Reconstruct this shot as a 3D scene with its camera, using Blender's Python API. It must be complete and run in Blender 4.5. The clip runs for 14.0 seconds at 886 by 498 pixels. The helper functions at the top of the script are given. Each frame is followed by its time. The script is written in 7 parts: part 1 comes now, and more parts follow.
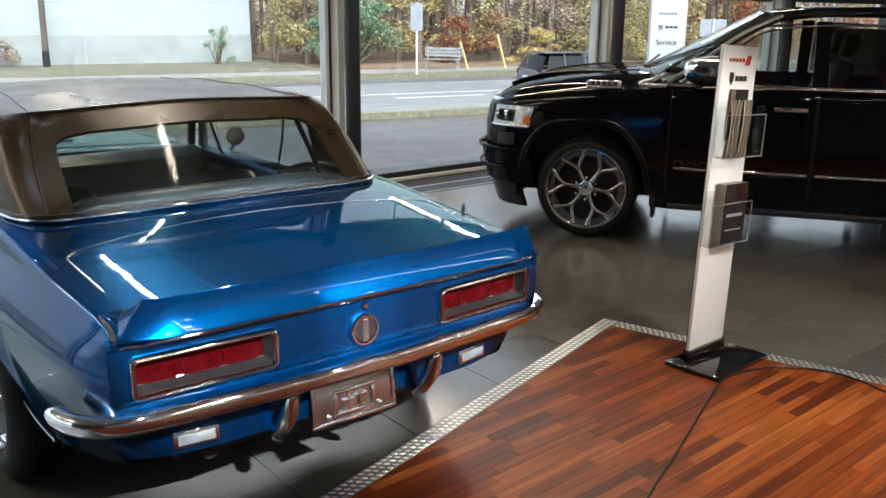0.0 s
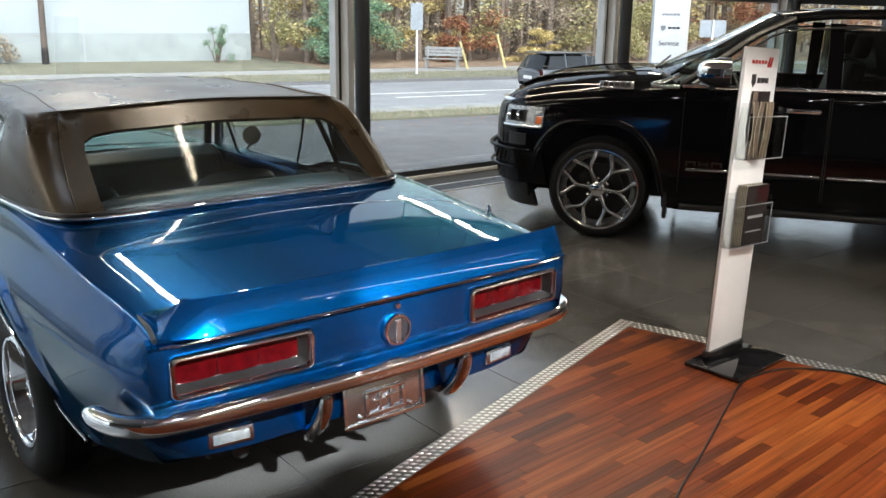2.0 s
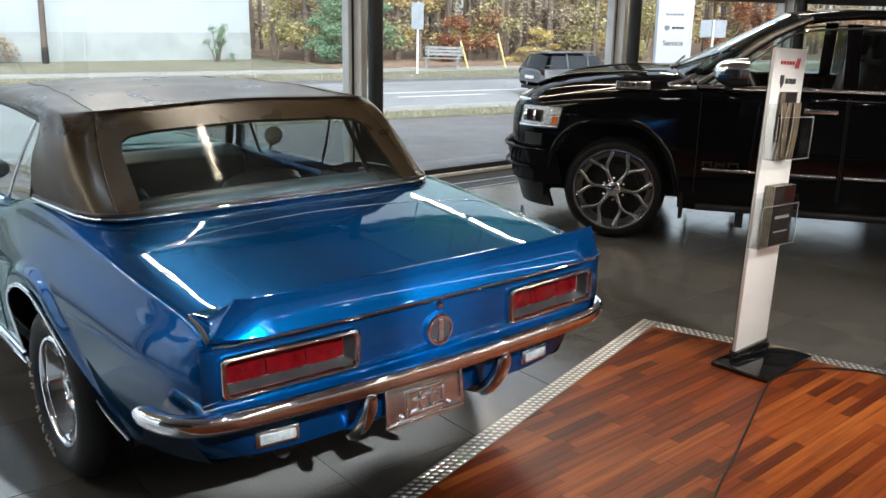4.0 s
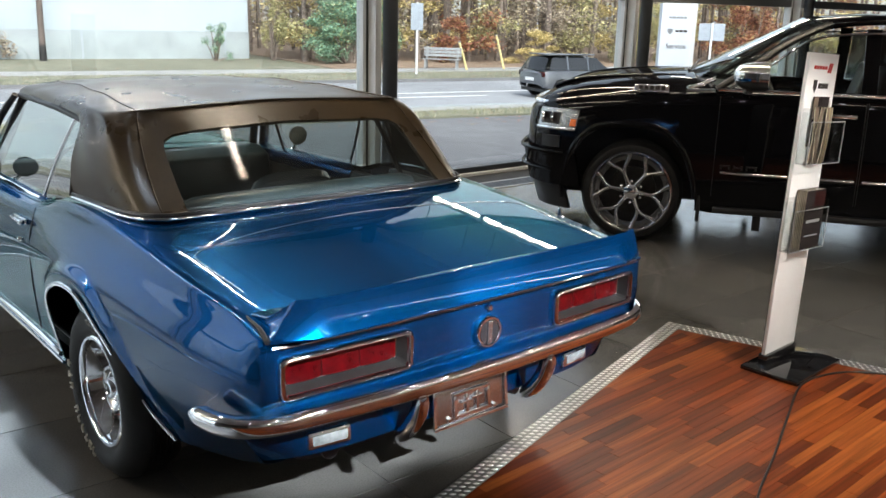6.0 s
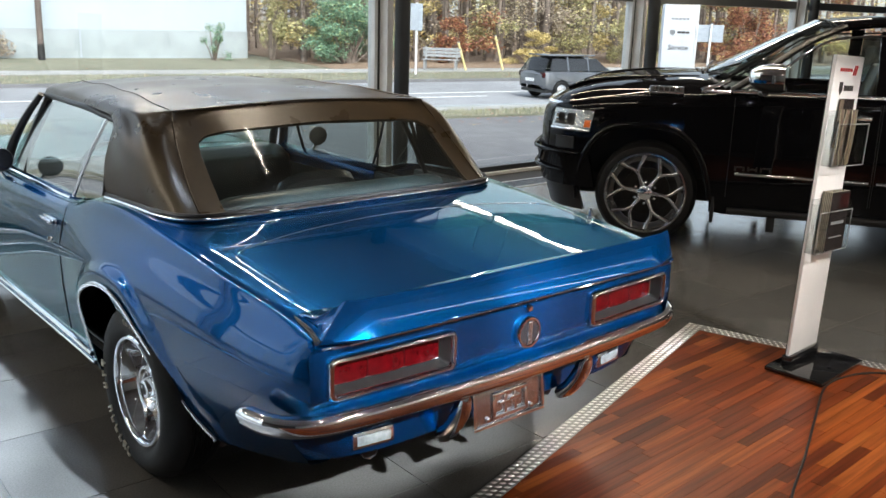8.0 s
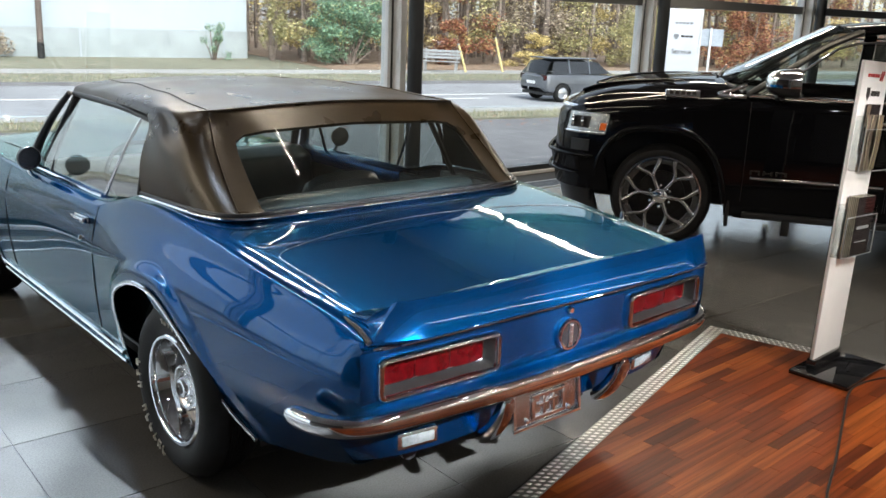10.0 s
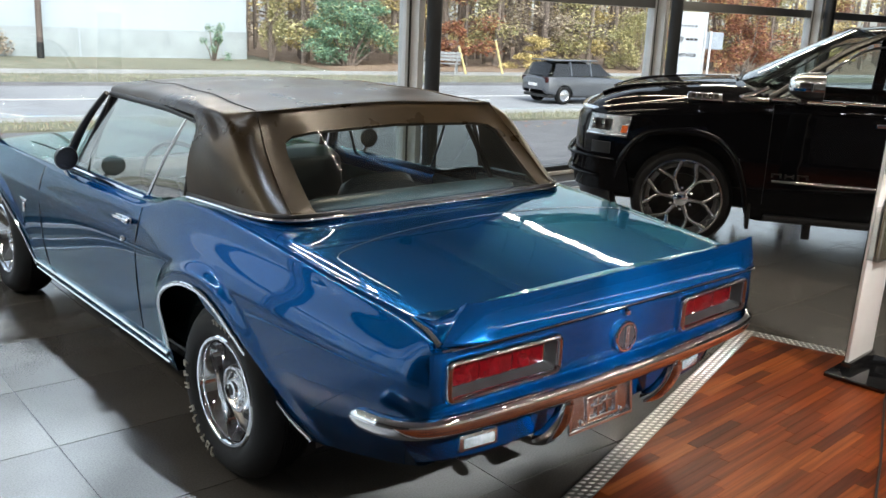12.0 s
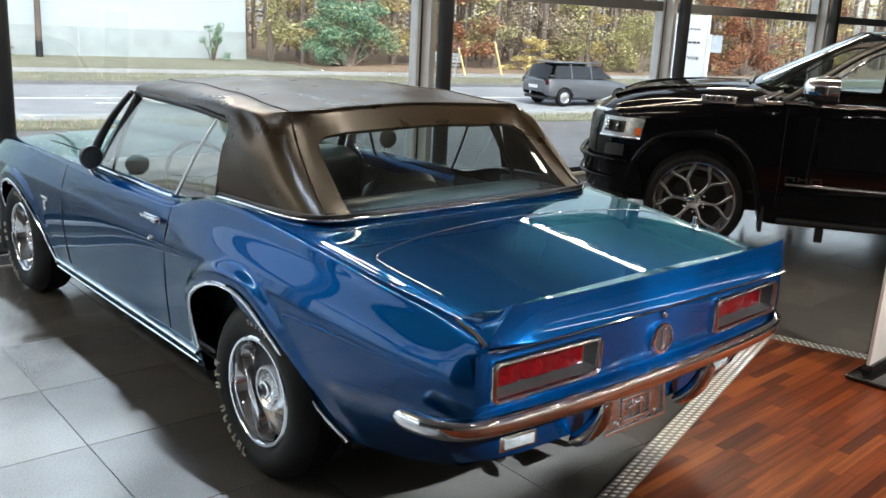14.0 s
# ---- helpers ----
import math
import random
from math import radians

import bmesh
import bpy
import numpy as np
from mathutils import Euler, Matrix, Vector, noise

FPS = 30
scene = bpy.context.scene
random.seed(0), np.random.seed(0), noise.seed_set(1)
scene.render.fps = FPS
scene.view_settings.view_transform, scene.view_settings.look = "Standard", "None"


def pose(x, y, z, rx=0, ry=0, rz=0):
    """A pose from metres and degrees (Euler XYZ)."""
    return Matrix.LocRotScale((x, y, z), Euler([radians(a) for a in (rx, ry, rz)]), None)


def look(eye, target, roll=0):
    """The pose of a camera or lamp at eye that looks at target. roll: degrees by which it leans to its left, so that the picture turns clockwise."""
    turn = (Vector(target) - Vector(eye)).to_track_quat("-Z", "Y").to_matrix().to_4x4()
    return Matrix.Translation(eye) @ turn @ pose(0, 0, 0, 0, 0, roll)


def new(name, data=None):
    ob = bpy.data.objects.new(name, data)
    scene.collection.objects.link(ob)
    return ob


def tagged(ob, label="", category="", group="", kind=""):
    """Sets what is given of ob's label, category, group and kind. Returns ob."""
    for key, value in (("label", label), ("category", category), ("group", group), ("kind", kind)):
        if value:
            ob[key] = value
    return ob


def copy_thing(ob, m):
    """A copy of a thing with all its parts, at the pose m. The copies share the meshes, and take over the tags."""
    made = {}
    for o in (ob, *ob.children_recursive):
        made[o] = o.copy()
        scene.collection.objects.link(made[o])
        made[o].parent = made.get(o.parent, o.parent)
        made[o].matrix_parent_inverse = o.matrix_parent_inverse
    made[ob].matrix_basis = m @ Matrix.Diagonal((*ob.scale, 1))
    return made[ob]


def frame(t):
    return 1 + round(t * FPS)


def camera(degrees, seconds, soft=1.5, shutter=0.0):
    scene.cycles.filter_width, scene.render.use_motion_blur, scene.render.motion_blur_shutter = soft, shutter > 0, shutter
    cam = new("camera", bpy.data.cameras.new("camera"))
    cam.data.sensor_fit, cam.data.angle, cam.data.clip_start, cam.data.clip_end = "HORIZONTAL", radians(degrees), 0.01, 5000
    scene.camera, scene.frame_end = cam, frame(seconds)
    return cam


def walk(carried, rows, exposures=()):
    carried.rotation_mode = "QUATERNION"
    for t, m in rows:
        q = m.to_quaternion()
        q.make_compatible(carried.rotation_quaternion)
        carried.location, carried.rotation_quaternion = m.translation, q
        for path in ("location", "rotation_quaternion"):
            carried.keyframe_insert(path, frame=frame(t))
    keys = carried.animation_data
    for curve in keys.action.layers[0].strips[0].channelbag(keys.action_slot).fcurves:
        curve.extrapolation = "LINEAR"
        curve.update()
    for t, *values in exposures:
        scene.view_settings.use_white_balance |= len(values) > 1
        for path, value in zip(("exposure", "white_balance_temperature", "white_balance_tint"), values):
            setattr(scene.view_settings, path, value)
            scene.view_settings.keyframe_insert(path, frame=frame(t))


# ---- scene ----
cam = camera(52.8, 14.0)
EXPOSURE = 1.79
PATH = [
    (0, (0.017, -0.075, 1.713), (1.25, 1.414, 1.198), 0.6),
    (0.5, (-0.004, -0.055, 1.715), (1.229, 1.433, 1.199), 0.7),
    (1, (-0.029, -0.036, 1.715), (1.207, 1.449, 1.199), 0.8),
    (1.5, (-0.051, -0.022, 1.715), (1.185, 1.464, 1.201), 0.8),
    (2, (-0.078, 0.0, 1.716), (1.161, 1.483, 1.2), 0.9),
    (2.5, (-0.107, 0.023, 1.716), (1.134, 1.504, 1.201), 0.9),
    (3, (-0.137, 0.043, 1.718), (1.104, 1.524, 1.202), 0.9),
    (5.5, (-0.306, 0.177, 1.719), (0.948, 1.647, 1.203), 1.3),
    (6, (-0.344, 0.209, 1.719), (0.912, 1.678, 1.204), 1.5),
    (6.5, (-0.376, 0.235, 1.718), (0.884, 1.7, 1.203), 1.5),
    (7, (-0.403, 0.256, 1.718), (0.857, 1.721, 1.203), 1.6),
    (7.5, (-0.434, 0.28, 1.716), (0.83, 1.743, 1.202), 1.7),
    (8, (-0.464, 0.3, 1.719), (0.8, 1.762, 1.205), 1.7),
    (10.5, (-0.632, 0.432, 1.713), (0.643, 1.887, 1.204), 2.3),
    (11, (-0.677, 0.472, 1.711), (0.6, 1.925, 1.203), 2.3),
    (11.5, (-0.707, 0.495, 1.711), (0.573, 1.946, 1.204), 2.4),
    (12, (-0.747, 0.529, 1.708), (0.535, 1.978, 1.202), 2.5),
    (12.5, (-0.785, 0.562, 1.706), (0.502, 2.007, 1.199), 2.6),
    (13, (-0.816, 0.587, 1.704), (0.473, 2.03, 1.199), 2.7),
    (13.5, (-0.843, 0.607, 1.702), (0.448, 2.05, 1.199), 2.9),
    (14, (-0.858, 0.619, 1.702), (0.433, 2.062, 1.199), 2.9),
]
walk(cam, [(t, look(eye, target, roll)) for t, eye, target, roll in PATH], [(0.0, EXPOSURE - 0.05), (4.0, EXPOSURE - 0.03), (8.0, EXPOSURE + 0.02), (14.0, EXPOSURE + 0.02)])

# ---------------------------------------------------------------- light
world = bpy.data.worlds.new("world")
scene.world = world
world.use_nodes = True
wn = world.node_tree
wn.nodes.clear()
sky = wn.nodes.new("ShaderNodeTexSky")
sky.sky_type = "NISHITA"
sky.sun_disc = False
sky.sun_elevation, sky.sun_rotation = radians(38), radians(200)
sky.dust_density, sky.air_density = 2.0, 1.0
desat = wn.nodes.new("ShaderNodeHueSaturation")
desat.inputs["Saturation"].default_value = 0.45
bg = wn.nodes.new("ShaderNodeBackground")
bg.inputs["Strength"].default_value = 0.15
wo = wn.nodes.new("ShaderNodeOutputWorld")
wn.links.new(sky.outputs[0], desat.inputs["Color"])
wn.links.new(desat.outputs[0], bg.inputs["Color"])
wn.links.new(bg.outputs[0], wo.inputs["Surface"])

sun = new("sun", bpy.data.lights.new("sun", "SUN"))
sun.data.energy, sun.data.angle, sun.data.color = 1.2, radians(25), (1.0, 0.96, 0.9)
sun.matrix_world = look((0, 0, 30), (8, 22, 0))


def area(name, m, sx, sy, power, color):
    lamp = new(name, bpy.data.lights.new(name, "AREA"))
    lamp.data.shape, lamp.data.size, lamp.data.size_y = "RECTANGLE", sx, sy
    lamp.data.energy, lamp.data.color = power, color
    lamp.matrix_world = m
    return lamp

# ---------------------------------------------------------------- materials
def nodes_of(name):
    m = bpy.data.materials.new(name)
    m.use_nodes = True
    nt = m.node_tree
    return m, nt, nt.nodes["Principled BSDF"]


def noise_tex(nt, scale, detail=4.0, coords="Object", stretch=(1, 1, 1), rot=0.0):
    """Noise in coordinates turned by rot and then stretched."""
    tc = nt.nodes.new("ShaderNodeTexCoord")
    turn = nt.nodes.new("ShaderNodeMapping")
    turn.inputs["Rotation"].default_value = (0, 0, rot)
    mp = nt.nodes.new("ShaderNodeMapping")
    mp.inputs["Scale"].default_value = stretch
    nz = nt.nodes.new("ShaderNodeTexNoise")
    nz.inputs["Scale"].default_value, nz.inputs["Detail"].default_value = scale, detail
    nt.links.new(tc.outputs[coords], turn.inputs["Vector"])
    nt.links.new(turn.outputs[0], mp.inputs["Vector"])
    nt.links.new(mp.outputs[0], nz.inputs["Vector"])
    return nz


def ramp(nt, source, stops):
    r = nt.nodes.new("ShaderNodeValToRGB")
    while len(r.color_ramp.elements) < len(stops):
        r.color_ramp.elements.new(0.5)
    for e, (p, c) in zip(r.color_ramp.elements, stops):
        e.position, e.color = p, (*c, 1) if len(c) == 3 else c
    nt.links.new(source, r.inputs[0])
    return r


def mix_rgb(nt, kind, fac, a, b):
    m = nt.nodes.new("ShaderNodeMix")
    m.data_type, m.blend_type = "RGBA", kind
    for sock, v in ((m.inputs[0], fac), (m.inputs[6], a), (m.inputs[7], b)):
        if isinstance(v, bpy.types.NodeSocket):
            nt.links.new(v, sock)
        else:
            sock.default_value = v if isinstance(v, float) else (*v, 1)
    return m.outputs[2]


def bump(nt, p, height, strength, distance=0.01):
    b = nt.nodes.new("ShaderNodeBump")
    b.inputs["Strength"].default_value, b.inputs["Distance"].default_value = strength, distance
    nt.links.new(height, b.inputs["Height"])
    nt.links.new(b.outputs[0], p.inputs["Normal"])


def mat(name, color, rough=0.5, metal=0.0, vary=0.15, scale=8.0, bumps=0.0, bscale=80.0, coat=0.0, rvary=0.1, fine=60.0, spec=0.5):
    """A surface with variation at two scales, in its colour, gloss and relief."""
    m, nt, p = nodes_of(name)
    big, small = noise_tex(nt, scale), noise_tex(nt, fine, 3.0)
    dark = tuple(c * (1 - vary) for c in color)
    light = tuple(min(1.0, c * (1 + vary)) for c in color)
    c1 = ramp(nt, big.outputs[0], [(0.3, dark), (0.7, light)])
    c2 = ramp(nt, small.outputs[0], [(0.3, (1 - vary * 0.6,) * 3), (0.7, (1, 1, 1))])
    nt.links.new(mix_rgb(nt, "MULTIPLY", 1.0, c1.outputs[0], c2.outputs[0]), p.inputs["Base Color"])
    r = nt.nodes.new("ShaderNodeMapRange")
    r.inputs["To Min"].default_value, r.inputs["To Max"].default_value = max(0.01, rough * (1 - rvary)), min(1, rough * (1 + rvary))
    nt.links.new(big.outputs[0], r.inputs[0])
    nt.links.new(r.outputs[0], p.inputs["Roughness"])
    p.inputs["Metallic"].default_value, p.inputs["Coat Weight"].default_value = metal, coat
    p.inputs["Coat Roughness"].default_value = 0.03
    p.inputs["Specular IOR Level"].default_value = spec
    if bumps:
        bump(nt, p, noise_tex(nt, bscale, 5.0).outputs[0], bumps)
    return m


def glass(name, tint=(0.9, 0.94, 0.93), gloss=0.08, rough=0.0, haze=0.0):
    """Thin pane: what lies behind shows through, with a Fresnel sheen; haze: a share that scatters light."""
    m, nt, p = nodes_of(name)
    nt.nodes.remove(p)
    out = nt.nodes["Material Output"]
    tr, gl, mx = nt.nodes.new("ShaderNodeBsdfTransparent"), nt.nodes.new("ShaderNodeBsdfGlossy"), nt.nodes.new("ShaderNodeMixShader")
    tr.inputs[0].default_value = (*tint, 1)
    gl.inputs["Roughness"].default_value = rough
    fr = nt.nodes.new("ShaderNodeLayerWeight")
    fr.inputs[0].default_value = 0.5
    pw = nt.nodes.new("ShaderNodeMath")
    pw.operation, pw.inputs[1].default_value = "POWER", 5.0
    nt.links.new(fr.outputs["Facing"], pw.inputs[0])
    ad = nt.nodes.new("ShaderNodeMath")
    ad.operation, ad.inputs[1].default_value = "ADD", gloss
    ad.use_clamp = True
    nt.links.new(pw.outputs[0], ad.inputs[0])
    nt.links.new(ad.outputs[0], mx.inputs[0])
    if haze:
        df, hz = nt.nodes.new("ShaderNodeBsdfDiffuse"), nt.nodes.new("ShaderNodeMixShader")
        df.inputs[0].default_value = (0.55, 0.56, 0.52, 1)
        smear = ramp(nt, noise_tex(nt, 7.0, 4.0).outputs[0], [(0.3, (haze * 0.5,) * 3), (0.7, (haze * 1.5,) * 3)])
        nt.links.new(smear.outputs[0], hz.inputs[0])
        nt.links.new(tr.outputs[0], hz.inputs[1])
        nt.links.new(df.outputs[0], hz.inputs[2])
        tr = hz
    nt.links.new(tr.outputs[0], mx.inputs[1])
    nt.links.new(gl.outputs[0], mx.inputs[2])
    nt.links.new(mx.outputs[0], out.inputs[0])
    return m


def emit(name, color, power):
    m, _, p = nodes_of(name)
    p.inputs["Base Color"].default_value = (0.8, 0.8, 0.8, 1)
    p.inputs["Emission Color"].default_value = (*color, 1)
    p.inputs["Emission Strength"].default_value = power
    return m


def car_paint(name, color, metal=0.75, rough=0.32, flake=0.06, spec=0.5, edge=(1, 1, 1), tint=(1, 1, 1), coat=1.0):
    m, nt, p = nodes_of(name)
    big, fl = noise_tex(nt, 1.3, 3.0), noise_tex(nt, 900.0, 1.0)
    c1 = ramp(nt, big.outputs[0], [(0.3, tuple(c * 0.93 for c in color)), (0.7, tuple(min(1, c * 1.05) for c in color))])
    c2 = ramp(nt, fl.outputs[0], [(0.3, (1 - flake * 3,) * 3), (0.7, (1, 1, 1))])
    nt.links.new(mix_rgb(nt, "MULTIPLY", 1.0, c1.outputs[0], c2.outputs[0]), p.inputs["Base Color"])
    p.inputs["Metallic"].default_value, p.inputs["Roughness"].default_value = metal, rough
    p.inputs["Coat Weight"].default_value, p.inputs["Coat Roughness"].default_value = coat, 0.02
    p.inputs["Coat IOR"].default_value = 1.5
    p.inputs["Specular IOR Level"].default_value = spec
    p.inputs["Specular Tint"].default_value = (*edge, 1)
    p.inputs["Coat Tint"].default_value = (*tint, 1)
    b = nt.nodes.new("ShaderNodeBump")
    b.inputs["Strength"].default_value, b.inputs["Distance"].default_value = 0.012, 0.02
    nt.links.new(noise_tex(nt, 9.0, 2.0).outputs[0], b.inputs["Height"])
    nt.links.new(b.outputs[0], p.inputs["Coat Normal"])
    return m


BLUE = car_paint("blue_paint", (0.000, 0.056, 0.195), 0.90, 0.26, spec=0.15, edge=(0.0, 0.45, 0.295), tint=(0.88, 1.0, 1.0), coat=0.75)
BLACKPAINT = car_paint("black_paint", (0.004, 0.004, 0.005), 0.0, 0.5, 0.02, 0.0, coat=0.45)
GREYPAINT = car_paint("grey_paint", (0.12, 0.13, 0.15), 0.6, 0.35)
CHROME = mat("chrome", (0.86, 0.88, 0.915), 0.045, 1.0, 0.04, 3.0, 0.02, 12.0, rvary=0.3)
SPOKE = mat("spoke_alloy", (0.44, 0.44, 0.445), 0.22, 1.0, 0.1, 6.0)
DARKALLOY = mat("grey_alloy", (0.20, 0.20, 0.205), 0.28, 0.9, 0.1, 6.0)
ALLOY = mat("alloy", (0.62, 0.62, 0.63), 0.2, 1.0, 0.06, 6.0)
VINYL = mat("top_vinyl", (0.046, 0.0315, 0.0165), 0.30, 0.0, 0.25, 5.0, 0.03, 320.0, rvary=0.35, spec=0.30)
RUBBER = mat("rubber", (0.008, 0.008, 0.0085), 0.6, 0.0, 0.3, 12.0, 0.1, 120.0, spec=0.25)
RUBBERSEAL = mat("rubber_seal", (0.008, 0.008, 0.009), 0.45, 0.0, 0.2, 20.0)
WHITELET = mat("tyre_white", (0.40, 0.385, 0.33), 0.7, 0.0, 0.2, 30.0)
REDLENS = mat("red_lens", (0.034, 0.0004, 0.001), 0.22, 0.0, 0.35, 26.0, 0.10, 160.0, coat=0.0, spec=0.25)
CLEARLENS = mat("clear_lens", (0.17, 0.18, 0.18), 0.15, 0.3, 0.25, 30.0, 0.5, 140.0, coat=1.0)
HEADLENS = mat("headlamp_lens", (0.42, 0.43, 0.44), 0.12, 0.85, 0.3, 22.0, 0.5, 90.0, coat=1.0)
AMBER = mat("amber_lens", (0.65, 0.12, 0.02), 0.15, 0.0, 0.2, 30.0, 0.3, 150.0, coat=0.6)
SATINBLACK = mat("satin_black", (0.012, 0.012, 0.013), 0.4, 0.0, 0.25, 10.0, 0.05, 200.0)
LAMPGREY = mat("lamp_recess", (0.035, 0.034, 0.032), 0.38, 0.7, 0.2, 14.0)
INTERIOR = mat("interior_vinyl", (0.011, 0.026, 0.030), 0.34, 0.0, 0.3, 9.0, 0.12, 180.0)
CARPET = mat("carpet", (0.015, 0.018, 0.02), 0.95, 0.0, 0.4, 30.0, 0.4, 300.0)
PINKCHROME = mat("plate_metal", (0.64, 0.625, 0.625), 0.2, 1.0, 0.08, 8.0, 0.05, 30.0)
SIDEGLASS = glass("side_glass", (0.78, 0.86, 0.86), 0.30)
SCREENGLASS = glass("screen_glass", (0.50, 0.56, 0.54), 0.05)
REARGLASS = glass("rear_vinyl_window", (0.76, 0.81, 0.80), 0.009, 0.035, 0.02)
DARKGLASS = glass("dark_glass", (0.10, 0.12, 0.12), 0.08)
TINTGLASS = glass("tinted_glass", (0.76, 0.84, 0.83), 0.07)
PANE = glass("facade_glass", (0.93, 0.96, 0.96), 0.06)
ACRYLIC = glass("acrylic", (0.95, 0.96, 0.96), 0.03)
MIRROR = mat("mirror", (0.85, 0.86, 0.87), 0.02, 1.0, 0.02)
ALUFRAME = mat("aluminium_frame", (0.74, 0.75, 0.76), 0.40, 0.15, 0.08, 4.0, 0.03, 90.0)
DARKFRAME = mat("dark_frame", (0.020, 0.023, 0.028), 0.38, 0.2, 0.2, 5.0, 0.03, 120.0)
WHITEPANEL = mat("white_panel", (0.80, 0.80, 0.80), 0.35, 0.0, 0.04, 4.0, 0.02, 90.0)
GLOSSBLACK = mat("gloss_black", (0.008, 0.008, 0.009), 0.06, 0.0, 0.2, 6.0, coat=0.6)
PRINTDARK = mat("print_dark", (0.05, 0.045, 0.045), 0.4, 0.0, 0.3, 30.0)
PRINTRED = mat("print_red", (0.55, 0.03, 0.03), 0.4)
PRINTGREY = mat("print_grey", (0.25, 0.26, 0.28), 0.45)
PAPER = mat("paper", (0.55, 0.50, 0.38), 0.7, 0.0, 0.3, 60.0)
GREYPLASTIC = mat("grey_plastic", (0.30, 0.31, 0.32), 0.4)
WALLPAINT = mat("wall_paint", (0.60, 0.58, 0.55), 0.75, 0.0, 0.06, 1.5, 0.05, 120.0)
DARKWALL = mat("dark_wall_paint", (0.11, 0.11, 0.115), 0.7, 0.0, 0.06, 1.5, 0.05, 120.0)
CEILING = mat("ceiling_paint", (0.34, 0.335, 0.32), 0.85, 0.0, 0.15, 1.0, 0.1, 60.0)
LAMPGLOW = emit("lamp_glow", (1.0, 0.90, 0.74), 9.0)
SPOTGLOW = emit("spot_glow", (0.92, 0.96, 1.0), 40.0)
STEEL = mat("grate_steel", (0.16, 0.16, 0.165), 0.4, 0.9, 0.2, 20.0)
CONCRETE = mat("concrete", (0.31, 0.35, 0.365), 0.85, 0.0, 0.15, 1.2, 0.2, 40.0)
GREYFRAME = mat("grey_frame", (0.15, 0.155, 0.16), 0.4, 0.2, 0.1, 4.0, 0.03, 90.0)
RENDERWALL = mat("render_wall", (0.37, 0.42, 0.46), 0.85, 0.0, 0.06, 0.4, 0.1, 30.0)
BARK = mat("bark", (0.20, 0.16, 0.135), 0.95, 0.0, 0.4, 6.0, 0.8, 14.0)
WOODPOLE = mat("pole_wood", (0.12, 0.095, 0.085), 0.9, 0.0, 0.3, 5.0, 0.4, 30.0)
WHITELINE = mat("road_line", (0.75, 0.75, 0.73), 0.8, 0.0, 0.15, 6.0)
YELLOW = mat("yellow_paint", (0.62, 0.52, 0.24), 0.5)
SIGNBLUE = mat("sign_panel", (0.62, 0.66, 0.72), 0.4, 0.0, 0.05, 3.0)
BACKGREY = mat("sign_back", (0.36, 0.40, 0.45), 0.45, 0.5, 0.1, 6.0)


def tile_material():
    m, nt, p = nodes_of("slate_tile")
    big, mid, small = noise_tex(nt, 1.1, 5.0), noise_tex(nt, 5.0, 6.0), noise_tex(nt, 140.0, 3.0)
    info = nt.nodes.new("ShaderNodeObjectInfo")
    c1 = ramp(nt, big.outputs[0], [(0.25, (0.094, 0.091, 0.085)), (0.75, (0.126, 0.120, 0.108))])
    c2 = ramp(nt, mid.outputs[0], [(0.25, (0.90, 0.90, 0.91)), (0.75, (1, 1, 1))])
    c3 = ramp(nt, info.outputs["Random"], [(0.0, (0.84, 0.85, 0.86)), (1.0, (1, 1, 1))])
    c4 = ramp(nt, small.outputs[0], [(0.35, (0.8, 0.8, 0.8)), (0.6, (1, 1, 1))])
    c = mix_rgb(nt, "MULTIPLY", 1.0, c1.outputs[0], c2.outputs[0])
    c = mix_rgb(nt, "MULTIPLY", 1.0, c, c3.outputs[0])
    nt.links.new(mix_rgb(nt, "MULTIPLY", 1.0, c, c4.outputs[0]), p.inputs["Base Color"])
    r = nt.nodes.new("ShaderNodeMapRange")
    r.inputs["To Min"].default_value, r.inputs["To Max"].default_value = 0.13, 0.21
    nt.links.new(mid.outputs[0], r.inputs[0])
    nt.links.new(r.outputs[0], p.inputs["Roughness"])
    p.inputs["Specular IOR Level"].default_value = 0.8
    bump(nt, p, small.outputs[0], 0.06, 0.004)
    return m


def plank_material():
    m, nt, p = nodes_of("merbau_plank")
    info = nt.nodes.new("ShaderNodeObjectInfo")
    grain, broad = noise_tex(nt, 30.0, 6.0, stretch=(0.07, 1.8, 1), rot=radians(13.5)), noise_tex(nt, 3.0, 3.0, stretch=(0.35, 1.6, 1), rot=radians(13.5))
    c1 = ramp(nt, info.outputs["Random"], [(0.0, (0.095, 0.019, 0.007)), (0.3, (0.20, 0.041, 0.010)), (0.65, (0.29, 0.066, 0.014)), (1.0, (0.40, 0.115, 0.026))])
    c2 = ramp(nt, grain.outputs[0], [(0.3, (0.48, 0.43, 0.41)), (0.65, (1.06, 1.04, 1.02))])
    c3 = ramp(nt, broad.outputs[0], [(0.3, (0.7, 0.68, 0.66)), (0.7, (1.0, 1.0, 1.0))])
    c = mix_rgb(nt, "MULTIPLY", 1.0, c1.outputs[0], c2.outputs[0])
    nt.links.new(mix_rgb(nt, "MULTIPLY", 1.0, c, c3.outputs[0]), p.inputs["Base Color"])
    p.inputs["Roughness"].default_value = 0.36
    p.inputs["Specular IOR Level"].default_value = 0.2
    bump(nt, p, grain.outputs[0], 0.05, 0.003)
    return m


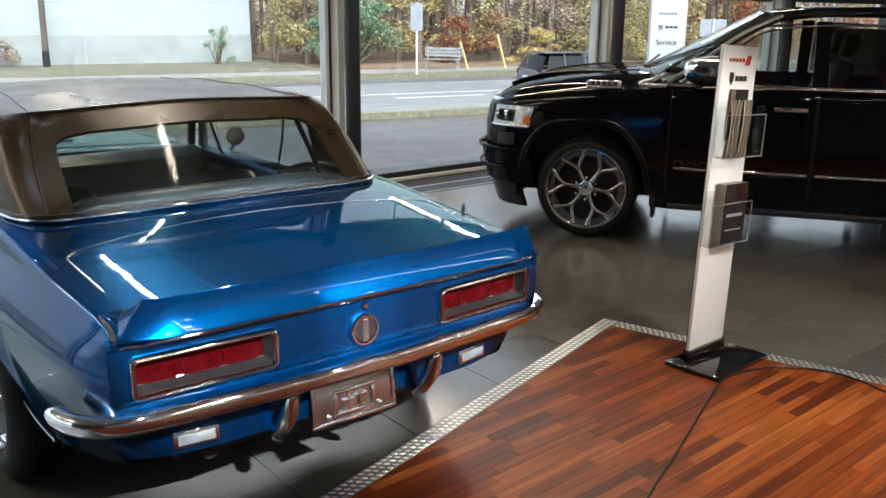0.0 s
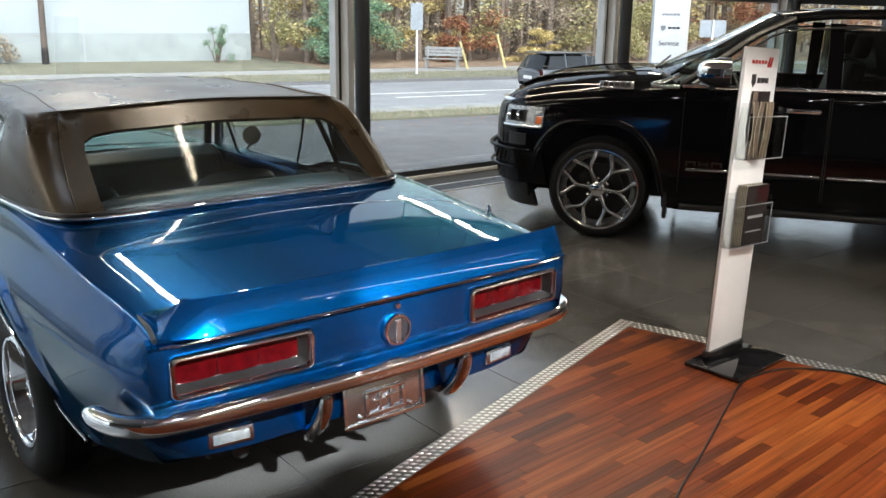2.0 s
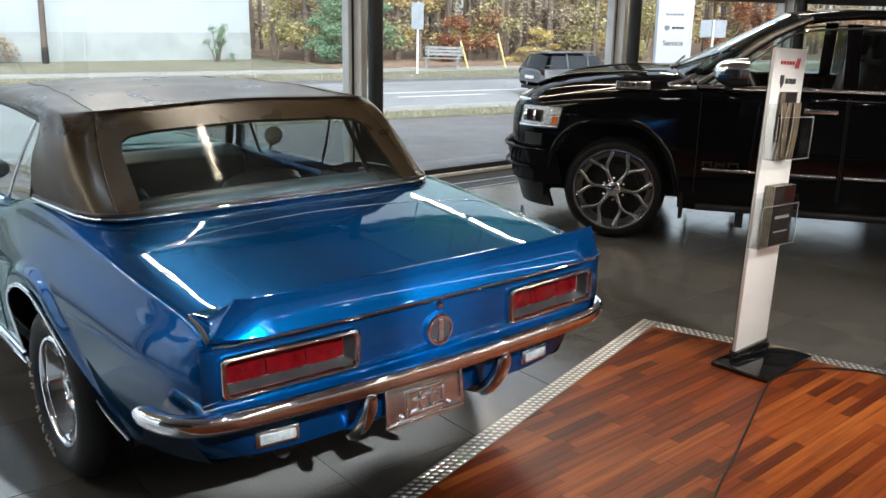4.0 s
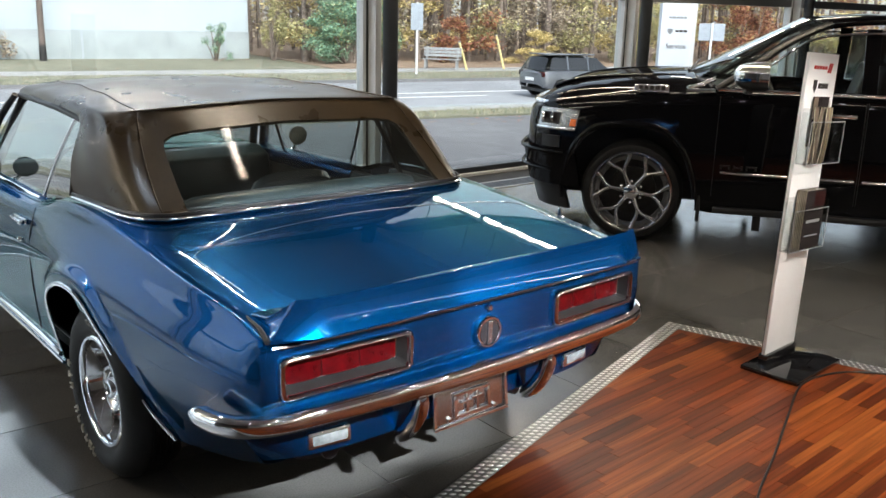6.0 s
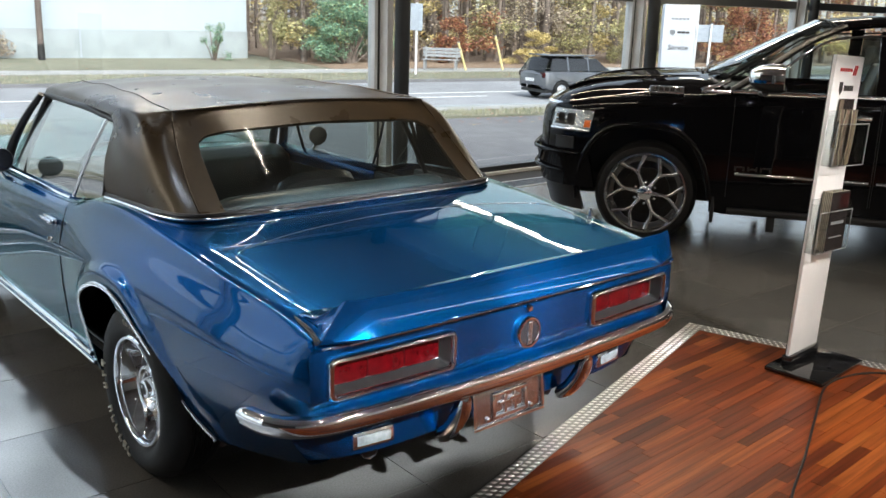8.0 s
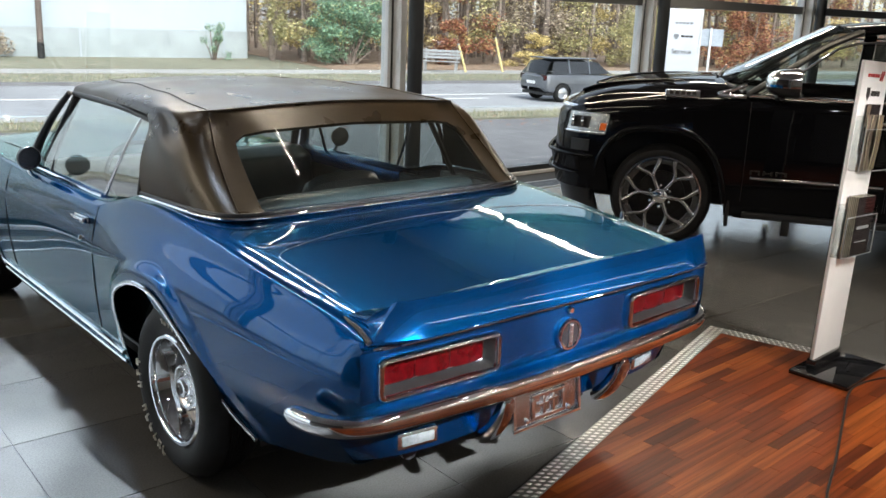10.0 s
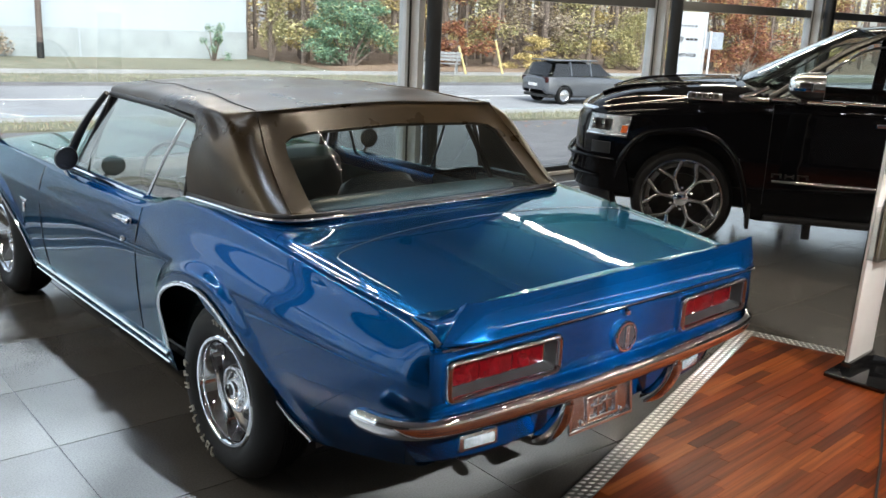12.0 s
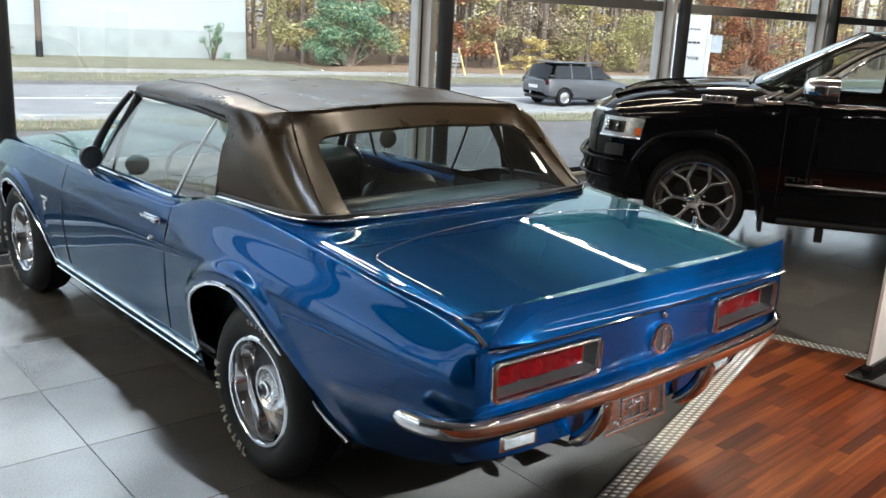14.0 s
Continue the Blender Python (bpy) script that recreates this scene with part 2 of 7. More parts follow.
def ground_material(name, lo, hi, scale, fine, bumps=0.4, rough=0.9):
    m, nt, p = nodes_of(name)
    a, b, c = noise_tex(nt, scale, 5.0), noise_tex(nt, fine, 3.0), noise_tex(nt, scale * 0.13, 3.0)
    c1 = ramp(nt, a.outputs[0], [(0.3, lo), (0.7, hi)])
    c2 = ramp(nt, b.outputs[0], [(0.3, (0.7, 0.7, 0.7)), (0.7, (1, 1, 1))])
    c3 = ramp(nt, c.outputs[0], [(0.35, (0.82, 0.82, 0.82)), (0.65, (1, 1, 1))])
    k = mix_rgb(nt, "MULTIPLY", 1.0, c1.outputs[0], c2.outputs[0])
    nt.links.new(mix_rgb(nt, "MULTIPLY", 1.0, k, c3.outputs[0]), p.inputs["Base Color"])
    p.inputs["Roughness"].default_value = rough
    bump(nt, p, b.outputs[0], bumps, 0.02)
    return m


def leaf_material(name, stops):
    m, nt, p = nodes_of(name)
    g = nt.nodes.new("ShaderNodeNewGeometry")
    r = ramp(nt, g.outputs["Random Per Island"], stops)
    nt.links.new(r.outputs[0], p.inputs["Base Color"])
    p.inputs["Roughness"].default_value = 0.65
    p.inputs["Subsurface Weight"].default_value = 0.0
    return m


TILE, PLANK = tile_material(), plank_material()
GROUT = mat("grout", (0.05, 0.05, 0.05), 0.85, 0.0, 0.2, 20.0)
PLATE = mat("chequer_plate", (0.30, 0.30, 0.295), 0.42, 0.9, 0.12, 6.0, 0.1, 150.0)
PLATETOP = mat("chequer_bars", (0.86, 0.86, 0.85), 0.30, 0.85, 0.06, 30.0)
ASPHALT = ground_material("asphalt", (0.16, 0.16, 0.168), (0.21, 0.21, 0.218), 2.0, 60.0)
ROAD = ground_material("road_asphalt", (0.28, 0.29, 0.31), (0.35, 0.36, 0.38), 1.5, 40.0)
GRASS = ground_material("verge_grass", (0.17, 0.175, 0.12), (0.28, 0.27, 0.20), 1.6, 30.0, 0.9)
PATHGREY = ground_material("path_paving", (0.34, 0.34, 0.33), (0.42, 0.42, 0.41), 1.5, 30.0, 0.2)
LEAFLITTER = ground_material("leaf_litter", (0.22, 0.145, 0.095), (0.38, 0.28, 0.20), 2.4, 22.0, 0.9)
LEAVES = {
    "green": leaf_material("leaves_green", [(0.0, (0.05, 0.09, 0.06)), (0.45, (0.13, 0.24, 0.155)), (0.85, (0.24, 0.40, 0.27)), (1.0, (0.36, 0.40, 0.16))]),
    "yellow": leaf_material("leaves_yellow", [(0.0, (0.196, 0.161, 0.069)), (0.6, (0.506, 0.391, 0.149)), (1.0, (0.759, 0.621, 0.299))]),
    "rust": leaf_material("leaves_rust", [(0.0, (0.08, 0.036, 0.030)), (0.5, (0.27, 0.096, 0.054)), (0.8, (0.38, 0.16, 0.08)), (1.0, (0.40, 0.33, 0.13))]),
    "brown": leaf_material("leaves_brown", [(0.0, (0.17, 0.13, 0.10)), (0.6, (0.36, 0.295, 0.22)), (1.0, (0.52, 0.45, 0.34))]),
    "olive": leaf_material("leaves_olive", [(0.0, (0.138, 0.138, 0.069)), (0.6, (0.345, 0.322, 0.149)), (1.0, (0.575, 0.494, 0.241))]),
    "grass": leaf_material("grass_blade", [(0.0, (0.161, 0.172, 0.103)), (0.6, (0.287, 0.287, 0.184)), (1.0, (0.460, 0.425, 0.310))]),
}


def plank_rest():
    m = PLANK.copy()
    m.name = "merbau_plank_rest"
    nt = m.node_tree
    info = [n for n in nt.nodes if n.bl_idname == "ShaderNodeObjectInfo"][0]
    geo = nt.nodes.new("ShaderNodeNewGeometry")
    for l in [l for l in nt.links if l.from_node == info]:
        nt.links.new(geo.outputs["Random Per Island"], l.to_socket)
    nt.nodes.remove(info)
    return m


PLANKREST = plank_rest()

# ---------------------------------------------------------------- mesh helpers
def part(name, bm, material, parent=None, label="", smooth=0.0):
    """Links a bmesh as one mesh object, under parent. smooth: degrees below which edges are shaded smooth."""
    me = bpy.data.meshes.new(name)
    bmesh.ops.recalc_face_normals(bm, faces=bm.faces[:])
    bm.to_mesh(me)
    bm.free()
    me.materials.append(material)
    if smooth:
        me.shade_smooth()
        me.set_sharp_from_angle(angle=radians(smooth))
    ob = new(name, me)
    if parent is not None:
        ob.parent = parent
    if label:
        ob["label"] = label
    return ob


def thing(name, label, category, m=None, group="", kind=""):
    ob = new(name)
    ob.empty_display_size = 0.1
    if m is not None:
        ob.matrix_basis = m
    return tagged(ob, label, category, group, kind)


def add_box(bm, x0, x1, y0, y1, z0, z1, bevel=0.0, seg=2, m=None):
    vs = [bm.verts.new((x, y, z)) for x in (x0, x1) for y in (y0, y1) for z in (z0, z1)]
    fs = [bm.faces.new([vs[i] for i in q]) for q in ((0, 1, 3, 2), (4, 6, 7, 5), (0, 4, 5, 1), (2, 3, 7, 6), (0, 2, 6, 4), (1, 5, 7, 3))]
    bmesh.ops.recalc_face_normals(bm, faces=fs)
    made = vs
    if bevel:
        es = list({e for f in fs for e in f.edges})
        r = bmesh.ops.bevel(bm, geom=es, offset=bevel, segments=seg, profile=0.5, affect="EDGES")
        made = list({v for f in r["faces"] for v in f.verts} | {v for v in vs if v.is_valid})
    if m is not None:
        bmesh.ops.transform(bm, matrix=m, verts=[v for v in made if v.is_valid])
    return made


def box(x0, x1, y0, y1, z0, z1, bevel=0.0, seg=2, m=None):
    bm = bmesh.new()
    add_box(bm, x0, x1, y0, y1, z0, z1, bevel, seg, m)
    return bm


def curve_pts(pts, n, closed=False):
    """n points on a Catmull-Rom curve through pts."""
    P = [Vector(p) for p in pts]
    k = len(P)
    out = []
    spans = k if closed else k - 1
    for i in range(n):
        u = i * spans / (n if closed else n - 1)
        j = min(int(u), spans - 1)
        t = u - j
        if closed:
            a, b, c, d = P[(j - 1) % k], P[j], P[(j + 1) % k], P[(j + 2) % k]
        else:
            a, b, c, d = P[max(j - 1, 0)], P[j], P[min(j + 1, k - 1)], P[min(j + 2, k - 1)]
        out.append(0.5 * ((2 * b) + (c - a) * t + (2 * a - 5 * b + 4 * c - d) * t * t + (3 * b - a - 3 * c + d) * t ** 3))
    return out


def grid(bm, rows, close_u=False, close_v=False):
    """Faces between rows of points. Returns the rows of vertices."""
    V = [[bm.verts.new(p) for p in r] for r in rows]
    nr, nc = len(V), len(V[0])
    for i in range(nr if close_v else nr - 1):
        for j in range(nc if close_u else nc - 1):
            q = (V[i][j], V[i][(j + 1) % nc], V[(i + 1) % nr][(j + 1) % nc], V[(i + 1) % nr][j])
            try:
                bm.faces.new(q)
            except ValueError:
                pass
    return V


def add_tube(bm, pts, r, n=8, closed=False, caps=True, flat=1.0, up=(0, 0, 1)):
    """A round (or flattened) bar along pts; r a number or one per point."""
    pts = [Vector(p) for p in pts]
    k = len(pts)
    rings = []
    for i, p in enumerate(pts):
        a, b = (pts[i - 1], pts[(i + 1) % k]) if closed else (pts[max(i - 1, 0)], pts[min(i + 1, k - 1)])
        d = (b - a).normalized()
        ref = Vector(up) if abs(d.dot(Vector(up))) < 0.95 else Vector((1, 0, 0))
        s = d.cross(ref).normalized()
        t = s.cross(d)
        rr = r[i] if isinstance(r, (list, tuple)) else r
        rings.append([p + rr * (math.cos(2 * math.pi * q / n) * s + flat * math.sin(2 * math.pi * q / n) * t) for q in range(n)])
    V = grid(bm, rings, close_u=True, close_v=closed)
    if caps and not closed:
        bm.faces.new(V[0][::-1])
        bm.faces.new(V[-1])
    return V


def tube(pts, r, n=8, closed=False, caps=True, flat=1.0, up=(0, 0, 1)):
    bm = bmesh.new()
    add_tube(bm, pts, r, n, closed, caps, flat, up)
    return bm


def add_lathe(bm, profile, n=48, axis="x", centre=(0, 0, 0)):
    """profile: (along, radius) pairs turned about an axis."""
    rows = []
    for q in range(n):
        a = 2 * math.pi * q / n
        c, s = math.cos(a), math.sin(a)
        row = []
        for u, r in profile:
            p = {"x": (u, r * c, r * s), "y": (r * c, u, r * s), "z": (r * c, r * s, u)}[axis]
            row.append(Vector(p) + Vector(centre))
        rows.append(row)
    return grid(bm, rows, close_v=True)


def lathe(profile, n=48, axis="x", centre=(0, 0, 0)):
    bm = bmesh.new()
    add_lathe(bm, profile, n, axis, centre)
    bmesh.ops.remove_doubles(bm, verts=bm.verts[:], dist=1e-5)
    return bm


def prism(poly, axis, a, b, bevel=0.0, seg=2):
    """A polygon (pairs) drawn out along an axis from a to b."""
    bm = bmesh.new()
    put = {"x": lambda u, v, w: (w, u, v), "y": lambda u, v, w: (u, w, v), "z": lambda u, v, w: (u, v, w)}[axis]
    A, B = [bm.verts.new(put(u, v, a)) for u, v in poly], [bm.verts.new(put(u, v, b)) for u, v in poly]
    bm.faces.new(A)
    bm.faces.new(B[::-1])
    for i in range(len(poly)):
        j = (i + 1) % len(poly)
        bm.faces.new((A[i], B[i], B[j], A[j]))
    bmesh.ops.recalc_face_normals(bm, faces=bm.faces[:])
    if bevel:
        bmesh.ops.bevel(bm, geom=bm.edges[:], offset=bevel, segments=seg, profile=0.5, affect="EDGES")
    return bm


def inside(poly, p):
    """Whether p lies in a convex polygon (either sense)."""
    s = [(b[0] - a[0]) * (p[1] - a[1]) - (b[1] - a[1]) * (p[0] - a[0]) for a, b in zip(poly, poly[1:] + poly[:1])]
    return all(v >= 0 for v in s) or all(v <= 0 for v in s)


def cut_out(bm, poly, axes, keep):
    """Cuts a convex outline, seen along the third axis, into the faces that keep() admits. Returns the faces within."""
    i, j = axes
    lo = [min(p[k] for p in poly) - 0.02 for k in (0, 1)]
    hi = [max(p[k] for p in poly) + 0.02 for k in (0, 1)]

    def near(f):
        us, vs = [v.co[i] for v in f.verts], [v.co[j] for v in f.verts]
        return max(us) > lo[0] and min(us) < hi[0] and max(vs) > lo[1] and min(vs) < hi[1] and keep(f.calc_center_median())
    for a, b in zip(poly, poly[1:] + poly[:1]):
        fs = [f for f in bm.faces if near(f)]
        geom = list({g for f in fs for g in (*f.verts, *f.edges)}) + fs
        co, no = Vector((0, 0, 0)), Vector((0, 0, 0))
        co[i], co[j] = a
        no[i], no[j] = b[1] - a[1], a[0] - b[0]
        bmesh.ops.bisect_plane(bm, geom=geom, plane_co=co, plane_no=no.normalized(), dist=1e-5)
    out = []
    for f in bm.faces:
        c = f.calc_center_median()
        if keep(c) and inside(poly, (c[i], c[j])):
            out.append(f)
    return out


def lift_off(bm, faces):
    """Moves faces into a bmesh of their own."""
    nb = bmesh.new()
    m = {}
    for f in faces:
        for v in f.verts:
            if v not in m:
                m[v] = nb.verts.new(v.co)
        nb.faces.new([m[v] for v in f.verts])
    bmesh.ops.delete(bm, geom=faces, context="FACES")
    return nb


def thicken(bm, d):
    """Gives a sheet a thickness d inwards."""
    bmesh.ops.recalc_face_normals(bm, faces=bm.faces[:])
    bmesh.ops.solidify(bm, geom=bm.faces[:], thickness=d)


def smooth_step(table, y):
    """Smooth interpolation in rows (y, value...)."""
    ys = [r[0] for r in table]
    if y <= ys[0]:
        return np.array(table[0][1:], float)
    if y >= ys[-1]:
        return np.array(table[-1][1:], float)
    k = max(i for i in range(len(ys)) if ys[i] <= y)
    k = min(k, len(ys) - 2)
    T = [np.array(r[1:], float) for r in table]
    h = ys[k + 1] - ys[k]
    t = (y - ys[k]) / h

    def slope(i):
        if i == 0:
            return (T[1] - T[0]) / (ys[1] - ys[0])
        if i == len(ys) - 1:
            return (T[-1] - T[-2]) / (ys[-1] - ys[-2])
        return (T[i + 1] - T[i - 1]) / (ys[i + 1] - ys[i - 1])
    m0, m1 = slope(k) * h, slope(k + 1) * h
    return (2 * t ** 3 - 3 * t * t + 1) * T[k] + (t ** 3 - 2 * t * t + t) * m0 + (-2 * t ** 3 + 3 * t * t) * T[k + 1] + (t ** 3 - t * t) * m1


def text_mesh(body, size, depth, spacing=1.0):
    """Letters of the built-in font as a bmesh, centred, upright in x and z, drawn out along y."""
    cu = bpy.data.curves.new("letters", "FONT")
    cu.body, cu.size, cu.extrude, cu.align_x, cu.align_y, cu.space_character = body, size, depth, "CENTER", "CENTER", spacing
    ob = bpy.data.objects.new("letters", cu)
    scene.collection.objects.link(ob)
    me = bpy.data.meshes.new_from_object(ob.evaluated_get(bpy.context.evaluated_depsgraph_get()))
    bm = bmesh.new()
    bm.from_mesh(me)
    bpy.data.objects.remove(ob)
    bpy.data.curves.remove(cu)
    bpy.data.meshes.remove(me)
    bmesh.ops.transform(bm, matrix=Matrix.Rotation(radians(90), 4, "X"), verts=bm.verts)
    return bm

# ---------------------------------------------------------------- showroom
ROOM = dict(x0=-6.6, x1=16.0, y0=-6.5, y1=7.30, top=3.42)
GROUND = -0.9
TURN_X, TURN_Y = 9.05, 7.30
FAR_Y = TURN_Y


def floor_slab():
    """Screed under the tiles, drawn out to the glazing."""
    bm = prism([(ROOM["x0"], ROOM["y0"]), (ROOM["x1"], ROOM["y0"]), (ROOM["x1"], FAR_Y + 0.2), (TURN_X, TURN_Y + 0.12), (ROOM["x0"], TURN_Y + 0.12)], "z", GROUND - 0.2, -0.004)
    return tagged(part("floor", bm, GROUT), "grey slate-look tiled showroom floor with dark joints", "floor", kind="structure")


floor = floor_slab()


def ceiling():
    bm = box(ROOM["x0"] - 0.2, ROOM["x1"] + 0.2, ROOM["y0"] - 0.2, FAR_Y + 0.4, ROOM["top"], ROOM["top"] + 0.2)
    for x in np.arange(-2.6, 15.5, 1.9):
        add_box(bm, x - 0.09, x + 0.09, ROOM["y0"], 7.2, ROOM["top"] - 0.10, ROOM["top"] - 0.002)
    tagged(part("ceiling", bm, CEILING), "dark grey showroom ceiling with shallow beams", "ceiling", kind="structure")


ceiling()
# unseen closing wall, pale so that it brightens the tail and chrome
tagged(part("wall_south", box(ROOM["x0"] - 0.2, ROOM["x1"] + 0.2, ROOM["y0"] - 0.2, ROOM["y0"], -0.004, ROOM["top"]), WALLPAINT), "plain pale painted showroom back wall", "wall", kind="structure")


def glazed_front(name, label, x_from, length, m, posts, transom=1.90):
    """A glazed wall of aluminium posts, a sill, a transom and panes, along local x, glass in the plane y = 0."""
    wall = thing(name, label, "glass facade", m, kind="structure")
    H = ROOM["top"]
    part("sill", box(x_from, x_from + length, -0.05, 0.09, 0.0, 0.09, 0.006), DARKFRAME, wall, "dark metal sill")
    part("sill", box(x_from, x_from + length, -0.10, -0.05, 0.0, 0.035, 0.004), ALUFRAME, wall)
    part("head_rail", box(x_from, x_from + length, -0.05, 0.09, H - 0.12, H - 0.003), DARKFRAME, wall)
    part("transom", box(x_from, x_from + length, -0.055, 0.06, transom, transom + 0.11, 0.005), GREYFRAME, wall, "grey metal transom")
    for px in posts:
        bm = bmesh.new()
        add_box(bm, px - 0.10, px - 0.065, -0.06, 0.05, 0.09, H - 0.12, 0.004)
        add_box(bm, px + 0.065, px + 0.10, -0.06, 0.05, 0.09, H - 0.12, 0.004)
        add_box(bm, px - 0.034, px + 0.036, -0.17, 0.08, 0.09, H - 0.12, 0.006)
        part("post", bm, ALUFRAME, wall, "silver aluminium post")
        part("gasket", box(px - 0.064, px + 0.064, -0.05, 0.045, 0.09, H - 0.12), RUBBERSEAL, wall)
    edges = [x_from] + list(posts) + [x_from + length]
    for a, b in zip(edges, edges[1:]):
        a2, b2 = a + 0.10 if a in posts else a, b - 0.10 if b in posts else b
        if b2 - a2 < 0.3:
            continue
        for z0, z1 in ((0.091, transom - 0.001), (transom + 0.111, H - 0.121)):
            pane = part("pane", box(a2, b2, -0.006, 0.006, z0, z1), PANE, wall, "clear window glass")
            pane.visible_shadow = False
    return wall


FACADE_Y = 7.36
glazed_front("window_1", "floor-length glazed showroom front in aluminium frames", -6.59, 22.79, pose(0, FACADE_Y, 0), [-2.92, 0.92, 4.76, 8.60, 12.44])
tagged(part("wall_east", box(ROOM["x1"], ROOM["x1"] + 0.2, ROOM["y0"], FAR_Y + 0.15, -0.004, ROOM["top"]), DARKWALL), "plain dark grey painted showroom end wall", "wall", kind="structure")
# unseen closing wall, kept dark for the reflection in the rear flank
tagged(part("wall_west", box(ROOM["x0"] - 0.2, ROOM["x0"], ROOM["y0"], 3.4, -0.004, ROOM["top"]), DARKWALL), "plain dark grey painted showroom side wall", "wall", kind="structure")
glazed_front("window_2", "floor-length glazed showroom side in aluminium frames", 0.0, TURN_Y + 0.02 - 3.4, pose(ROOM["x0"], 3.4, 0, 0, 0, 90), [])


def column(x, y, r=0.075):
    bm = bmesh.new()
    H = ROOM["top"]
    add_lathe(bm, [(0.0, 0.001), (0.0, r), (H, r), (H, 0.001)], 28, "z", (x, y, 0))
    ob = part("column", bm, DARKFRAME, None, "", 40)
    tagged(ob, "slim dark painted steel column before the glazing", "column", "columns along the front")
    ob["kind"] = "structure"
    part("base_plate", box(x - 0.13, x + 0.13, y - 0.13, y + 0.13, 0.001, 0.018, 0.004), DARKFRAME, ob)
    return ob


for cx, cy in ((-2.95, 7.06), (0.90, 7.06), (4.80, 7.06), (8.60, 7.06), (12.40, 7.06)):
    column(cx, cy, 0.072)


def floor_grate(x0, x1, y0, y1):
    g = thing("floor_grate", "dark steel convector grate set in the floor before the glazing", "floor grate", pose(0, 0, 0), kind="structure")
    bm = bmesh.new()
    add_box(bm, x0, x1, y0, y0 + 0.018, 0.0, 0.008)
    add_box(bm, x0, x1, y1 - 0.018, y1, 0.0, 0.008)
    part("frame", bm, ALUFRAME, g)
    part("trough", box(x0, x1, y0 + 0.018, y1 - 0.018, -0.003, 0.001), SATINBLACK, g)
    bm = bmesh.new()
    x = x0 + 0.02
    while x < x1 - 0.02:
        add_box(bm, x, x + 0.010, y0 + 0.019, y1 - 0.019, 0.0015, 0.007)
        x += 0.024
    tagged(part("bars", bm, STEEL, g), kind="stuff")


floor_grate(-6.5, 15.8, 6.62, 6.90)

# linear lamps under the ceiling, each with its light
LAMP_Z = 2.74


def linear_lamp(x, y, length=1.5, power=9.0, rz=0.0):
    f = thing("linear_lamp", "slim linear lamp with a warm white diffuser under the ceiling", "ceiling lamp", pose(x, y, LAMP_Z, 0, 0, rz), "ceiling lamps")
    part("housing", box(-0.024, 0.024, -length / 2, length / 2, 0.0, 0.06, 0.008), WHITEPANEL, f)
    part("diffuser", box(-0.015, 0.015, -length / 2 + 0.02, length / 2 - 0.02, -0.012, -0.001), LAMPGLOW, f, "glowing diffuser")
    for yy in (-length * 0.35, length * 0.35):
        part("hanger", tube([(0, yy, 0.06), (0, yy, ROOM["top"] - LAMP_Z + 0.001)], 0.006, 6), STEEL, f)
    area("lamp_light", pose(x, y, LAMP_Z - 0.03, 0, 0, rz), 0.030, length - 0.05, power, (1.0, 0.84, 0.63))


for lx in (-1.5, 2.05, 5.6, 9.2):
    for ly, ln in ((-5.25, 1.5), (-3.7, 1.5), (-2.15, 1.5), (-0.6, 1.5), (3.9, 1.5), (5.45, 1.5), (6.72, 0.95)):
        if lx > 0 or ly > 3:
            linear_lamp(lx, ly, ln, (5.4 if ly > 0 else 2.4) * ln / 1.5)


SPOT_Z = 2.85


def track_spot(x, y, tx, ty, power, cone=80.0, tz=0.0, tone=(0.86, 0.93, 1.0)):
    """A small white ceiling spotlight, unseen and added to light or glint on what it faces."""
    f = thing("track_spot", "small white ceiling spotlight added out of view, with a bright lens", "spotlight", pose(x, y, SPOT_Z), "ceiling spotlights")
    aim = look((x, y, SPOT_Z), (tx, ty, tz)).to_3x3().to_4x4()
    part("stem", tube([(0, 0, 0.0), (0, 0, ROOM["top"] - SPOT_Z + 0.001)], 0.010, 8), WHITEPANEL, f)
    head = part("head", lathe([(0.06, 0.001), (0.06, 0.040), (-0.06, 0.046), (-0.062, 0.040), (-0.05, 0.038)], 24, "z"), WHITEPANEL, f, "", 40)
    head.matrix_basis = aim
    part("lens", lathe([(-0.052, 0.0005), (-0.052, 0.038)], 24, "z"), SPOTGLOW, head, "glowing lens")
    if not power:
        return
    lamp = new("spot_light", bpy.data.lights.new("spot_light", "SPOT"))
    lamp.data.energy, lamp.data.color, lamp.data.spot_size, lamp.data.spot_blend, lamp.data.shadow_soft_size = power, tone, radians(cone), 0.35, 0.04
    lamp.matrix_world = Matrix.Translation((x, y, SPOT_Z)) @ aim @ Matrix.Translation((0, 0, -0.075))


# unseen spots, placed from the car's shadow edge on the floor
for sy, watts in ((3.1, 400.0), (4.4, 520.0), (6.0, 470.0)):
    track_spot(1.14, sy, -0.80, sy + 0.15, watts, 56.0, tone=(0.70, 0.84, 1.0))
# added to brighten the wooden platform; no such source is known
track_spot(3.4, 0.2, 3.6, 1.7, 115.0, 66.0, tone=(1.0, 0.95, 0.88))
# narrow pair added only to make the blue tail panel bright
for sx in (0.6, 2.3):
    track_spot(sx, -1.0, 1.0 + 0.41 * sx, 2.27, 1150.0, 16.5, 0.92)

# added heads without light; their glowing lenses only put glints in paint and chrome
for sx in (-0.6, 0.9, 2.9, 4.4):
    for sy in (-4.6, -2.9, 0.6):
        track_spot(sx, sy, sx + 0.2, sy + 2.6, 0.0)

# ---------------------------------------------------------------- street outside
STREET = Matrix.Rotation(radians(-11), 4, "Z")


def street(u, v, z=0.0):
    return STREET @ Vector((u, v, z + GROUND))


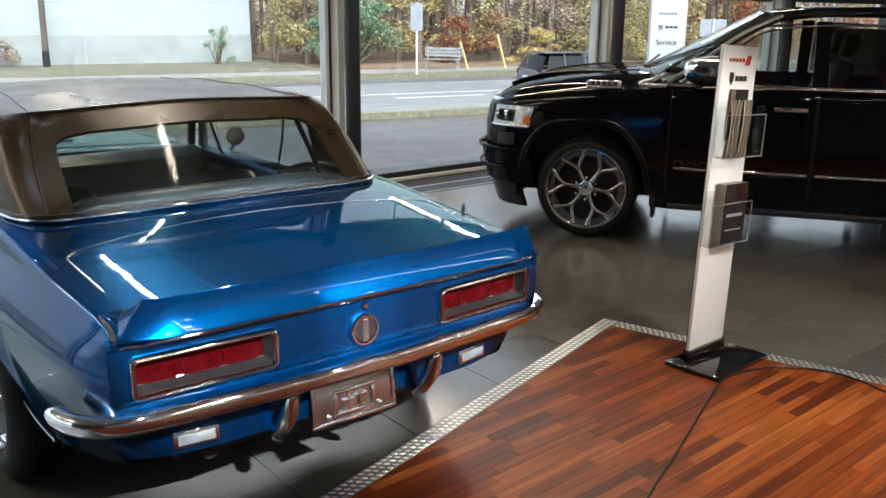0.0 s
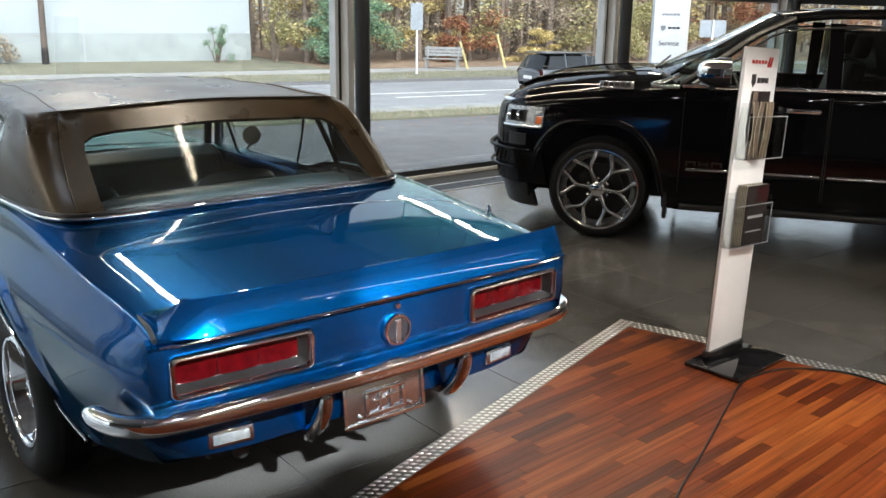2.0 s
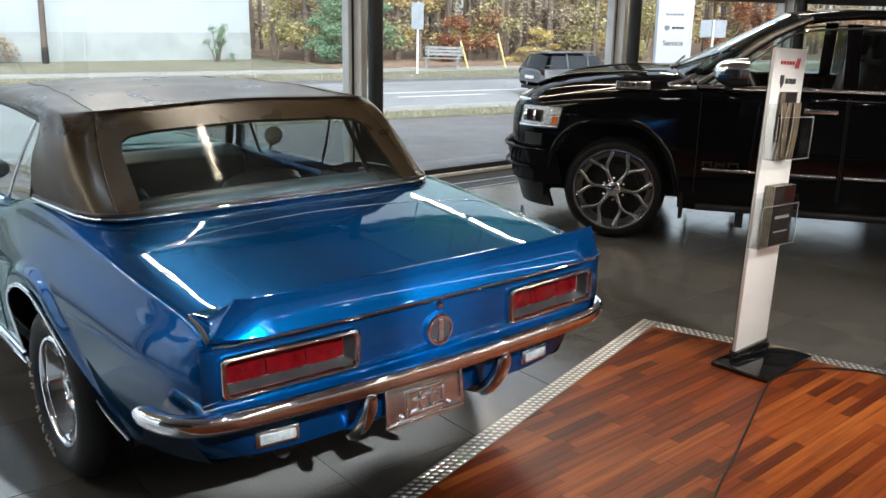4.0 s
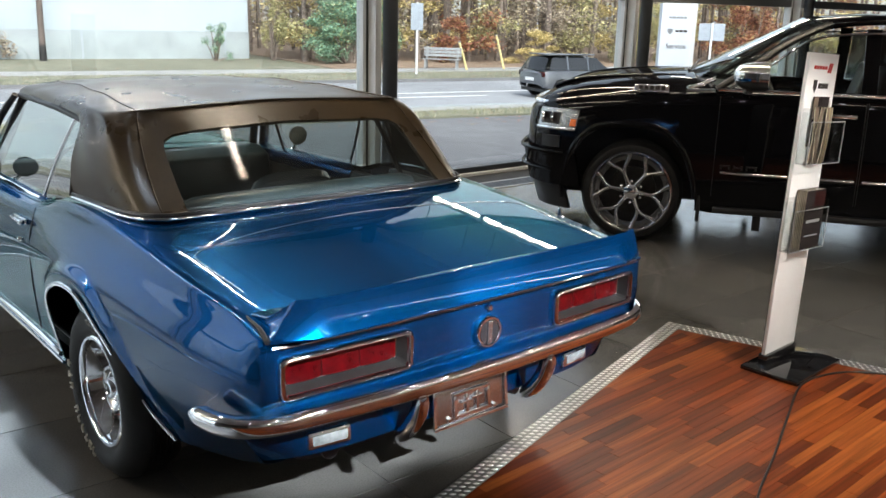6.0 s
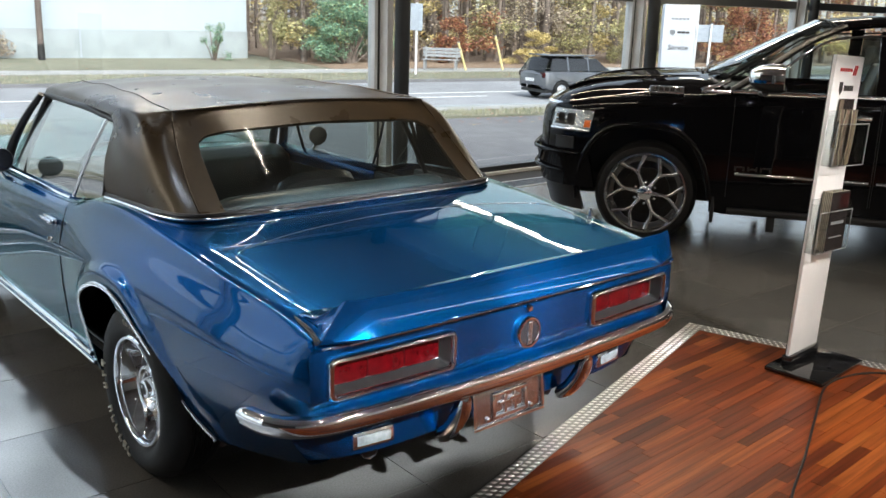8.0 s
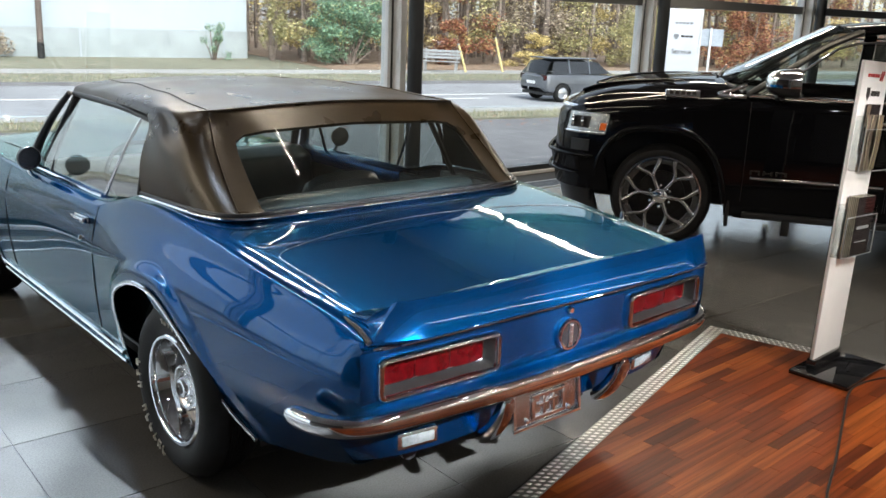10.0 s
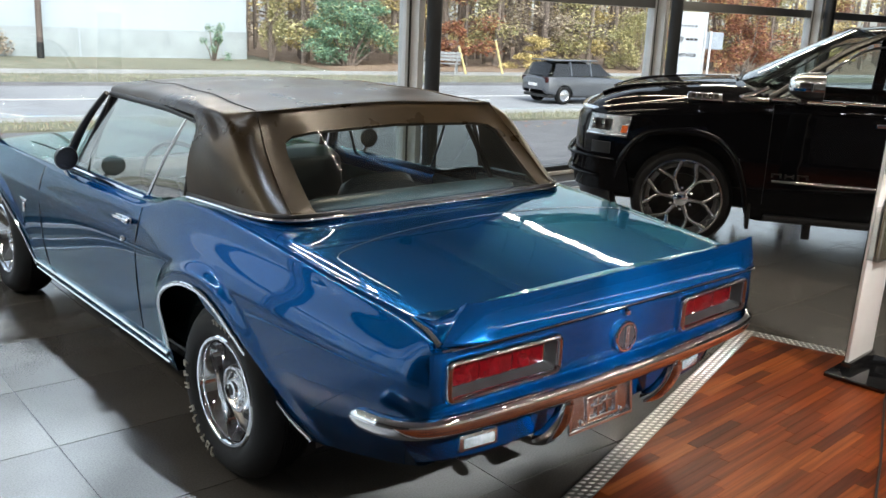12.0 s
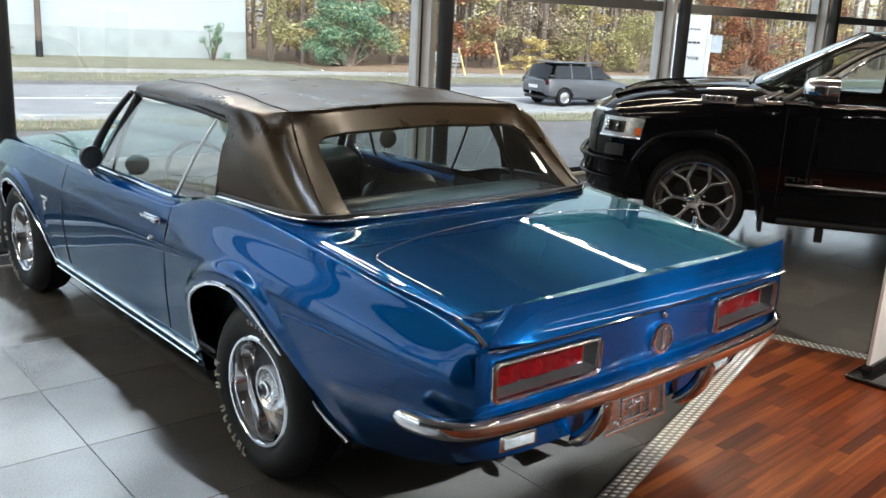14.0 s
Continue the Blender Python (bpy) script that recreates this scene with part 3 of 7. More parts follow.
def ground_sheet():
    bm = bmesh.new()
    n = 24
    R = 900.0
    rows = []
    for r in (0.5, 20, 60, 200, R):
        rows.append([(r * math.cos(2 * math.pi * k / n), r * math.sin(2 * math.pi * k / n), GROUND) for k in range(n)])
    V = grid(bm, rows, close_u=True)
    bm.faces.new(V[0])
    tagged(part("ground", bm, ASPHALT), "worn grey asphalt forecourt and ground outside", "ground", kind="structure")


ground_sheet()


def strip(name, label, category, v0, v1, z0, z1, material, u0=-120, u1=140, bevel=0.0):
    ob = part(name, box(u0, u1, v0, v1, GROUND + z0, GROUND + z1, bevel), material)
    ob.matrix_basis = STREET
    return tagged(ob, label, category, kind="structure")


strip("verge", "narrow leafy grass verge along the forecourt", "grass", 19.9, 21.15, 0.0, 0.05, GRASS)
strip("pavement", "pale paved strip beside the road", "pavement", 21.15, 22.2, 0.0, 0.03, PATHGREY)
strip("kerb", "pale concrete kerb of the road", "kerb", 22.2, 22.34, 0.0, 0.05, CONCRETE)
strip("road", "pale grey two-lane asphalt road", "road", 22.34, 30.4, -0.05, 0.008, ROAD)
strip("kerb", "dark concrete kerb at the far side of the road", "kerb", 30.4, 30.56, 0.0, 0.12, ASPHALT)
strip("verge", "grass verge beyond the road", "grass", 30.56, 34.3, 0.0, 0.10, GRASS)
strip("path", "pale footpath beyond the road", "path", 34.3, 36.4, 0.0, 0.11, PATHGREY)
strip("lawn", "mown autumn lawn before the white building", "grass", 36.4, 60.0, 0.0, 0.12, GRASS, -120, 14.5)
strip("woodland_floor", "ground strewn with brown fallen leaves", "ground", 36.4, 120.0, 0.0, 0.14, LEAFLITTER, 14.5, 140)


def road_lines():
    for v in (24.95, 26.25):
        bm = bmesh.new()
        u = -60.0
        while u < 90:
            add_box(bm, u, u + (3.2 if v < 26 else 150.0), v, v + 0.13, GROUND + 0.009, GROUND + 0.014)
            u += 9.0 if v < 26 else 200.0
        ob = part("road_marking", bm, WHITELINE)
        ob.matrix_basis = STREET
        tagged(ob, "white painted lane line on the road", "road marking", kind="structure")


road_lines()


def white_hall():
    h = thing("hall", "long white rendered hall with a grey plinth and panel joints", "building", STREET)
    part("wall", box(-70, 13.2, 44.0, 60.0, GROUND + 1.4, GROUND + 11.0), RENDERWALL, h)
    part("plinth", box(-70, 13.2, 43.93, 60.0, GROUND, GROUND + 1.4), CONCRETE, h, "grey concrete plinth wall")
    part("roof", box(-70.2, 13.4, 43.8, 60.2, GROUND + 11.0, GROUND + 11.35), ALUFRAME, h)
    for u in np.arange(-66, 13, 6.5):
        part("joint", box(u, u + 0.06, 43.915, 43.929, GROUND, GROUND + 1.39), BACKGREY, h)


white_hall()


def leaf_cloud(bm, rng, centre, radii, count, size, flat=0.35):
    """Small folded leaves spread unevenly through an ellipsoid, thicker near its shell."""
    for _ in range(count):
        d = Vector((rng.gauss(0, 1), rng.gauss(0, 1), rng.gauss(0, 1))).normalized()
        r = rng.random() ** 0.5
        p = Vector(centre) + Vector((d.x * radii[0], d.y * radii[1], d.z * radii[2])) * r
        a = Vector((rng.gauss(0, 1), rng.gauss(0, 1), rng.gauss(0, flat))).normalized()
        b = a.cross(Vector((rng.gauss(0, 1), rng.gauss(0, 1), rng.gauss(0, 1)))).normalized()
        s = size * rng.uniform(0.6, 1.4)
        q = [bm.verts.new(p + a * s), bm.verts.new(p + b * s * 0.45 + a * s * 0.1), bm.verts.new(p - a * s), bm.verts.new(p - b * s * 0.45)]
        bm.faces.new(q)


def tree(name, label, seed, height, trunk_r, crown, leaves, count, low=0.8, size=0.12, spread=2.0):
    rng = random.Random(seed)
    t = thing(name, label, "tree", None, "trees of the wood")
    pts = curve_pts([(0, 0, -0.1), (rng.uniform(-.1, .1), rng.uniform(-.1, .1), height * 0.3), (rng.uniform(-.3, .3), rng.uniform(-.3, .3), height * 0.65), (rng.uniform(-.5, .5), rng.uniform(-.5, .5), height)], 10)
    bm = bmesh.new()
    add_tube(bm, pts, [trunk_r * (1.25 if i == 0 else 1 - 0.085 * i) for i in range(10)], 8)
    tips = []
    for k in range(crown):
        f = rng.uniform(low / height, 0.95)
        j = f * 9
        base = pts[int(j)].lerp(pts[min(int(j) + 1, 9)], j - int(j))
        a = rng.uniform(0, 6.28)
        ln = spread * rng.uniform(0.5, 1.0) * (1.15 - 0.6 * f)
        tip = base + Vector((math.cos(a) * ln, math.sin(a) * ln, rng.uniform(0.1, 0.9)))
        mid = base.lerp(tip, 0.5) + Vector((0, 0, rng.uniform(0.0, 0.25)))
        add_tube(bm, curve_pts([base, mid, tip], 5), [trunk_r * 0.28, trunk_r * 0.22, trunk_r * 0.15, trunk_r * 0.10, trunk_r * 0.05], 5)
        tips += [mid, tip]
    part("trunk", bm, BARK, t, "bare brown trunk and limbs", 60)
    bm = bmesh.new()
    for p in tips:
        leaf_cloud(bm, rng, p, (rng.uniform(0.5, 0.95), rng.uniform(0.5, 0.95), rng.uniform(0.3, 0.6)), count // len(tips), size)
    part("crown", bm, LEAVES[leaves], t)
    return t


def place_all():
    rng = random.Random(7)
    kinds = [
        tree("autumn_tree", "tall slender tree with sparse yellow autumn leaves", 1, 11, 0.16, 26, "yellow", 5460, size=0.08),
        tree("autumn_tree", "bare-limbed tall tree with brown withered leaves", 2, 12, 0.20, 24, "brown", 4200, size=0.08),
        tree("autumn_tree", "bushy tree with rust-red autumn leaves", 3, 8, 0.13, 28, "rust", 5880, size=0.08),
        tree("autumn_tree", "tall tree with olive and yellow leaves", 4, 10, 0.15, 26, "olive", 5460, size=0.08),
    ]
    row = [(15.2, 41.5, 3), (16.6, 43.8, 0), (18.0, 41.0, 3), (19.6, 44.5, 1), (20.9, 40.3, 0), (22.4, 43.0, 1), (23.7, 40.8, 2), (24.6, 44.0, 0), (25.9, 41.2, 3), (27.2, 43.6, 1), (28.4, 40.6, 1),
           (29.8, 42.4, 1), (31.0, 40.0, 3), (32.2, 43.5, 0), (33.3, 40.4, 0), (34.8, 42.6, 1), (36.3, 40.0, 3), (38.0, 41.6, 0), (40.0, 39.6, 2), (42.0, 41.0, 3), (44.0, 39.0, 2), (46.5, 40.5, 3), (49.0, 38.6, 0), (52.0, 40.0, 2),
           (17.3, 47.0, 1), (21.6, 48.0, 1), (26.5, 47.5, 1), (30.5, 47.0, 1), (35.5, 47.0, 1), (41.0, 46.0, 2), (47.5, 45.0, 2)]
    used = set()
    for u, v, k in row:
        p = street(u + rng.uniform(-.4, .4), v + rng.uniform(-.6, .6), 0.13)
        m = Matrix.Translation(p) @ Matrix.Rotation(rng.uniform(0, 6.28), 4, "Z")
        if k in used:
            ob = copy_thing(kinds[k], m)
            ob.scale = (1, 1, 1)
        else:
            kinds[k].matrix_basis = m
            used.add(k)
    # trees beyond the side glazing
    for k, (x, y) in enumerate(((-19, 9), (-22, 3), (-20, -3), (-23, -9), (-18, 16), (-24, 14), (27, 2), (30, -3), (26, -7), (33, 7), (29, 5), (25, -1))):
        copy_thing(kinds[k % 4], Matrix.Translation((x, y, GROUND)) @ Matrix.Rotation(k * 1.3, 4, "Z"))


place_all()


def shrub(name, label, u, v, leaves, radii, count, size, seed, lobes=9):
    rng = random.Random(seed)
    s = thing(name, label, "shrub", Matrix.Translation(street(u, v, 0.12)))
    bm, stems = bmesh.new(), bmesh.new()
    for k in range(lobes):
        h = rng.uniform(0.10, 0.95)
        reach = (1.05 - 0.55 * h) * rng.uniform(0.35, 1.0)
        a = rng.uniform(0, 6.28)
        c = Vector((math.cos(a) * reach * radii[0], math.sin(a) * reach * radii[1], h * radii[2] * (1.1 - 0.25 * reach)))
        f = rng.uniform(0.16, 0.36)
        leaf_cloud(bm, rng, c, (radii[0] * f, radii[1] * f, radii[2] * f * rng.uniform(0.30, 0.7)), int(count / lobes * f / 0.26), size)
        add_tube(stems, curve_pts([(c.x * 0.15, c.y * 0.15, -0.05), c * 0.55, c], 5), [0.04, 0.032, 0.024, 0.016, 0.008], 5)
    part("stems", stems, BARK, s)
    part("foliage", bm, LEAVES[leaves], s)
    return s


shrub("bush", "large dense blue-green evergreen bush by the wall's end", 16.6, 39.6, "green", (3.0, 1.5, 3.4), 15000, 0.062, 11, 34)
shrub("bush", "tall ragged olive bush at the wall's end", 13.9, 42.4, "olive", (1.0, 0.9, 4.6), 4500, 0.06, 12, 14)
shrub("shrub", "small sparse shrub before the white wall", 11.1, 42.3, "green", (0.75, 0.6, 1.9), 1500, 0.045, 13, 12)
shrub("shrub", "straggling shrub beside the wooden pole", 1.2, 43.0, "brown", (1.5, 0.7, 2.2), 1300, 0.07, 14, 14)
shrub("bush", "low rust-coloured undergrowth of the wood", 22.2, 39.5, "rust", (1.1, 1.0, 2.1), 4200, 0.06, 15, 14)
shrub("bush", "low yellow undergrowth of the wood", 27.4, 39.0, "yellow", (2.2, 1.0, 1.6), 5200, 0.055, 16, 16)
shrub("bush", "yellow-green undergrowth of the wood", 33.6, 38.6, "olive", (2.2, 1.2, 3.6), 8000, 0.062, 17, 20)
shrub("bush", "brown undergrowth of the wood", 30.2, 40.4, "brown", (2.0, 1.0, 2.2), 4600, 0.06, 18, 16)
shrub("bush", "rust-red bushes behind the sign", 41.0, 37.6, "rust", (3.2, 1.4, 4.2), 11000, 0.07, 19, 22)


def far_wood():
    """The wood's depth: many thin trunks and a mass of withered leaves."""
    rng = random.Random(21)
    w = thing("far_wood", "dense brown autumn wood in the distance", "woodland", STREET, kind="stuff")
    bm = bmesh.new()
    for _ in range(300):
        u, v = rng.uniform(14.5, 75), rng.uniform(41, 75)
        add_tube(bm, [(u, v, GROUND), (u + rng.uniform(-.3, .3), v, GROUND + rng.uniform(7, 13))], [rng.uniform(0.09, 0.24), 0.06], 5, caps=False)
    part("trunks", bm, BARK, w)
    bm = bmesh.new()
    for k in range(150):
        c = (rng.uniform(14.5, 75), rng.uniform(50, 78), GROUND + rng.uniform(0.3, 8))
        leaf_cloud(bm, rng, c, (2.2, 1.6, 1.4), 150, 0.19)
    part("leaf_mass", bm, LEAVES["brown"], w)
    bm = bmesh.new()
    for k in range(60):
        c = (rng.uniform(14.5, 75), rng.uniform(47, 60), GROUND + rng.uniform(0.8, 6))
        leaf_cloud(bm, rng, c, (1.6, 1.2, 1.2), 120, 0.17)
    part("yellow_leaf_mass", bm, LEAVES["yellow"], w)


far_wood()


def fallen_leaves():
    rng = random.Random(31)
    bm = bmesh.new()
    for _ in range(2600):
        band = rng.choice(((19.9, 21.1, 0.055), (30.7, 34.2, 0.105), (36.5, 43, 0.15), (18.4, 19.8, 0.006)))
        u, v = rng.uniform(-6, 46), rng.uniform(band[0], band[1])
        a, s = rng.uniform(0, 6.28), rng.uniform(0.03, 0.07)
        p = Vector((u, v, GROUND + band[2]))
        q = [bm.verts.new(p + Vector((math.cos(a + k) * s * f, math.sin(a + k) * s * f, 0.004 + 0.02 * rng.random()))) for k, f in ((0, 1), (1.57, 0.6), (3.14, 1), (4.71, 0.6))]
        bm.faces.new(q)
    ob = part("fallen_leaves", bm, LEAVES["rust"])
    ob.matrix_basis = STREET
    tagged(ob, "scattered brown fallen leaves on verge and lawn", "leaves", kind="stuff")


fallen_leaves()


def verge_grass():
    rng = random.Random(33)
    bm = bmesh.new()
    for _ in range(9000):
        b = rng.random()
        u, v, z = (rng.uniform(-2, 26), rng.uniform(19.8, 21.2), 0.04) if b < 0.55 else (rng.uniform(-2, 36), rng.uniform(30.6, 34.2), 0.09)
        a, h = rng.uniform(0, 6.28), rng.uniform(0.05, 0.14)
        p = Vector((u, v, GROUND + z))
        w = Vector((math.cos(a), math.sin(a), 0)) * 0.012
        bm.faces.new([bm.verts.new(p - w), bm.verts.new(p + w), bm.verts.new(p + Vector((rng.uniform(-.05, .05), rng.uniform(-.05, .05), h)))])
    ob = part("grass_blades", bm, LEAVES["grass"])
    ob.matrix_basis = STREET
    tagged(ob, "rough autumn grass blades along the road", "grass", kind="stuff")


verge_grass()


def wooden_pole():
    p = thing("utility_pole", "weathered brown wooden pole before the white hall", "pole", Matrix.Translation((11.8, 41.1, GROUND + 0.1)))
    part("shaft", tube([(0, 0, 0), (0.03, 0, 4), (0.05, 0, 9)], [0.135, 0.12, 0.10], 14), WOODPOLE, p, "", 50)
    part("foot", tube([(0, 0, -0.05), (0, 0, 0.7)], [0.155, 0.148], 14), SATINBLACK, p, "tarred black foot", 50)


wooden_pole()


def road_sign(x, y, w, h, z0, face, label, front=0.04):
    s = thing("road_sign", label, "road sign", Matrix.Translation((x, y, GROUND + 0.1)) @ Matrix.Rotation(radians(-48), 4, "Z"))
    part("post", tube([(0, front, -0.05), (0, front, z0 + h + 0.03)], 0.045, 10), ALUFRAME, s, "galvanised post", 50)
    part("panel", box(-w / 2, w / 2, -0.03, 0.0, z0, z0 + h, 0.01), face, s)
    bm = bmesh.new()
    for z in (z0 + 0.2 * h, z0 + 0.8 * h):
        add_box(bm, -w * 0.45, w * 0.45, 0.0, 0.03, z, z + 0.04)
    part("bracket", bm, ALUFRAME, s)


road_sign(22.74, 29.18, 0.50, 1.05, 1.75, BACKGREY, "narrow grey road sign seen from its back on a post")
road_sign(33.0, 22.3, 1.05, 0.70, 1.60, BACKGREY, "pale blue-grey road sign panel behind its post", -0.08)


def bench(x, y):
    b = thing("bench", "pale grey slatted park bench on the verge", "bench", Matrix.Translation((x, y, GROUND + 0.12)) @ Matrix.Rotation(radians(-52), 4, "Z"))
    for k in range(3):
        part("seat_slat", box(-0.85, 0.85, -0.22 + k * 0.15, -0.10 + k * 0.15, 0.43, 0.46, 0.008), GREYPLASTIC, b)
    for k in range(3):
        part("back_slat", box(-0.85, 0.85, 0.24, 0.27, 0.55 + k * 0.14, 0.66 + k * 0.14, 0.008), GREYPLASTIC, b)
    for xx in (-0.7, 0.7):
        part("leg", box(xx - 0.03, xx + 0.03, -0.2, -0.14, -0.02, 0.43), GREYPLASTIC, b)
        part("leg", box(xx - 0.03, xx + 0.03, 0.18, 0.24, -0.02, 0.98), GREYPLASTIC, b)


bench(25.6, 31.0)


def leaning_post(x, y, lean, h):
    p = thing("marker_post", "yellow-painted post leaning at the wood's edge", "post", Matrix.Translation((x, y, GROUND + 0.1)), "yellow posts")
    part("shaft", tube([(0, 0, -0.05), (lean * 0.75, -lean * 0.66, h)], 0.05, 8), YELLOW, p, "", 50)
    part("cap", tube([(lean * 0.75, -lean * 0.66, h), (lean * 0.77, -lean * 0.68, h + 0.04)], 0.055, 8), GREYPLASTIC, p)


leaning_post(28.9, 30.4, -0.42, 1.5)
leaning_post(26.7, 30.5, -0.38, 1.2)


def pylon():
    s = thing("sign_pylon", "white dealer sign pylon with dark lettering outside the glazing", "sign", Matrix.Translation((15.95, 11.85, GROUND)) @ Matrix.Rotation(radians(-38), 4, "Z"))
    part("body", box(-0.35, 0.35, 0.0, 0.20, 0.0, 2.90, 0.012), SIGNBLUE, s)
    part("edge", box(0.352, 0.40, -0.004, 0.204, 0.0, 2.91, 0.006), ALUFRAME, s, "grey aluminium edge")
    part("lettering", text_mesh("Service", 0.150, 0.003), PRINTDARK, s, "dark word on the sign").matrix_basis = Matrix.Translation((0.0, -0.005, 2.02))
    for k in range(5):
        part("wordmark", box(-0.19 + k * 0.08, -0.13 + k * 0.08, -0.006, -0.001, 2.59, 2.635), PRINTGREY, s, "grey logo bar")
    for k in range(3):
        part("wordmark", box(-0.04 + k * 0.09, 0.035 + k * 0.09, -0.006, -0.001, 2.315, 2.36), PRINTDARK, s, "dark logo bar")
    part("emblem", prism([(-0.20, 2.385), (-0.09, 2.385), (-0.09, 2.32), (-0.145, 2.26), (-0.20, 2.32)], "y", -0.006, -0.001), PRINTGREY, s, "shield-shaped emblem")


pylon()

# ---------------------------------------------------------------- the blue convertible
# local frame: origin on the floor under the rear axle, x to its right, y forwards
CX, CY = 1.602, 3.33

#        y     rocker  zbot  widest  zwide  shoulder dz  crest x  crest z  deck z  centre z
BODY = [
    (-1.055, 0.752, 0.410, 0.835, 0.68, 0.060, 0.790, 0.846, 0.862, 0.872),
    (-0.99, 0.764, 0.392, 0.868, 0.68, 0.075, 0.800, 0.861, 0.872, 0.882),
    (-0.84, 0.792, 0.352, 0.892, 0.68, 0.092, 0.812, 0.880, 0.890, 0.900),
    (-0.60, 0.822, 0.306, 0.910, 0.69, 0.110, 0.828, 0.903, 0.916, 0.926),
    (-0.30, 0.848, 0.27, 0.924, 0.70, 0.125, 0.836, 0.934, 0.946, 0.955),
    (0.00, 0.87, 0.25, 0.934, 0.70, 0.140, 0.840, 0.958, 0.970, 0.980),
    (0.30, 0.875, 0.235, 0.936, 0.70, 0.150, 0.842, 0.966, 0.979, 0.988),
    (0.55, 0.875, 0.23, 0.926, 0.69, 0.130, 0.842, 0.948, 0.962, 0.97),
    (0.74, 0.875, 0.23, 0.912, 0.68, 0.090, 0.844, 0.905, 0.916, 0.925),
    (0.92, 0.875, 0.23, 0.904, 0.68, 0.075, 0.846, 0.888, 0.896, 0.905),
    (1.40, 0.875, 0.23, 0.904, 0.68, 0.075, 0.846, 0.878, 0.886, 0.90),
    (1.95, 0.875, 0.23, 0.908, 0.68, 0.080, 0.846, 0.876, 0.890, 0.915),
    (2.30, 0.875, 0.25, 0.918, 0.68, 0.085, 0.846, 0.874, 0.888, 0.925),
    (2.75, 0.87, 0.28, 0.924, 0.68, 0.085, 0.842, 0.866, 0.878, 0.915),
    (3.15, 0.85, 0.31, 0.908, 0.68, 0.080, 0.826, 0.846, 0.856, 0.885),
    (3.42, 0.80, 0.36, 0.868, 0.68, 0.070, 0.790, 0.815, 0.822, 0.845),
    (3.56, 0.72, 0.42, 0.800, 0.68, 0.060, 0.720, 0.775, 0.782, 0.80),
]


def body_profile(y):
    """Half section at y, from the sill over the shoulder to the middle: (x, z) points."""
    wr, zb, wm, zm, ds, wc, zc, zd, z0 = smooth_step(BODY, y)
    pts = [(wr - 0.09, zb), (wr - 0.025, zb + 0.004), (wr, zb + 0.03), (wr + (wm - wr) * (0.68 if y < 0.0 else 0.72), (zb + zm) / 2), (wm, zm), (wm - 0.012, (zm + zc - ds) / 2 + 0.02), (wc + 0.028, zc - ds * 0.5), (wc + 0.006, zc - 0.008), (wc - 0.022, zc + 0.001), (wc - 0.10, zd - 0.003), (wc * 0.55, (zd + z0) / 2), (0, z0)]
    return [(p.x, p.y) for p in (Vector((a, b, 0)) for a, b in pts)]


def body_section(y, n=46):
    c = curve_pts([(a, b, 0) for a, b in body_profile(y)], n)
    return [(p.x, p.y) for p in c]


def side_x(y, z):
    """How far out the flank lies at (y, z)."""
    s = body_section(y, 80)
    best = None
    for (xa, za), (xb, zb) in zip(s, s[1:]):
        if za <= z <= zb and zb > za:
            x = xa + (xb - xa) * (z - za) / (zb - za)
            best = x if best is None else max(best, x)
    return best if best is not None else max(p[0] for p in s)


def top_z(x, y):
    s = body_section(y, 80)
    x = max(abs(x), 0.004)
    best = 0
    for (xa, za), (xb, zb) in zip(s, s[1:]):
        if min(xa, xb) <= x <= max(xa, xb) and abs(xb - xa) > 1e-6:
            best = max(best, za + (zb - za) * (x - xa) / (xb - xa))
    return best


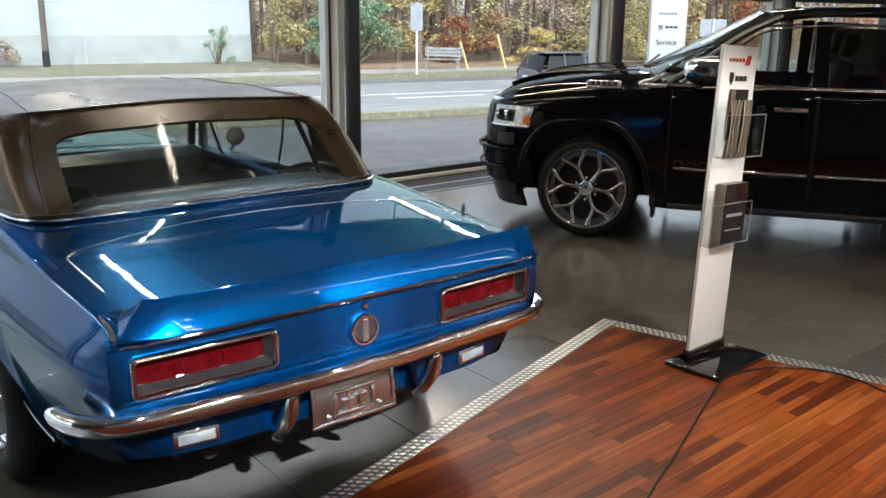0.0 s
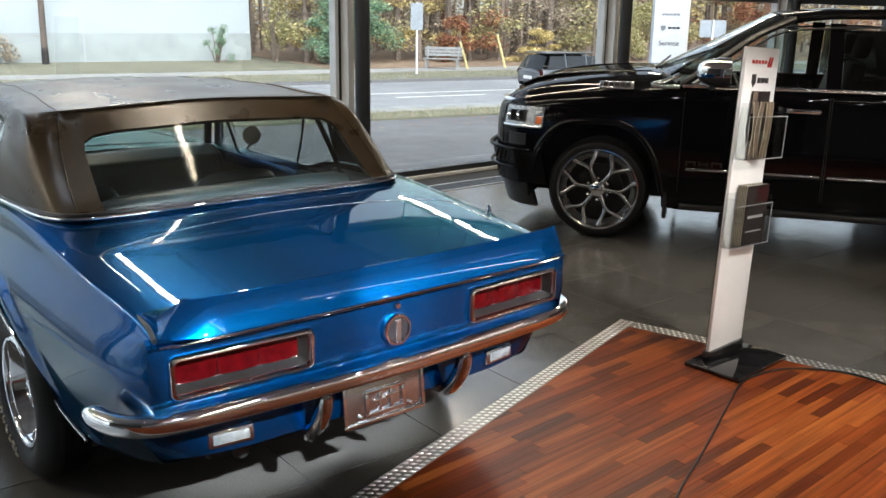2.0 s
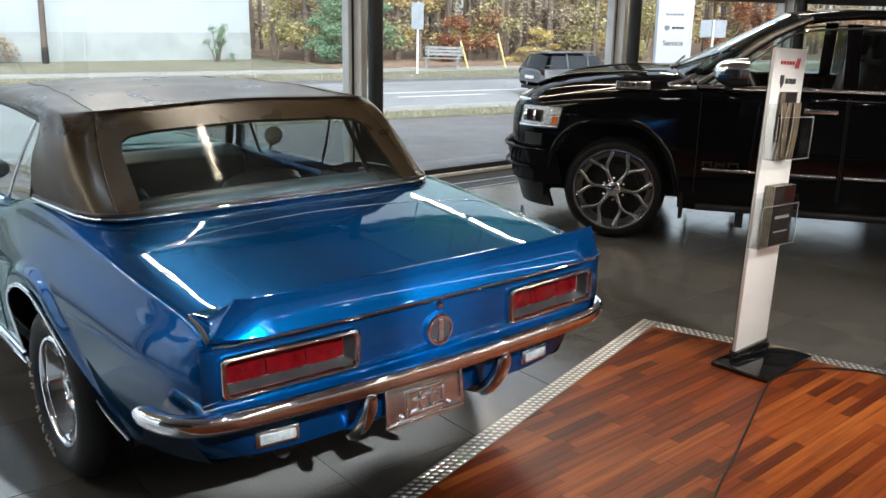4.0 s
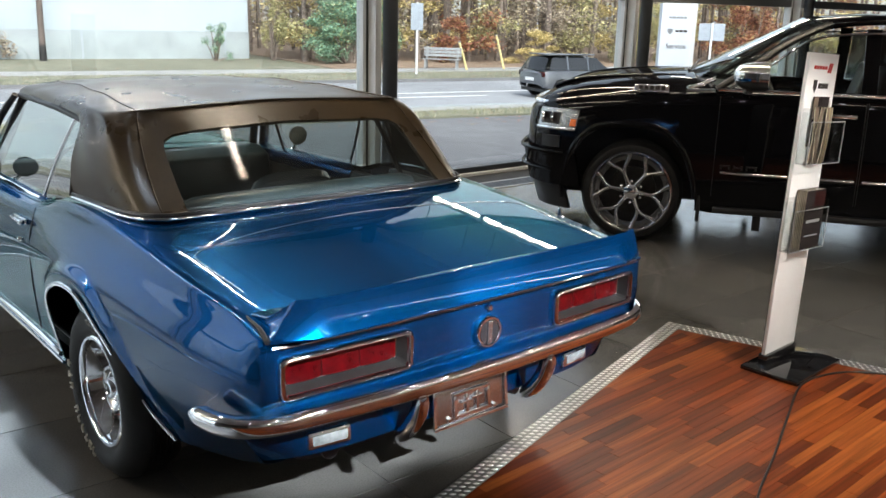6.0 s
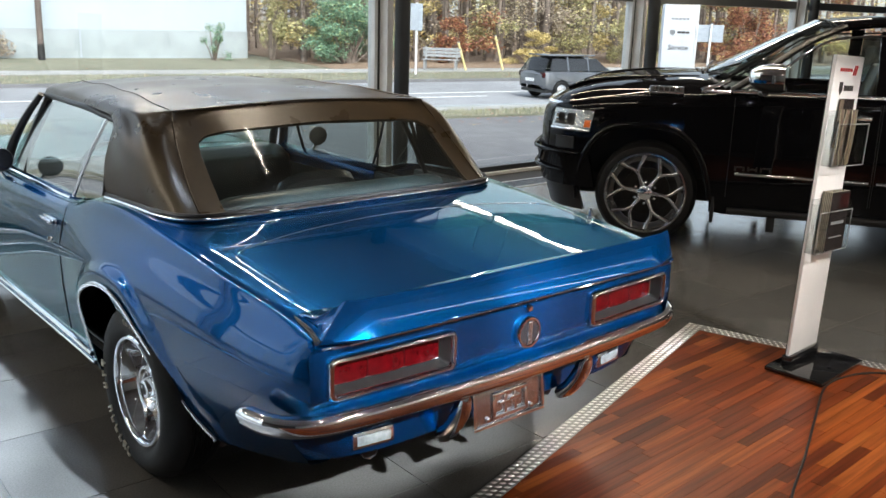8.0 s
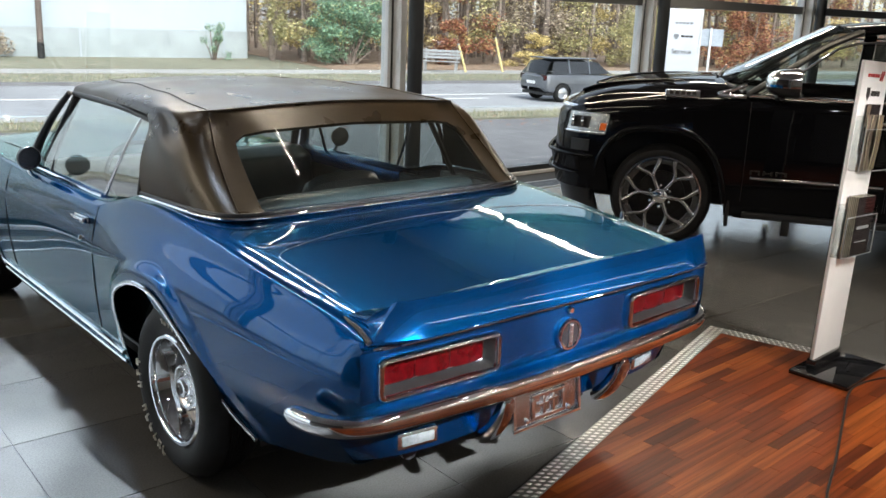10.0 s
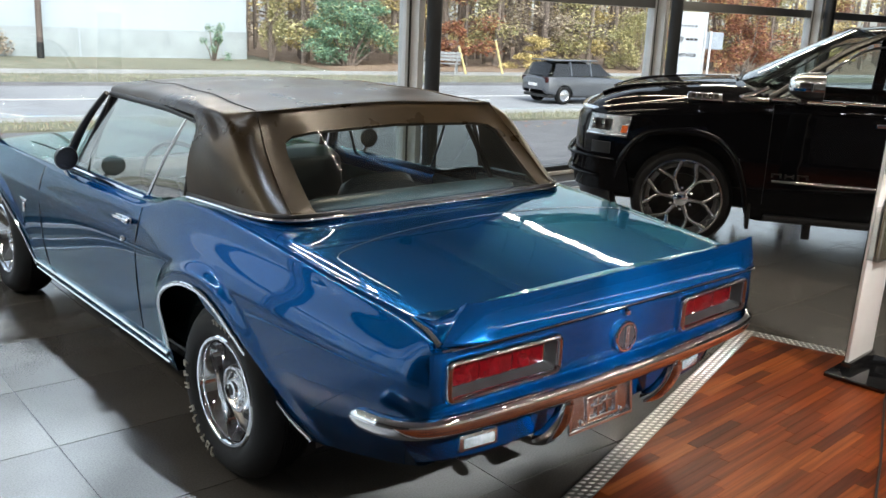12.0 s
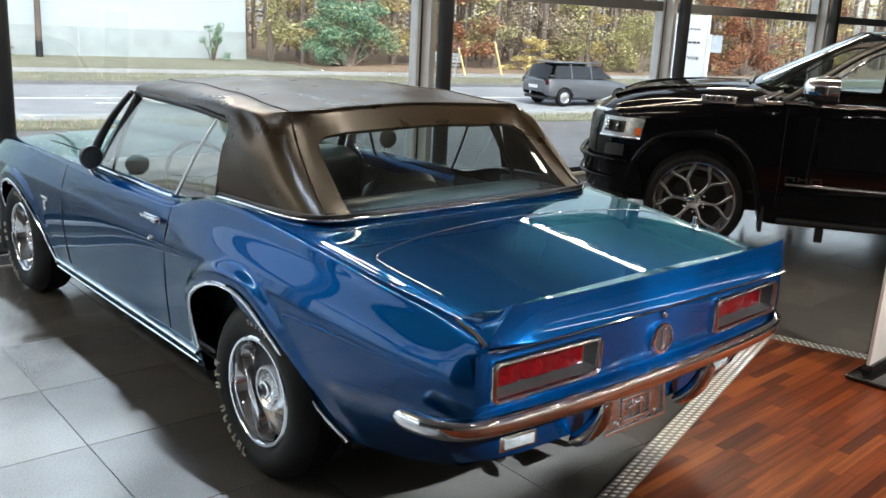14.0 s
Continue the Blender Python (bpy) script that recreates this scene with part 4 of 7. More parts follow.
def wheel_of(parent, x, y, r, width, rim_r, side, dish):
    """A tyre with raised white marks round a chrome dished wheel; side -1: its face looks to -x."""
    w = part("wheel", bmesh_tyre(r, width, rim_r, 0.024), RUBBER, parent, "black tyre with raised white lettering bars", 45)
    w.matrix_basis = pose(x, y, r, 0, 0, 0) if side < 0 else pose(x, y, r, 0, 0, 180)
    h = width / 2
    # bright lip, deep polished barrel, dark spider, raised centre and cap
    f = -h + dish
    lip = [(-h - 0.002, rim_r - 0.004), (-h - 0.013, rim_r + 0.006), (-h - 0.018, rim_r), (-h - 0.017, rim_r - 0.010), (-h - 0.010, rim_r - 0.016), (-h + 0.002, rim_r - 0.017)]
    part("rim_lip", lathe(lip, 64), CHROME, w, "bright rolled rim lip", 40)
    part("rim", lathe([(-h + 0.001, rim_r - 0.0165), (-h + 0.010, rim_r - 0.022), (f - 0.02, rim_r - 0.036), (f, rim_r - 0.042), (f + 0.02, rim_r - 0.043)], 64), CHROME, w, "deep polished chrome barrel", 34)
    part("wheel_face", lathe([(f + 0.014, rim_r - 0.040), (f + 0.006, rim_r - 0.056), (f - 0.002, 0.110), (f - 0.010, 0.094), (f - 0.012, 0.086)], 56), STEEL, w, "dark steel wheel face", 34)
    part("wheel_centre", lathe([(f - 0.006, 0.091), (f - 0.048, 0.089), (f - 0.056, 0.084), (f - 0.056, 0.076), (f - 0.046, 0.066), (f - 0.034, 0.058), (f - 0.034, 0.020)], 48), ALLOY, w, "raised bright wheel centre", 34)
    for k in range(5):
        a = 2 * math.pi * k / 5 + 0.3
        part("wheel_nut", lathe([(f - 0.034, 0.010), (f - 0.048, 0.009), (f - 0.052, 0.006), (f - 0.053, 0.0005)], 10, "x", (0, 0.056 * math.cos(a), 0.056 * math.sin(a))), CHROME, w, "", 40)
    cap = part("hub_cap", lathe([(f - 0.030, 0.044), (f - 0.060, 0.041), (f - 0.070, 0.034), (f - 0.072, 0.024), (f - 0.066, 0.020)], 36), CHROME, w, "protruding chrome hub cap", 30)
    part("cap_centre", lathe([(f - 0.067, 0.021), (f - 0.070, 0.014), (f - 0.071, 0.0005)], 24), LAMPGREY, cap, "dark cap centre", 40)
    for k in range(5):
        a = 2 * math.pi * (k + 0.5) / 5
        m = Matrix.Rotation(a, 4, "X") @ Matrix.Translation((f + 0.001, 0, 0.130))
        bm = bmesh.new()
        add_box(bm, -0.004, 0.0, -0.030, 0.030, -0.012, 0.012, 0.0018, 1, m)
        part("slot", bm, SATINBLACK, w, "dark slot in the wheel face")
    part("drum", lathe([(f + 0.02, 0.001), (f + 0.02, rim_r - 0.044), (h, rim_r - 0.044)], 24), SATINBLACK, w)
    bm = bmesh.new()
    rr = rim_r + (r - rim_r) * 0.48
    glyphs = [((-0.9, -0.4, -1, 1), (-0.3, 0.8, 0.5, 1)), ((-0.9, -0.4, -1, 1), (0.4, 0.9, -1, 1), (-0.4, 0.4, -1, -0.6)), ((-0.25, 0.25, -1, 0.5), (-0.9, 0.9, 0.55, 1)), ((-0.9, -0.4, -0.9, 1), (-0.3, 0.9, -0.2, 1))]
    for start, count, seed, step in ((-2.92, 6, 0, 0.155), (-1.80, 3, 1, 0.165), (-0.10, 5, 0, 0.11)):
        for k in range(count):
            a = start + k * step
            m = Matrix.Rotation(a, 4, "X") @ Matrix.Translation((-h - 0.034, 0, rr))
            hw, hh = (0.0125, 0.0165) if step > 0.12 else (0.008, 0.008)
            for x0, x1, z0, z1 in glyphs[(k + seed) % 4]:
                add_box(bm, -0.003, 0.004, x0 * hw, x1 * hw, z0 * hh, z1 * hh, m=m)
    tagged(part("sidewall_marking", bm, WHITELET, w, "cream sidewall lettering bars"), kind="stuff")
    return w


def bmesh_tyre(r, width, rim_r, bulge=0.0):
    h = width / 2
    g = r - rim_r
    prof = [(-h + 0.02, rim_r - 0.008), (-h, rim_r + 0.002), (-h - 0.010 - bulge * 0.3, rim_r + g * 0.10), (-h - 0.010 - bulge * 0.8, rim_r + g * 0.28), (-h - 0.010 - bulge, rim_r + g * 0.48), (-h - 0.004 - bulge * 0.9, rim_r + g * 0.66), (-h + 0.006 - bulge * 0.7, r - 0.026), (-h + 0.024 - bulge * 0.6, r - 0.009), (-h + 0.05 - bulge * 0.6, r - 0.001)]
    tread = []
    n = 9
    wide = width - 0.1 + 1.2 * bulge
    for k in range(n):
        a, b = -wide / 2 + wide * k / n, -wide / 2 + wide * (k + 1) / n
        tread += [(a + 0.003, r), (b - 0.003, r), (b - 0.0025, r - 0.007), (b + 0.0025, r - 0.007)]
    prof = prof + tread[:-2] + [(-u, q) for u, q in prof[::-1]]
    return lathe(prof, 72)


def blue_convertible():
    car = thing("convertible", "metallic blue 1960s convertible with a closed black soft top", "car", pose(CX, CY, 0))
    bm = bmesh.new()
    ys = list(np.linspace(-1.055, -0.62, 14)) + list(np.linspace(-0.60, 0.90, 86)) + list(np.linspace(0.94, 2.10, 30)) + list(np.linspace(2.12, 3.30, 54)) + list(np.linspace(3.33, 3.56, 10))
    rear = [(-0.58, 0.10), (-0.470, 0.298), (-0.385, 0.354), (-0.325, 0.405), (-0.262, 0.465), (-0.165, 0.573), (-0.055, 0.650), (0.03, 0.687), (0.12, 0.702), (0.23, 0.696), (0.34, 0.663), (0.43, 0.612), (0.49, 0.552), (0.505, 0.467), (0.497, 0.34), (0.50, 0.10)]
    front = [(2.16, 0.10), (2.24, 0.285), (2.36, 0.41), (2.48, 0.52), (2.60, 0.60), (2.72, 0.640), (2.84, 0.650), (2.95, 0.63), (3.04, 0.58), (3.10, 0.50), (3.12, 0.40), (3.10, 0.10)]
    rims = [(curve2(rear, 90), 0.024), (curve2(front, 90), 0.020)]

    def flare(x, y, z):
        """The pressed flare round a wheel opening: a rounded band that fades down the rear side."""
        if abs(x) < 0.7 or z > 0.86:
            return x
        for pts, out in rims:
            if pts[0][0] - 0.2 < y < pts[-1][0] + 0.2:
                d = min(math.hypot(y - a, z - b) for a, b in pts)
                k = max(0.0, min(1.0, (0.088 - d) / 0.045))
                k = k * k * (3 - 2 * k) * max(0.25, min(1.0, (z - 0.36) / 0.26))
                return x + math.copysign(out * k, x)
        return x
    rows = []
    for y in ys:
        s = [(flare(x, y, z), z) for x, z in body_section(y, 84)]
        rows.append([(-x, y, z) for x, z in s] + [(x, y, z) for x, z in s[::-1][1:]])
    V = grid(bm, rows)
    bm.faces.new(V[-1][::-1])
    # wheel arches
    for arch in (rear, front):
        for sgn in (-1, 1):
            fs = cut_out(bm, arch, (1, 2), lambda c, q=sgn: c.x * q > 0.55 and c.z < 0.8)
            bmesh.ops.delete(bm, geom=fs, context="FACES")
    # the flanks end under the bumper
    for sgn in (-1, 1):
        fs = cut_out(bm, [(-1.2, 0.2), (-0.934, 0.2), (-0.934, 0.530), (-1.2, 0.530)], (1, 2), lambda c, q=sgn: c.x * q > 0.55 and c.z < 0.8)
        bmesh.ops.delete(bm, geom=fs, context="FACES")
    # cabin opening
    cabin = [(-0.74, -0.02), (0.74, -0.02), (0.77, 0.5), (0.775, 1.35), (0.72, 1.86), (-0.72, 1.86), (-0.775, 1.35), (-0.77, 0.5)]
    fs = cut_out(bm, cabin, (0, 1), lambda c: c.z > 0.6 and abs(c.x) < 0.80)
    bmesh.ops.delete(bm, geom=fs, context="FACES")
    # boot lid and bonnet
    lid = [(-0.735, -0.955), (0.735, -0.955), (0.742, -0.80), (0.748, -0.52), (0.73, -0.455), (0.66, -0.418), (0.40, -0.355), (0.0, -0.325), (-0.40, -0.355), (-0.66, -0.418), (-0.73, -0.455), (-0.748, -0.52), (-0.742, -0.80)]
    lidf = lift_off(bm, cut_out(bm, lid, (0, 1), lambda c: c.z > 0.75 and abs(c.x) < 0.80))
    hood = [(-0.70, 2.02), (0.70, 2.02), (0.70, 3.40), (-0.70, 3.40)]
    hoodf = lift_off(bm, cut_out(bm, hood, (0, 1), lambda c: c.z > 0.7))
    doors = []
    door = [(0.80, 0.325), (2.02, 0.325), (2.05, 0.45), (2.05, 0.858), (0.80, 0.90)]
    for sgn in (-1, 1):
        doors.append((sgn, lift_off(bm, cut_out(bm, door, (1, 2), lambda c, q=sgn: c.x * q > 0.80 and c.z < 0.95))))
    body = part("body", bm, BLUE, car, "metallic blue painted body shell", 38)
    part("boot_lid", lidf, BLUE, car, "", 38)
    part("bonnet", hoodf, BLUE, car, "", 38)
    part("bonnet_bulge", prism([(-0.17, 0.0), (0.17, 0.0), (0.14, 0.03), (-0.14, 0.03)], "y", 2.25, 3.25, 0.008), BLUE, car, "", 38).matrix_basis = Matrix.Translation((0, 0, 0.898))

    def gap_line(pts, r=0.0032, name="panel_gap", n=60, closed=False, material=RUBBERSEAL, parent=body):
        return part(name, tube(curve_pts(pts, n, closed) if len(pts) > 2 else pts, r, 6, closed), material, parent)

    # panel gaps of bonnet and doors; the lid's outline is a bright alloy line
    gap_line([(x, y, top_z(x, y) + 0.0005) for x, y in lid[1:]], 0.0022, n=160, material=ALLOY)
    gap_line([(x, y, top_z(x, y) + 0.0005) for x, y in ((-0.70, 3.38), (-0.70, 2.7), (-0.70, 2.05), (-0.66, 2.02), (0, 2.02), (0.66, 2.02), (0.70, 2.05), (0.70, 2.7), (0.70, 3.38))], 0.003, n=100)
    for sgn, db in doors:
        d = part("door", db, BLUE, car, "long blue door", 38)
        edge = [(0.80, 0.335), (0.80, 0.45), (0.80, 0.60), (0.80, 0.75), (0.80, 0.87)]
        gap_line([(sgn * (side_x(y, z) + 0.0005), y, z) for y, z in edge], 0.0032, parent=d)
        edge = [(2.05, 0.858), (2.05, 0.75), (2.05, 0.60), (2.05, 0.45), (2.02, 0.332)]
        gap_line([(sgn * (side_x(y, z) + 0.0005), y, z) for y, z in edge], 0.0032, parent=d)
        # handle, lock
        y, z = 0.93, 0.800
        x = side_x(y, z)
        bmh = bmesh.new()
        add_box(bmh, -0.014, 0.004, -0.075, 0.085, -0.014, 0.014, 0.006)
        add_box(bmh, -0.034, -0.010, -0.075, -0.030, -0.011, 0.013, 0.007, 3)
        add_box(bmh, -0.030, -0.022, -0.03, 0.085, -0.006, 0.009, 0.003)
        part("door_handle", bmh, CHROME, d, "chrome door handle", 40).matrix_basis = Matrix.Translation((sgn * (x + 0.003), y, z)) @ (Matrix.Identity(4) if sgn < 0 else Matrix.Rotation(math.pi, 4, "Z"))
        xl = side_x(0.94, 0.71)
        part("lock", lathe([(-0.012, 0.001), (-0.012, 0.010), (-0.007, 0.014), (0.01, 0.015)], 16), CHROME, d, "chrome door lock", 40).matrix_basis = Matrix.Translation((sgn * xl, 0.94, 0.71)) @ (Matrix.Identity(4) if sgn < 0 else Matrix.Rotation(math.pi, 4, "Z"))

    # chrome lines: arch lips, sill mouldings, drip line
    for sgn in (-1, 1):
        for arch in (rear, front):
            pts = [(flare(sgn * (side_x(y, max(z, BODYZ(y) + 0.02)) + 0.006), y, z), y, z) for y, z in curve2(arch[1:-1], 64)]
            part("arch_moulding", tube(pts, 0.0095, 8, up=(1, 0, 0), flat=0.6), CHROME, body, "bright wheel-arch lip", 40)
        for z, r in ((0.305, 0.0125), (0.264, 0.010)):
            pts = [(sgn * (side_x(y, z + 0.02) + 0.003), y, z) for y in np.linspace(0.53, 2.24, 22)]
            part("sill_moulding", tube(pts, r, 8, flat=0.9), CHROME, body, "bright sill moulding", 40)
        # crease behind the wheel
        pts = [(sgn * (side_x(y, z) - 0.001), y, z) for y, z in ((-0.15, 0.668), (-0.20, 0.690), (-0.40, 0.700), (-0.65, 0.702), (-0.92, 0.700))]
        part("crease", tube(curve_pts(pts, 30), [0.003 + 0.004 * math.sin(math.pi * k / 29) for k in range(30)], 6), BLUE, body, "", 60)
    # wheel wells and underside
    for yc, r in ((0.02, 0.44), (2.70, 0.42)):
        for sgn in (-1, 1):
            bmw = bmesh.new()
            rowsw = []
            for xx in (0.62, 0.825):
                rowsw.append([(sgn * xx, yc + r * math.cos(a) * 1.12, 0.27 + r * math.sin(a)) for a in np.linspace(0, math.pi, 16)])
            Vw = grid(bmw, rowsw)
            bmw.faces.new(Vw[0])
            part("wheel_housing", bmw, SATINBLACK, body)
    part("floor_pan", box(-0.74, 0.74, -0.35, 3.2, 0.215, 0.25, 0.01), SATINBLACK, body)
    bmx = bmesh.new()
    add_box(bmx, -0.55, 0.55, -0.78, -0.45, 0.235, 0.33, 0.04)
    add_tube(bmx, [(-0.75, 0, 0.33), (0.75, 0, 0.33)], 0.045, 10)
    add_tube(bmx, curve_pts([(-0.35, 1.5, 0.2), (-0.38, 0.3, 0.26), (-0.40, -0.5, 0.25), (-0.44, -0.80, 0.27)], 16), 0.03, 8)
    add_tube(bmx, curve_pts([(0.35, 1.5, 0.2), (0.38, 0.3, 0.26), (0.40, -0.5, 0.25), (0.44, -0.80, 0.27)], 16), 0.03, 8)
    # dark boxes added to block the view into the hollow body
    for sgn in (-1, 1):
        part("rear_filler", box(-0.12, 0.12, -0.90, -0.50, 0.425, 0.545, 0.01), SATINBLACK, body, "", 40).matrix_basis = Matrix.Translation((sgn * 0.64, 0, 0))
    part("underbody", bmx, SATINBLACK, body, "dark tank, axle and exhaust pipes", 40)

    # tail panel, bowed
    def tail_y(x):
        return -1.058 - 0.026 * (1 - (abs(x) / 0.8) ** 2)

    bm = bmesh.new()
    prof = [(0.022, 0.560), (0.018, 0.600), (0.020, 0.615), (0.008, 0.625), (0.004, 0.640), (0.002, 0.70), (0.002, 0.77), (0.004, 0.792), (-0.006, 0.799), (-0.008, 0.806), (0.006, 0.812), (0.010, 0.83)]
    grid(bm, [[(x, tail_y(x) + dy, z) for dy, z in prof] for x in np.linspace(-0.834, 0.834, 41)])
    for sgn in (-1, 1):
        hole = [(sgn * x, z) for x, z in ((0.326, 0.641), (0.774, 0.641), (0.774, 0.764), (0.326, 0.764))]
        fs = cut_out(bm, hole, (0, 2), lambda c: True)
        bmesh.ops.delete(bm, geom=fs, context="FACES")
    part("tail_panel", bm, BLUE, car, "deep blue tail panel", 30)
    part("tail_bulkhead", box(-0.79, 0.79, -1.0, -0.985, 0.555, 0.82), SATINBLACK, car)
    bmt = tube([(x, tail_y(x) - 0.006, 0.8035) for x in np.linspace(-0.80, 0.80, 41)], 0.004, 6)
    part("tail_moulding", bmt, CHROME, car, "thin bright line above the lamps", 40)

    # tail lamps in deep chrome bezels
    for sgn in (-1, 1):
        x0, x1, z0, z1 = 0.322, 0.778, 0.637, 0.768
        lamp = thing("tail_lamp", "", "", None)
        lamp.parent = car

        def ring(inset, dy, rad, n=6):
            a0, a1, b0, b1 = x0 + inset, x1 - inset, z0 + inset, z1 - inset
            out = []
            for cx, cz, st in ((a1 - rad, b1 - rad, 0), (a0 + rad, b1 - rad, 1), (a0 + rad, b0 + rad, 2), (a1 - rad, b0 + rad, 3)):
                for q in range(n):
                    a = math.pi / 2 * (st + q / (n - 1))
                    px = cx + rad * math.cos(a)
                    out.append((sgn * px, tail_y(px) + dy, cz + rad * math.sin(a)))
            return out
        bm = bmesh.new()
        grid(bm, [ring(-0.002, 0.006, 0.024), ring(-0.002, -0.010, 0.024), ring(0.003, -0.018, 0.022), ring(0.010, -0.019, 0.018), ring(0.015, -0.013, 0.015), ring(0.016, -0.004, 0.014)], close_u=True)
        part("bezel", bm, CHROME, lamp, "chrome lamp bezel", 50)
        bm = bmesh.new()
        grid(bm, [ring(0.0155, -0.006, 0.014), ring(0.026, 0.046, 0.008), ring(0.036, 0.047, 0.006)], close_u=True)
        part("recess", bm, LAMPGREY, lamp, "dark grey lamp recess", 50)
        part("lens_trim", tube(ring(0.029, 0.040, 0.006), 0.0028, 6, True), CHROME, lamp, "", 50)
        bm = bmesh.new()
        n = 12
        for k in range(3):
            a, b = x0 + 0.029 + (x1 - x0 - 0.058) * k / 3, x0 + 0.029 + (x1 - x0 - 0.058) * (k + 1) / 3
            rowsl = []
            for i in range(n + 1):
                x = a + 0.0015 + (b - a - 0.003) * i / n
                rowsl.append([(sgn * x, tail_y(x) + 0.040 - 0.004 * math.sin(math.pi * i / n), z0 + 0.029 + (z1 - z0 - 0.058) * j / 6) for j in range(7)])
            grid(bm, rowsl)
        part("lens", bm, REDLENS, lamp, "red ribbed lens", 50)
    # spoiler: a flat rear face with crisp slanted ends, its top sweeping down to the lid
    def spoiler_column(x):
        a = abs(x)
        yf, yb, zt = -0.955, -1.088 - 0.012 * (1 - (a / 0.8) ** 2), 0.932 + 0.004 * (a / 0.66) ** 4
        zf = top_z(a, yf) - 0.002
        mid = zf + (zt - zf) * 0.34
        return [Vector(p) for p in ((x, yf, zf - 0.02), (x, yf, zf), (x, (yf + yb) / 2 + 0.012, mid), (x, yb + 0.020, zt - 0.016), (x, yb + 0.005, zt - 0.0015),
                (x, yb + 0.001, zt - 0.003), (x, yb - 0.001, zt - 0.034), (x, yb - 0.006, zt - 0.059), (x, yb - 0.021, 0.836), (x, yb - 0.029, 0.825), (x, yb - 0.026, 0.8185), (x, tail_y(a) + 0.01, 0.8185))]
    rows = [spoiler_column(x) for x in np.linspace(-0.66, 0.66, 37)]

    def spoiler_end(sgn):
        """The wing's end: its top sweeps out and down to a notch in the crest; the end face below is hollow."""
        rim = [Vector((sgn * x, y, z)) for x, y, z in ((0.80, -0.905, 0.842), (0.80, -0.905, 0.866), (0.782, -1.005, 0.874), (0.744, -1.068, 0.924), (0.737, -1.087, 0.943), (0.736, -1.090, 0.941),
               (0.752, -1.086, 0.916), (0.770, -1.080, 0.892), (0.798, -1.074, 0.838), (0.806, -1.072, 0.827), (0.808, -1.068, 0.8185), (0.80, -1.045, 0.8185))]
        start = spoiler_column(sgn * 0.66)
        reach = (0.0, 0.0, 0.55, 0.82, 0.88, 0.90, 0.93, 0.96, 0.98, 1.0, 1.0, 1.0)
        notch, foot = Vector((sgn * 0.806, -0.912, 0.856)), Vector((sgn * 0.811, -1.064, 0.822))
        out = []
        for t in (0.15, 0.3, 0.45, 0.6, 0.72, 0.84, 0.94, 1.0):
            row = []
            for p, q in zip(start, rim):
                r = p.lerp(q, t)
                r.z = p.z + (q.z - p.z) * t ** 2.2
                row.append(r)
            out.append(row)
        for t in (0.03, 0.2, 0.4, 0.6, 0.8, 1.0):
            out.append([p.lerp(notch.lerp(foot, k), t) + Vector((-sgn * 0.9, 0.1, -0.3)) * 0.014 * math.sin(math.pi * t) * math.sin(math.pi * min(1.0, k * 0.9)) for p, k in zip(rim, reach)])
        return out
    rows = spoiler_end(-1)[::-1] + rows + spoiler_end(1)
    bm = bmesh.new()
    grid(bm, rows)
    part("spoiler", bm, BLUE, car, "blue ducktail boot spoiler", 28)
    # solid black strips stand for the shade in the gap under each end
    for sgn in (-1, 1):
        gap = [(sgn * 0.800, -0.908, 0.866), (sgn * 0.806, -0.96, 0.858), (sgn * 0.806, -1.01, 0.848), (sgn * 0.812, -1.064, 0.826)]
        part("spoiler_gap_shade", tube(curve_pts(gap, 14), [0.0025 + 0.0065 * (k / 13) ** 0.7 for k in range(14)], 8), RUBBERSEAL, car, "dark strip drawn for the shaded gap under the spoiler's end", 60)
    part("spoiler_edge", tube([(x, -1.088 - 0.012 * (1 - (x / 0.8) ** 2) - 0.027, 0.8195) for x in np.linspace(-0.74, 0.74, 41)], 0.0028, 6), CHROME, car, "fine bright line under the spoiler", 40)
    part("panel_line", tube([(x, tail_y(x) - 0.011, 0.801) for x in np.linspace(-0.77, 0.77, 41)], 0.0026, 6), CHROME, car, "fine bright line along the tail panel", 40)
    # fuel cap and key lock
    cap = part("fuel_cap", lathe([(0.0, 0.056), (-0.012, 0.056), (-0.017, 0.052), (-0.017, 0.046), (-0.010, 0.043), (-0.010, 0.0005)], 40, "y"), CHROME, car, "round chrome fuel cap with dark centre", 40)
    cap.matrix_basis = Matrix.Translation((-0.004, -1.085, 0.692))
    part("cap_centre", lathe([(-0.0105, 0.042), (-0.014, 0.040), (-0.015, 0.0005)], 32, "y"), GLOSSBLACK, cap, "black cap centre", 40)
    bmf = bmesh.new()
    add_box(bmf, -0.010, 0.010, -0.020, -0.013, -0.040, 0.040, 0.003)
    for k in range(4):
        add_box(bmf, -0.005, 0.005, -0.0215, -0.019, -0.034 + k * 0.018, -0.022 + k * 0.018)
    part("cap_bar", bmf, ALLOY, cap, "grey bar across the cap")
    part("boot_lock", lathe([(0.0, 0.013), (-0.010, 0.012), (-0.014, 0.008), (-0.014, 0.0005)], 20, "y"), CHROME, car, "small chrome boot lock", 40).matrix_basis = Matrix.Translation((0, -1.084, 0.775))

    # bumper
    half = [(-0.934, -0.850), (-0.930, -0.90), (-0.914, -0.960), (-0.876, -1.016), (-0.81, -1.053), (-0.70, -1.076), (-0.45, -1.096), (-0.2, -1.106), (0, -1.109)]
    path = curve_pts([(x, y, 0) for x, y in half] + [(-x, y, 0) for x, y in half[::-1][1:]], 97)
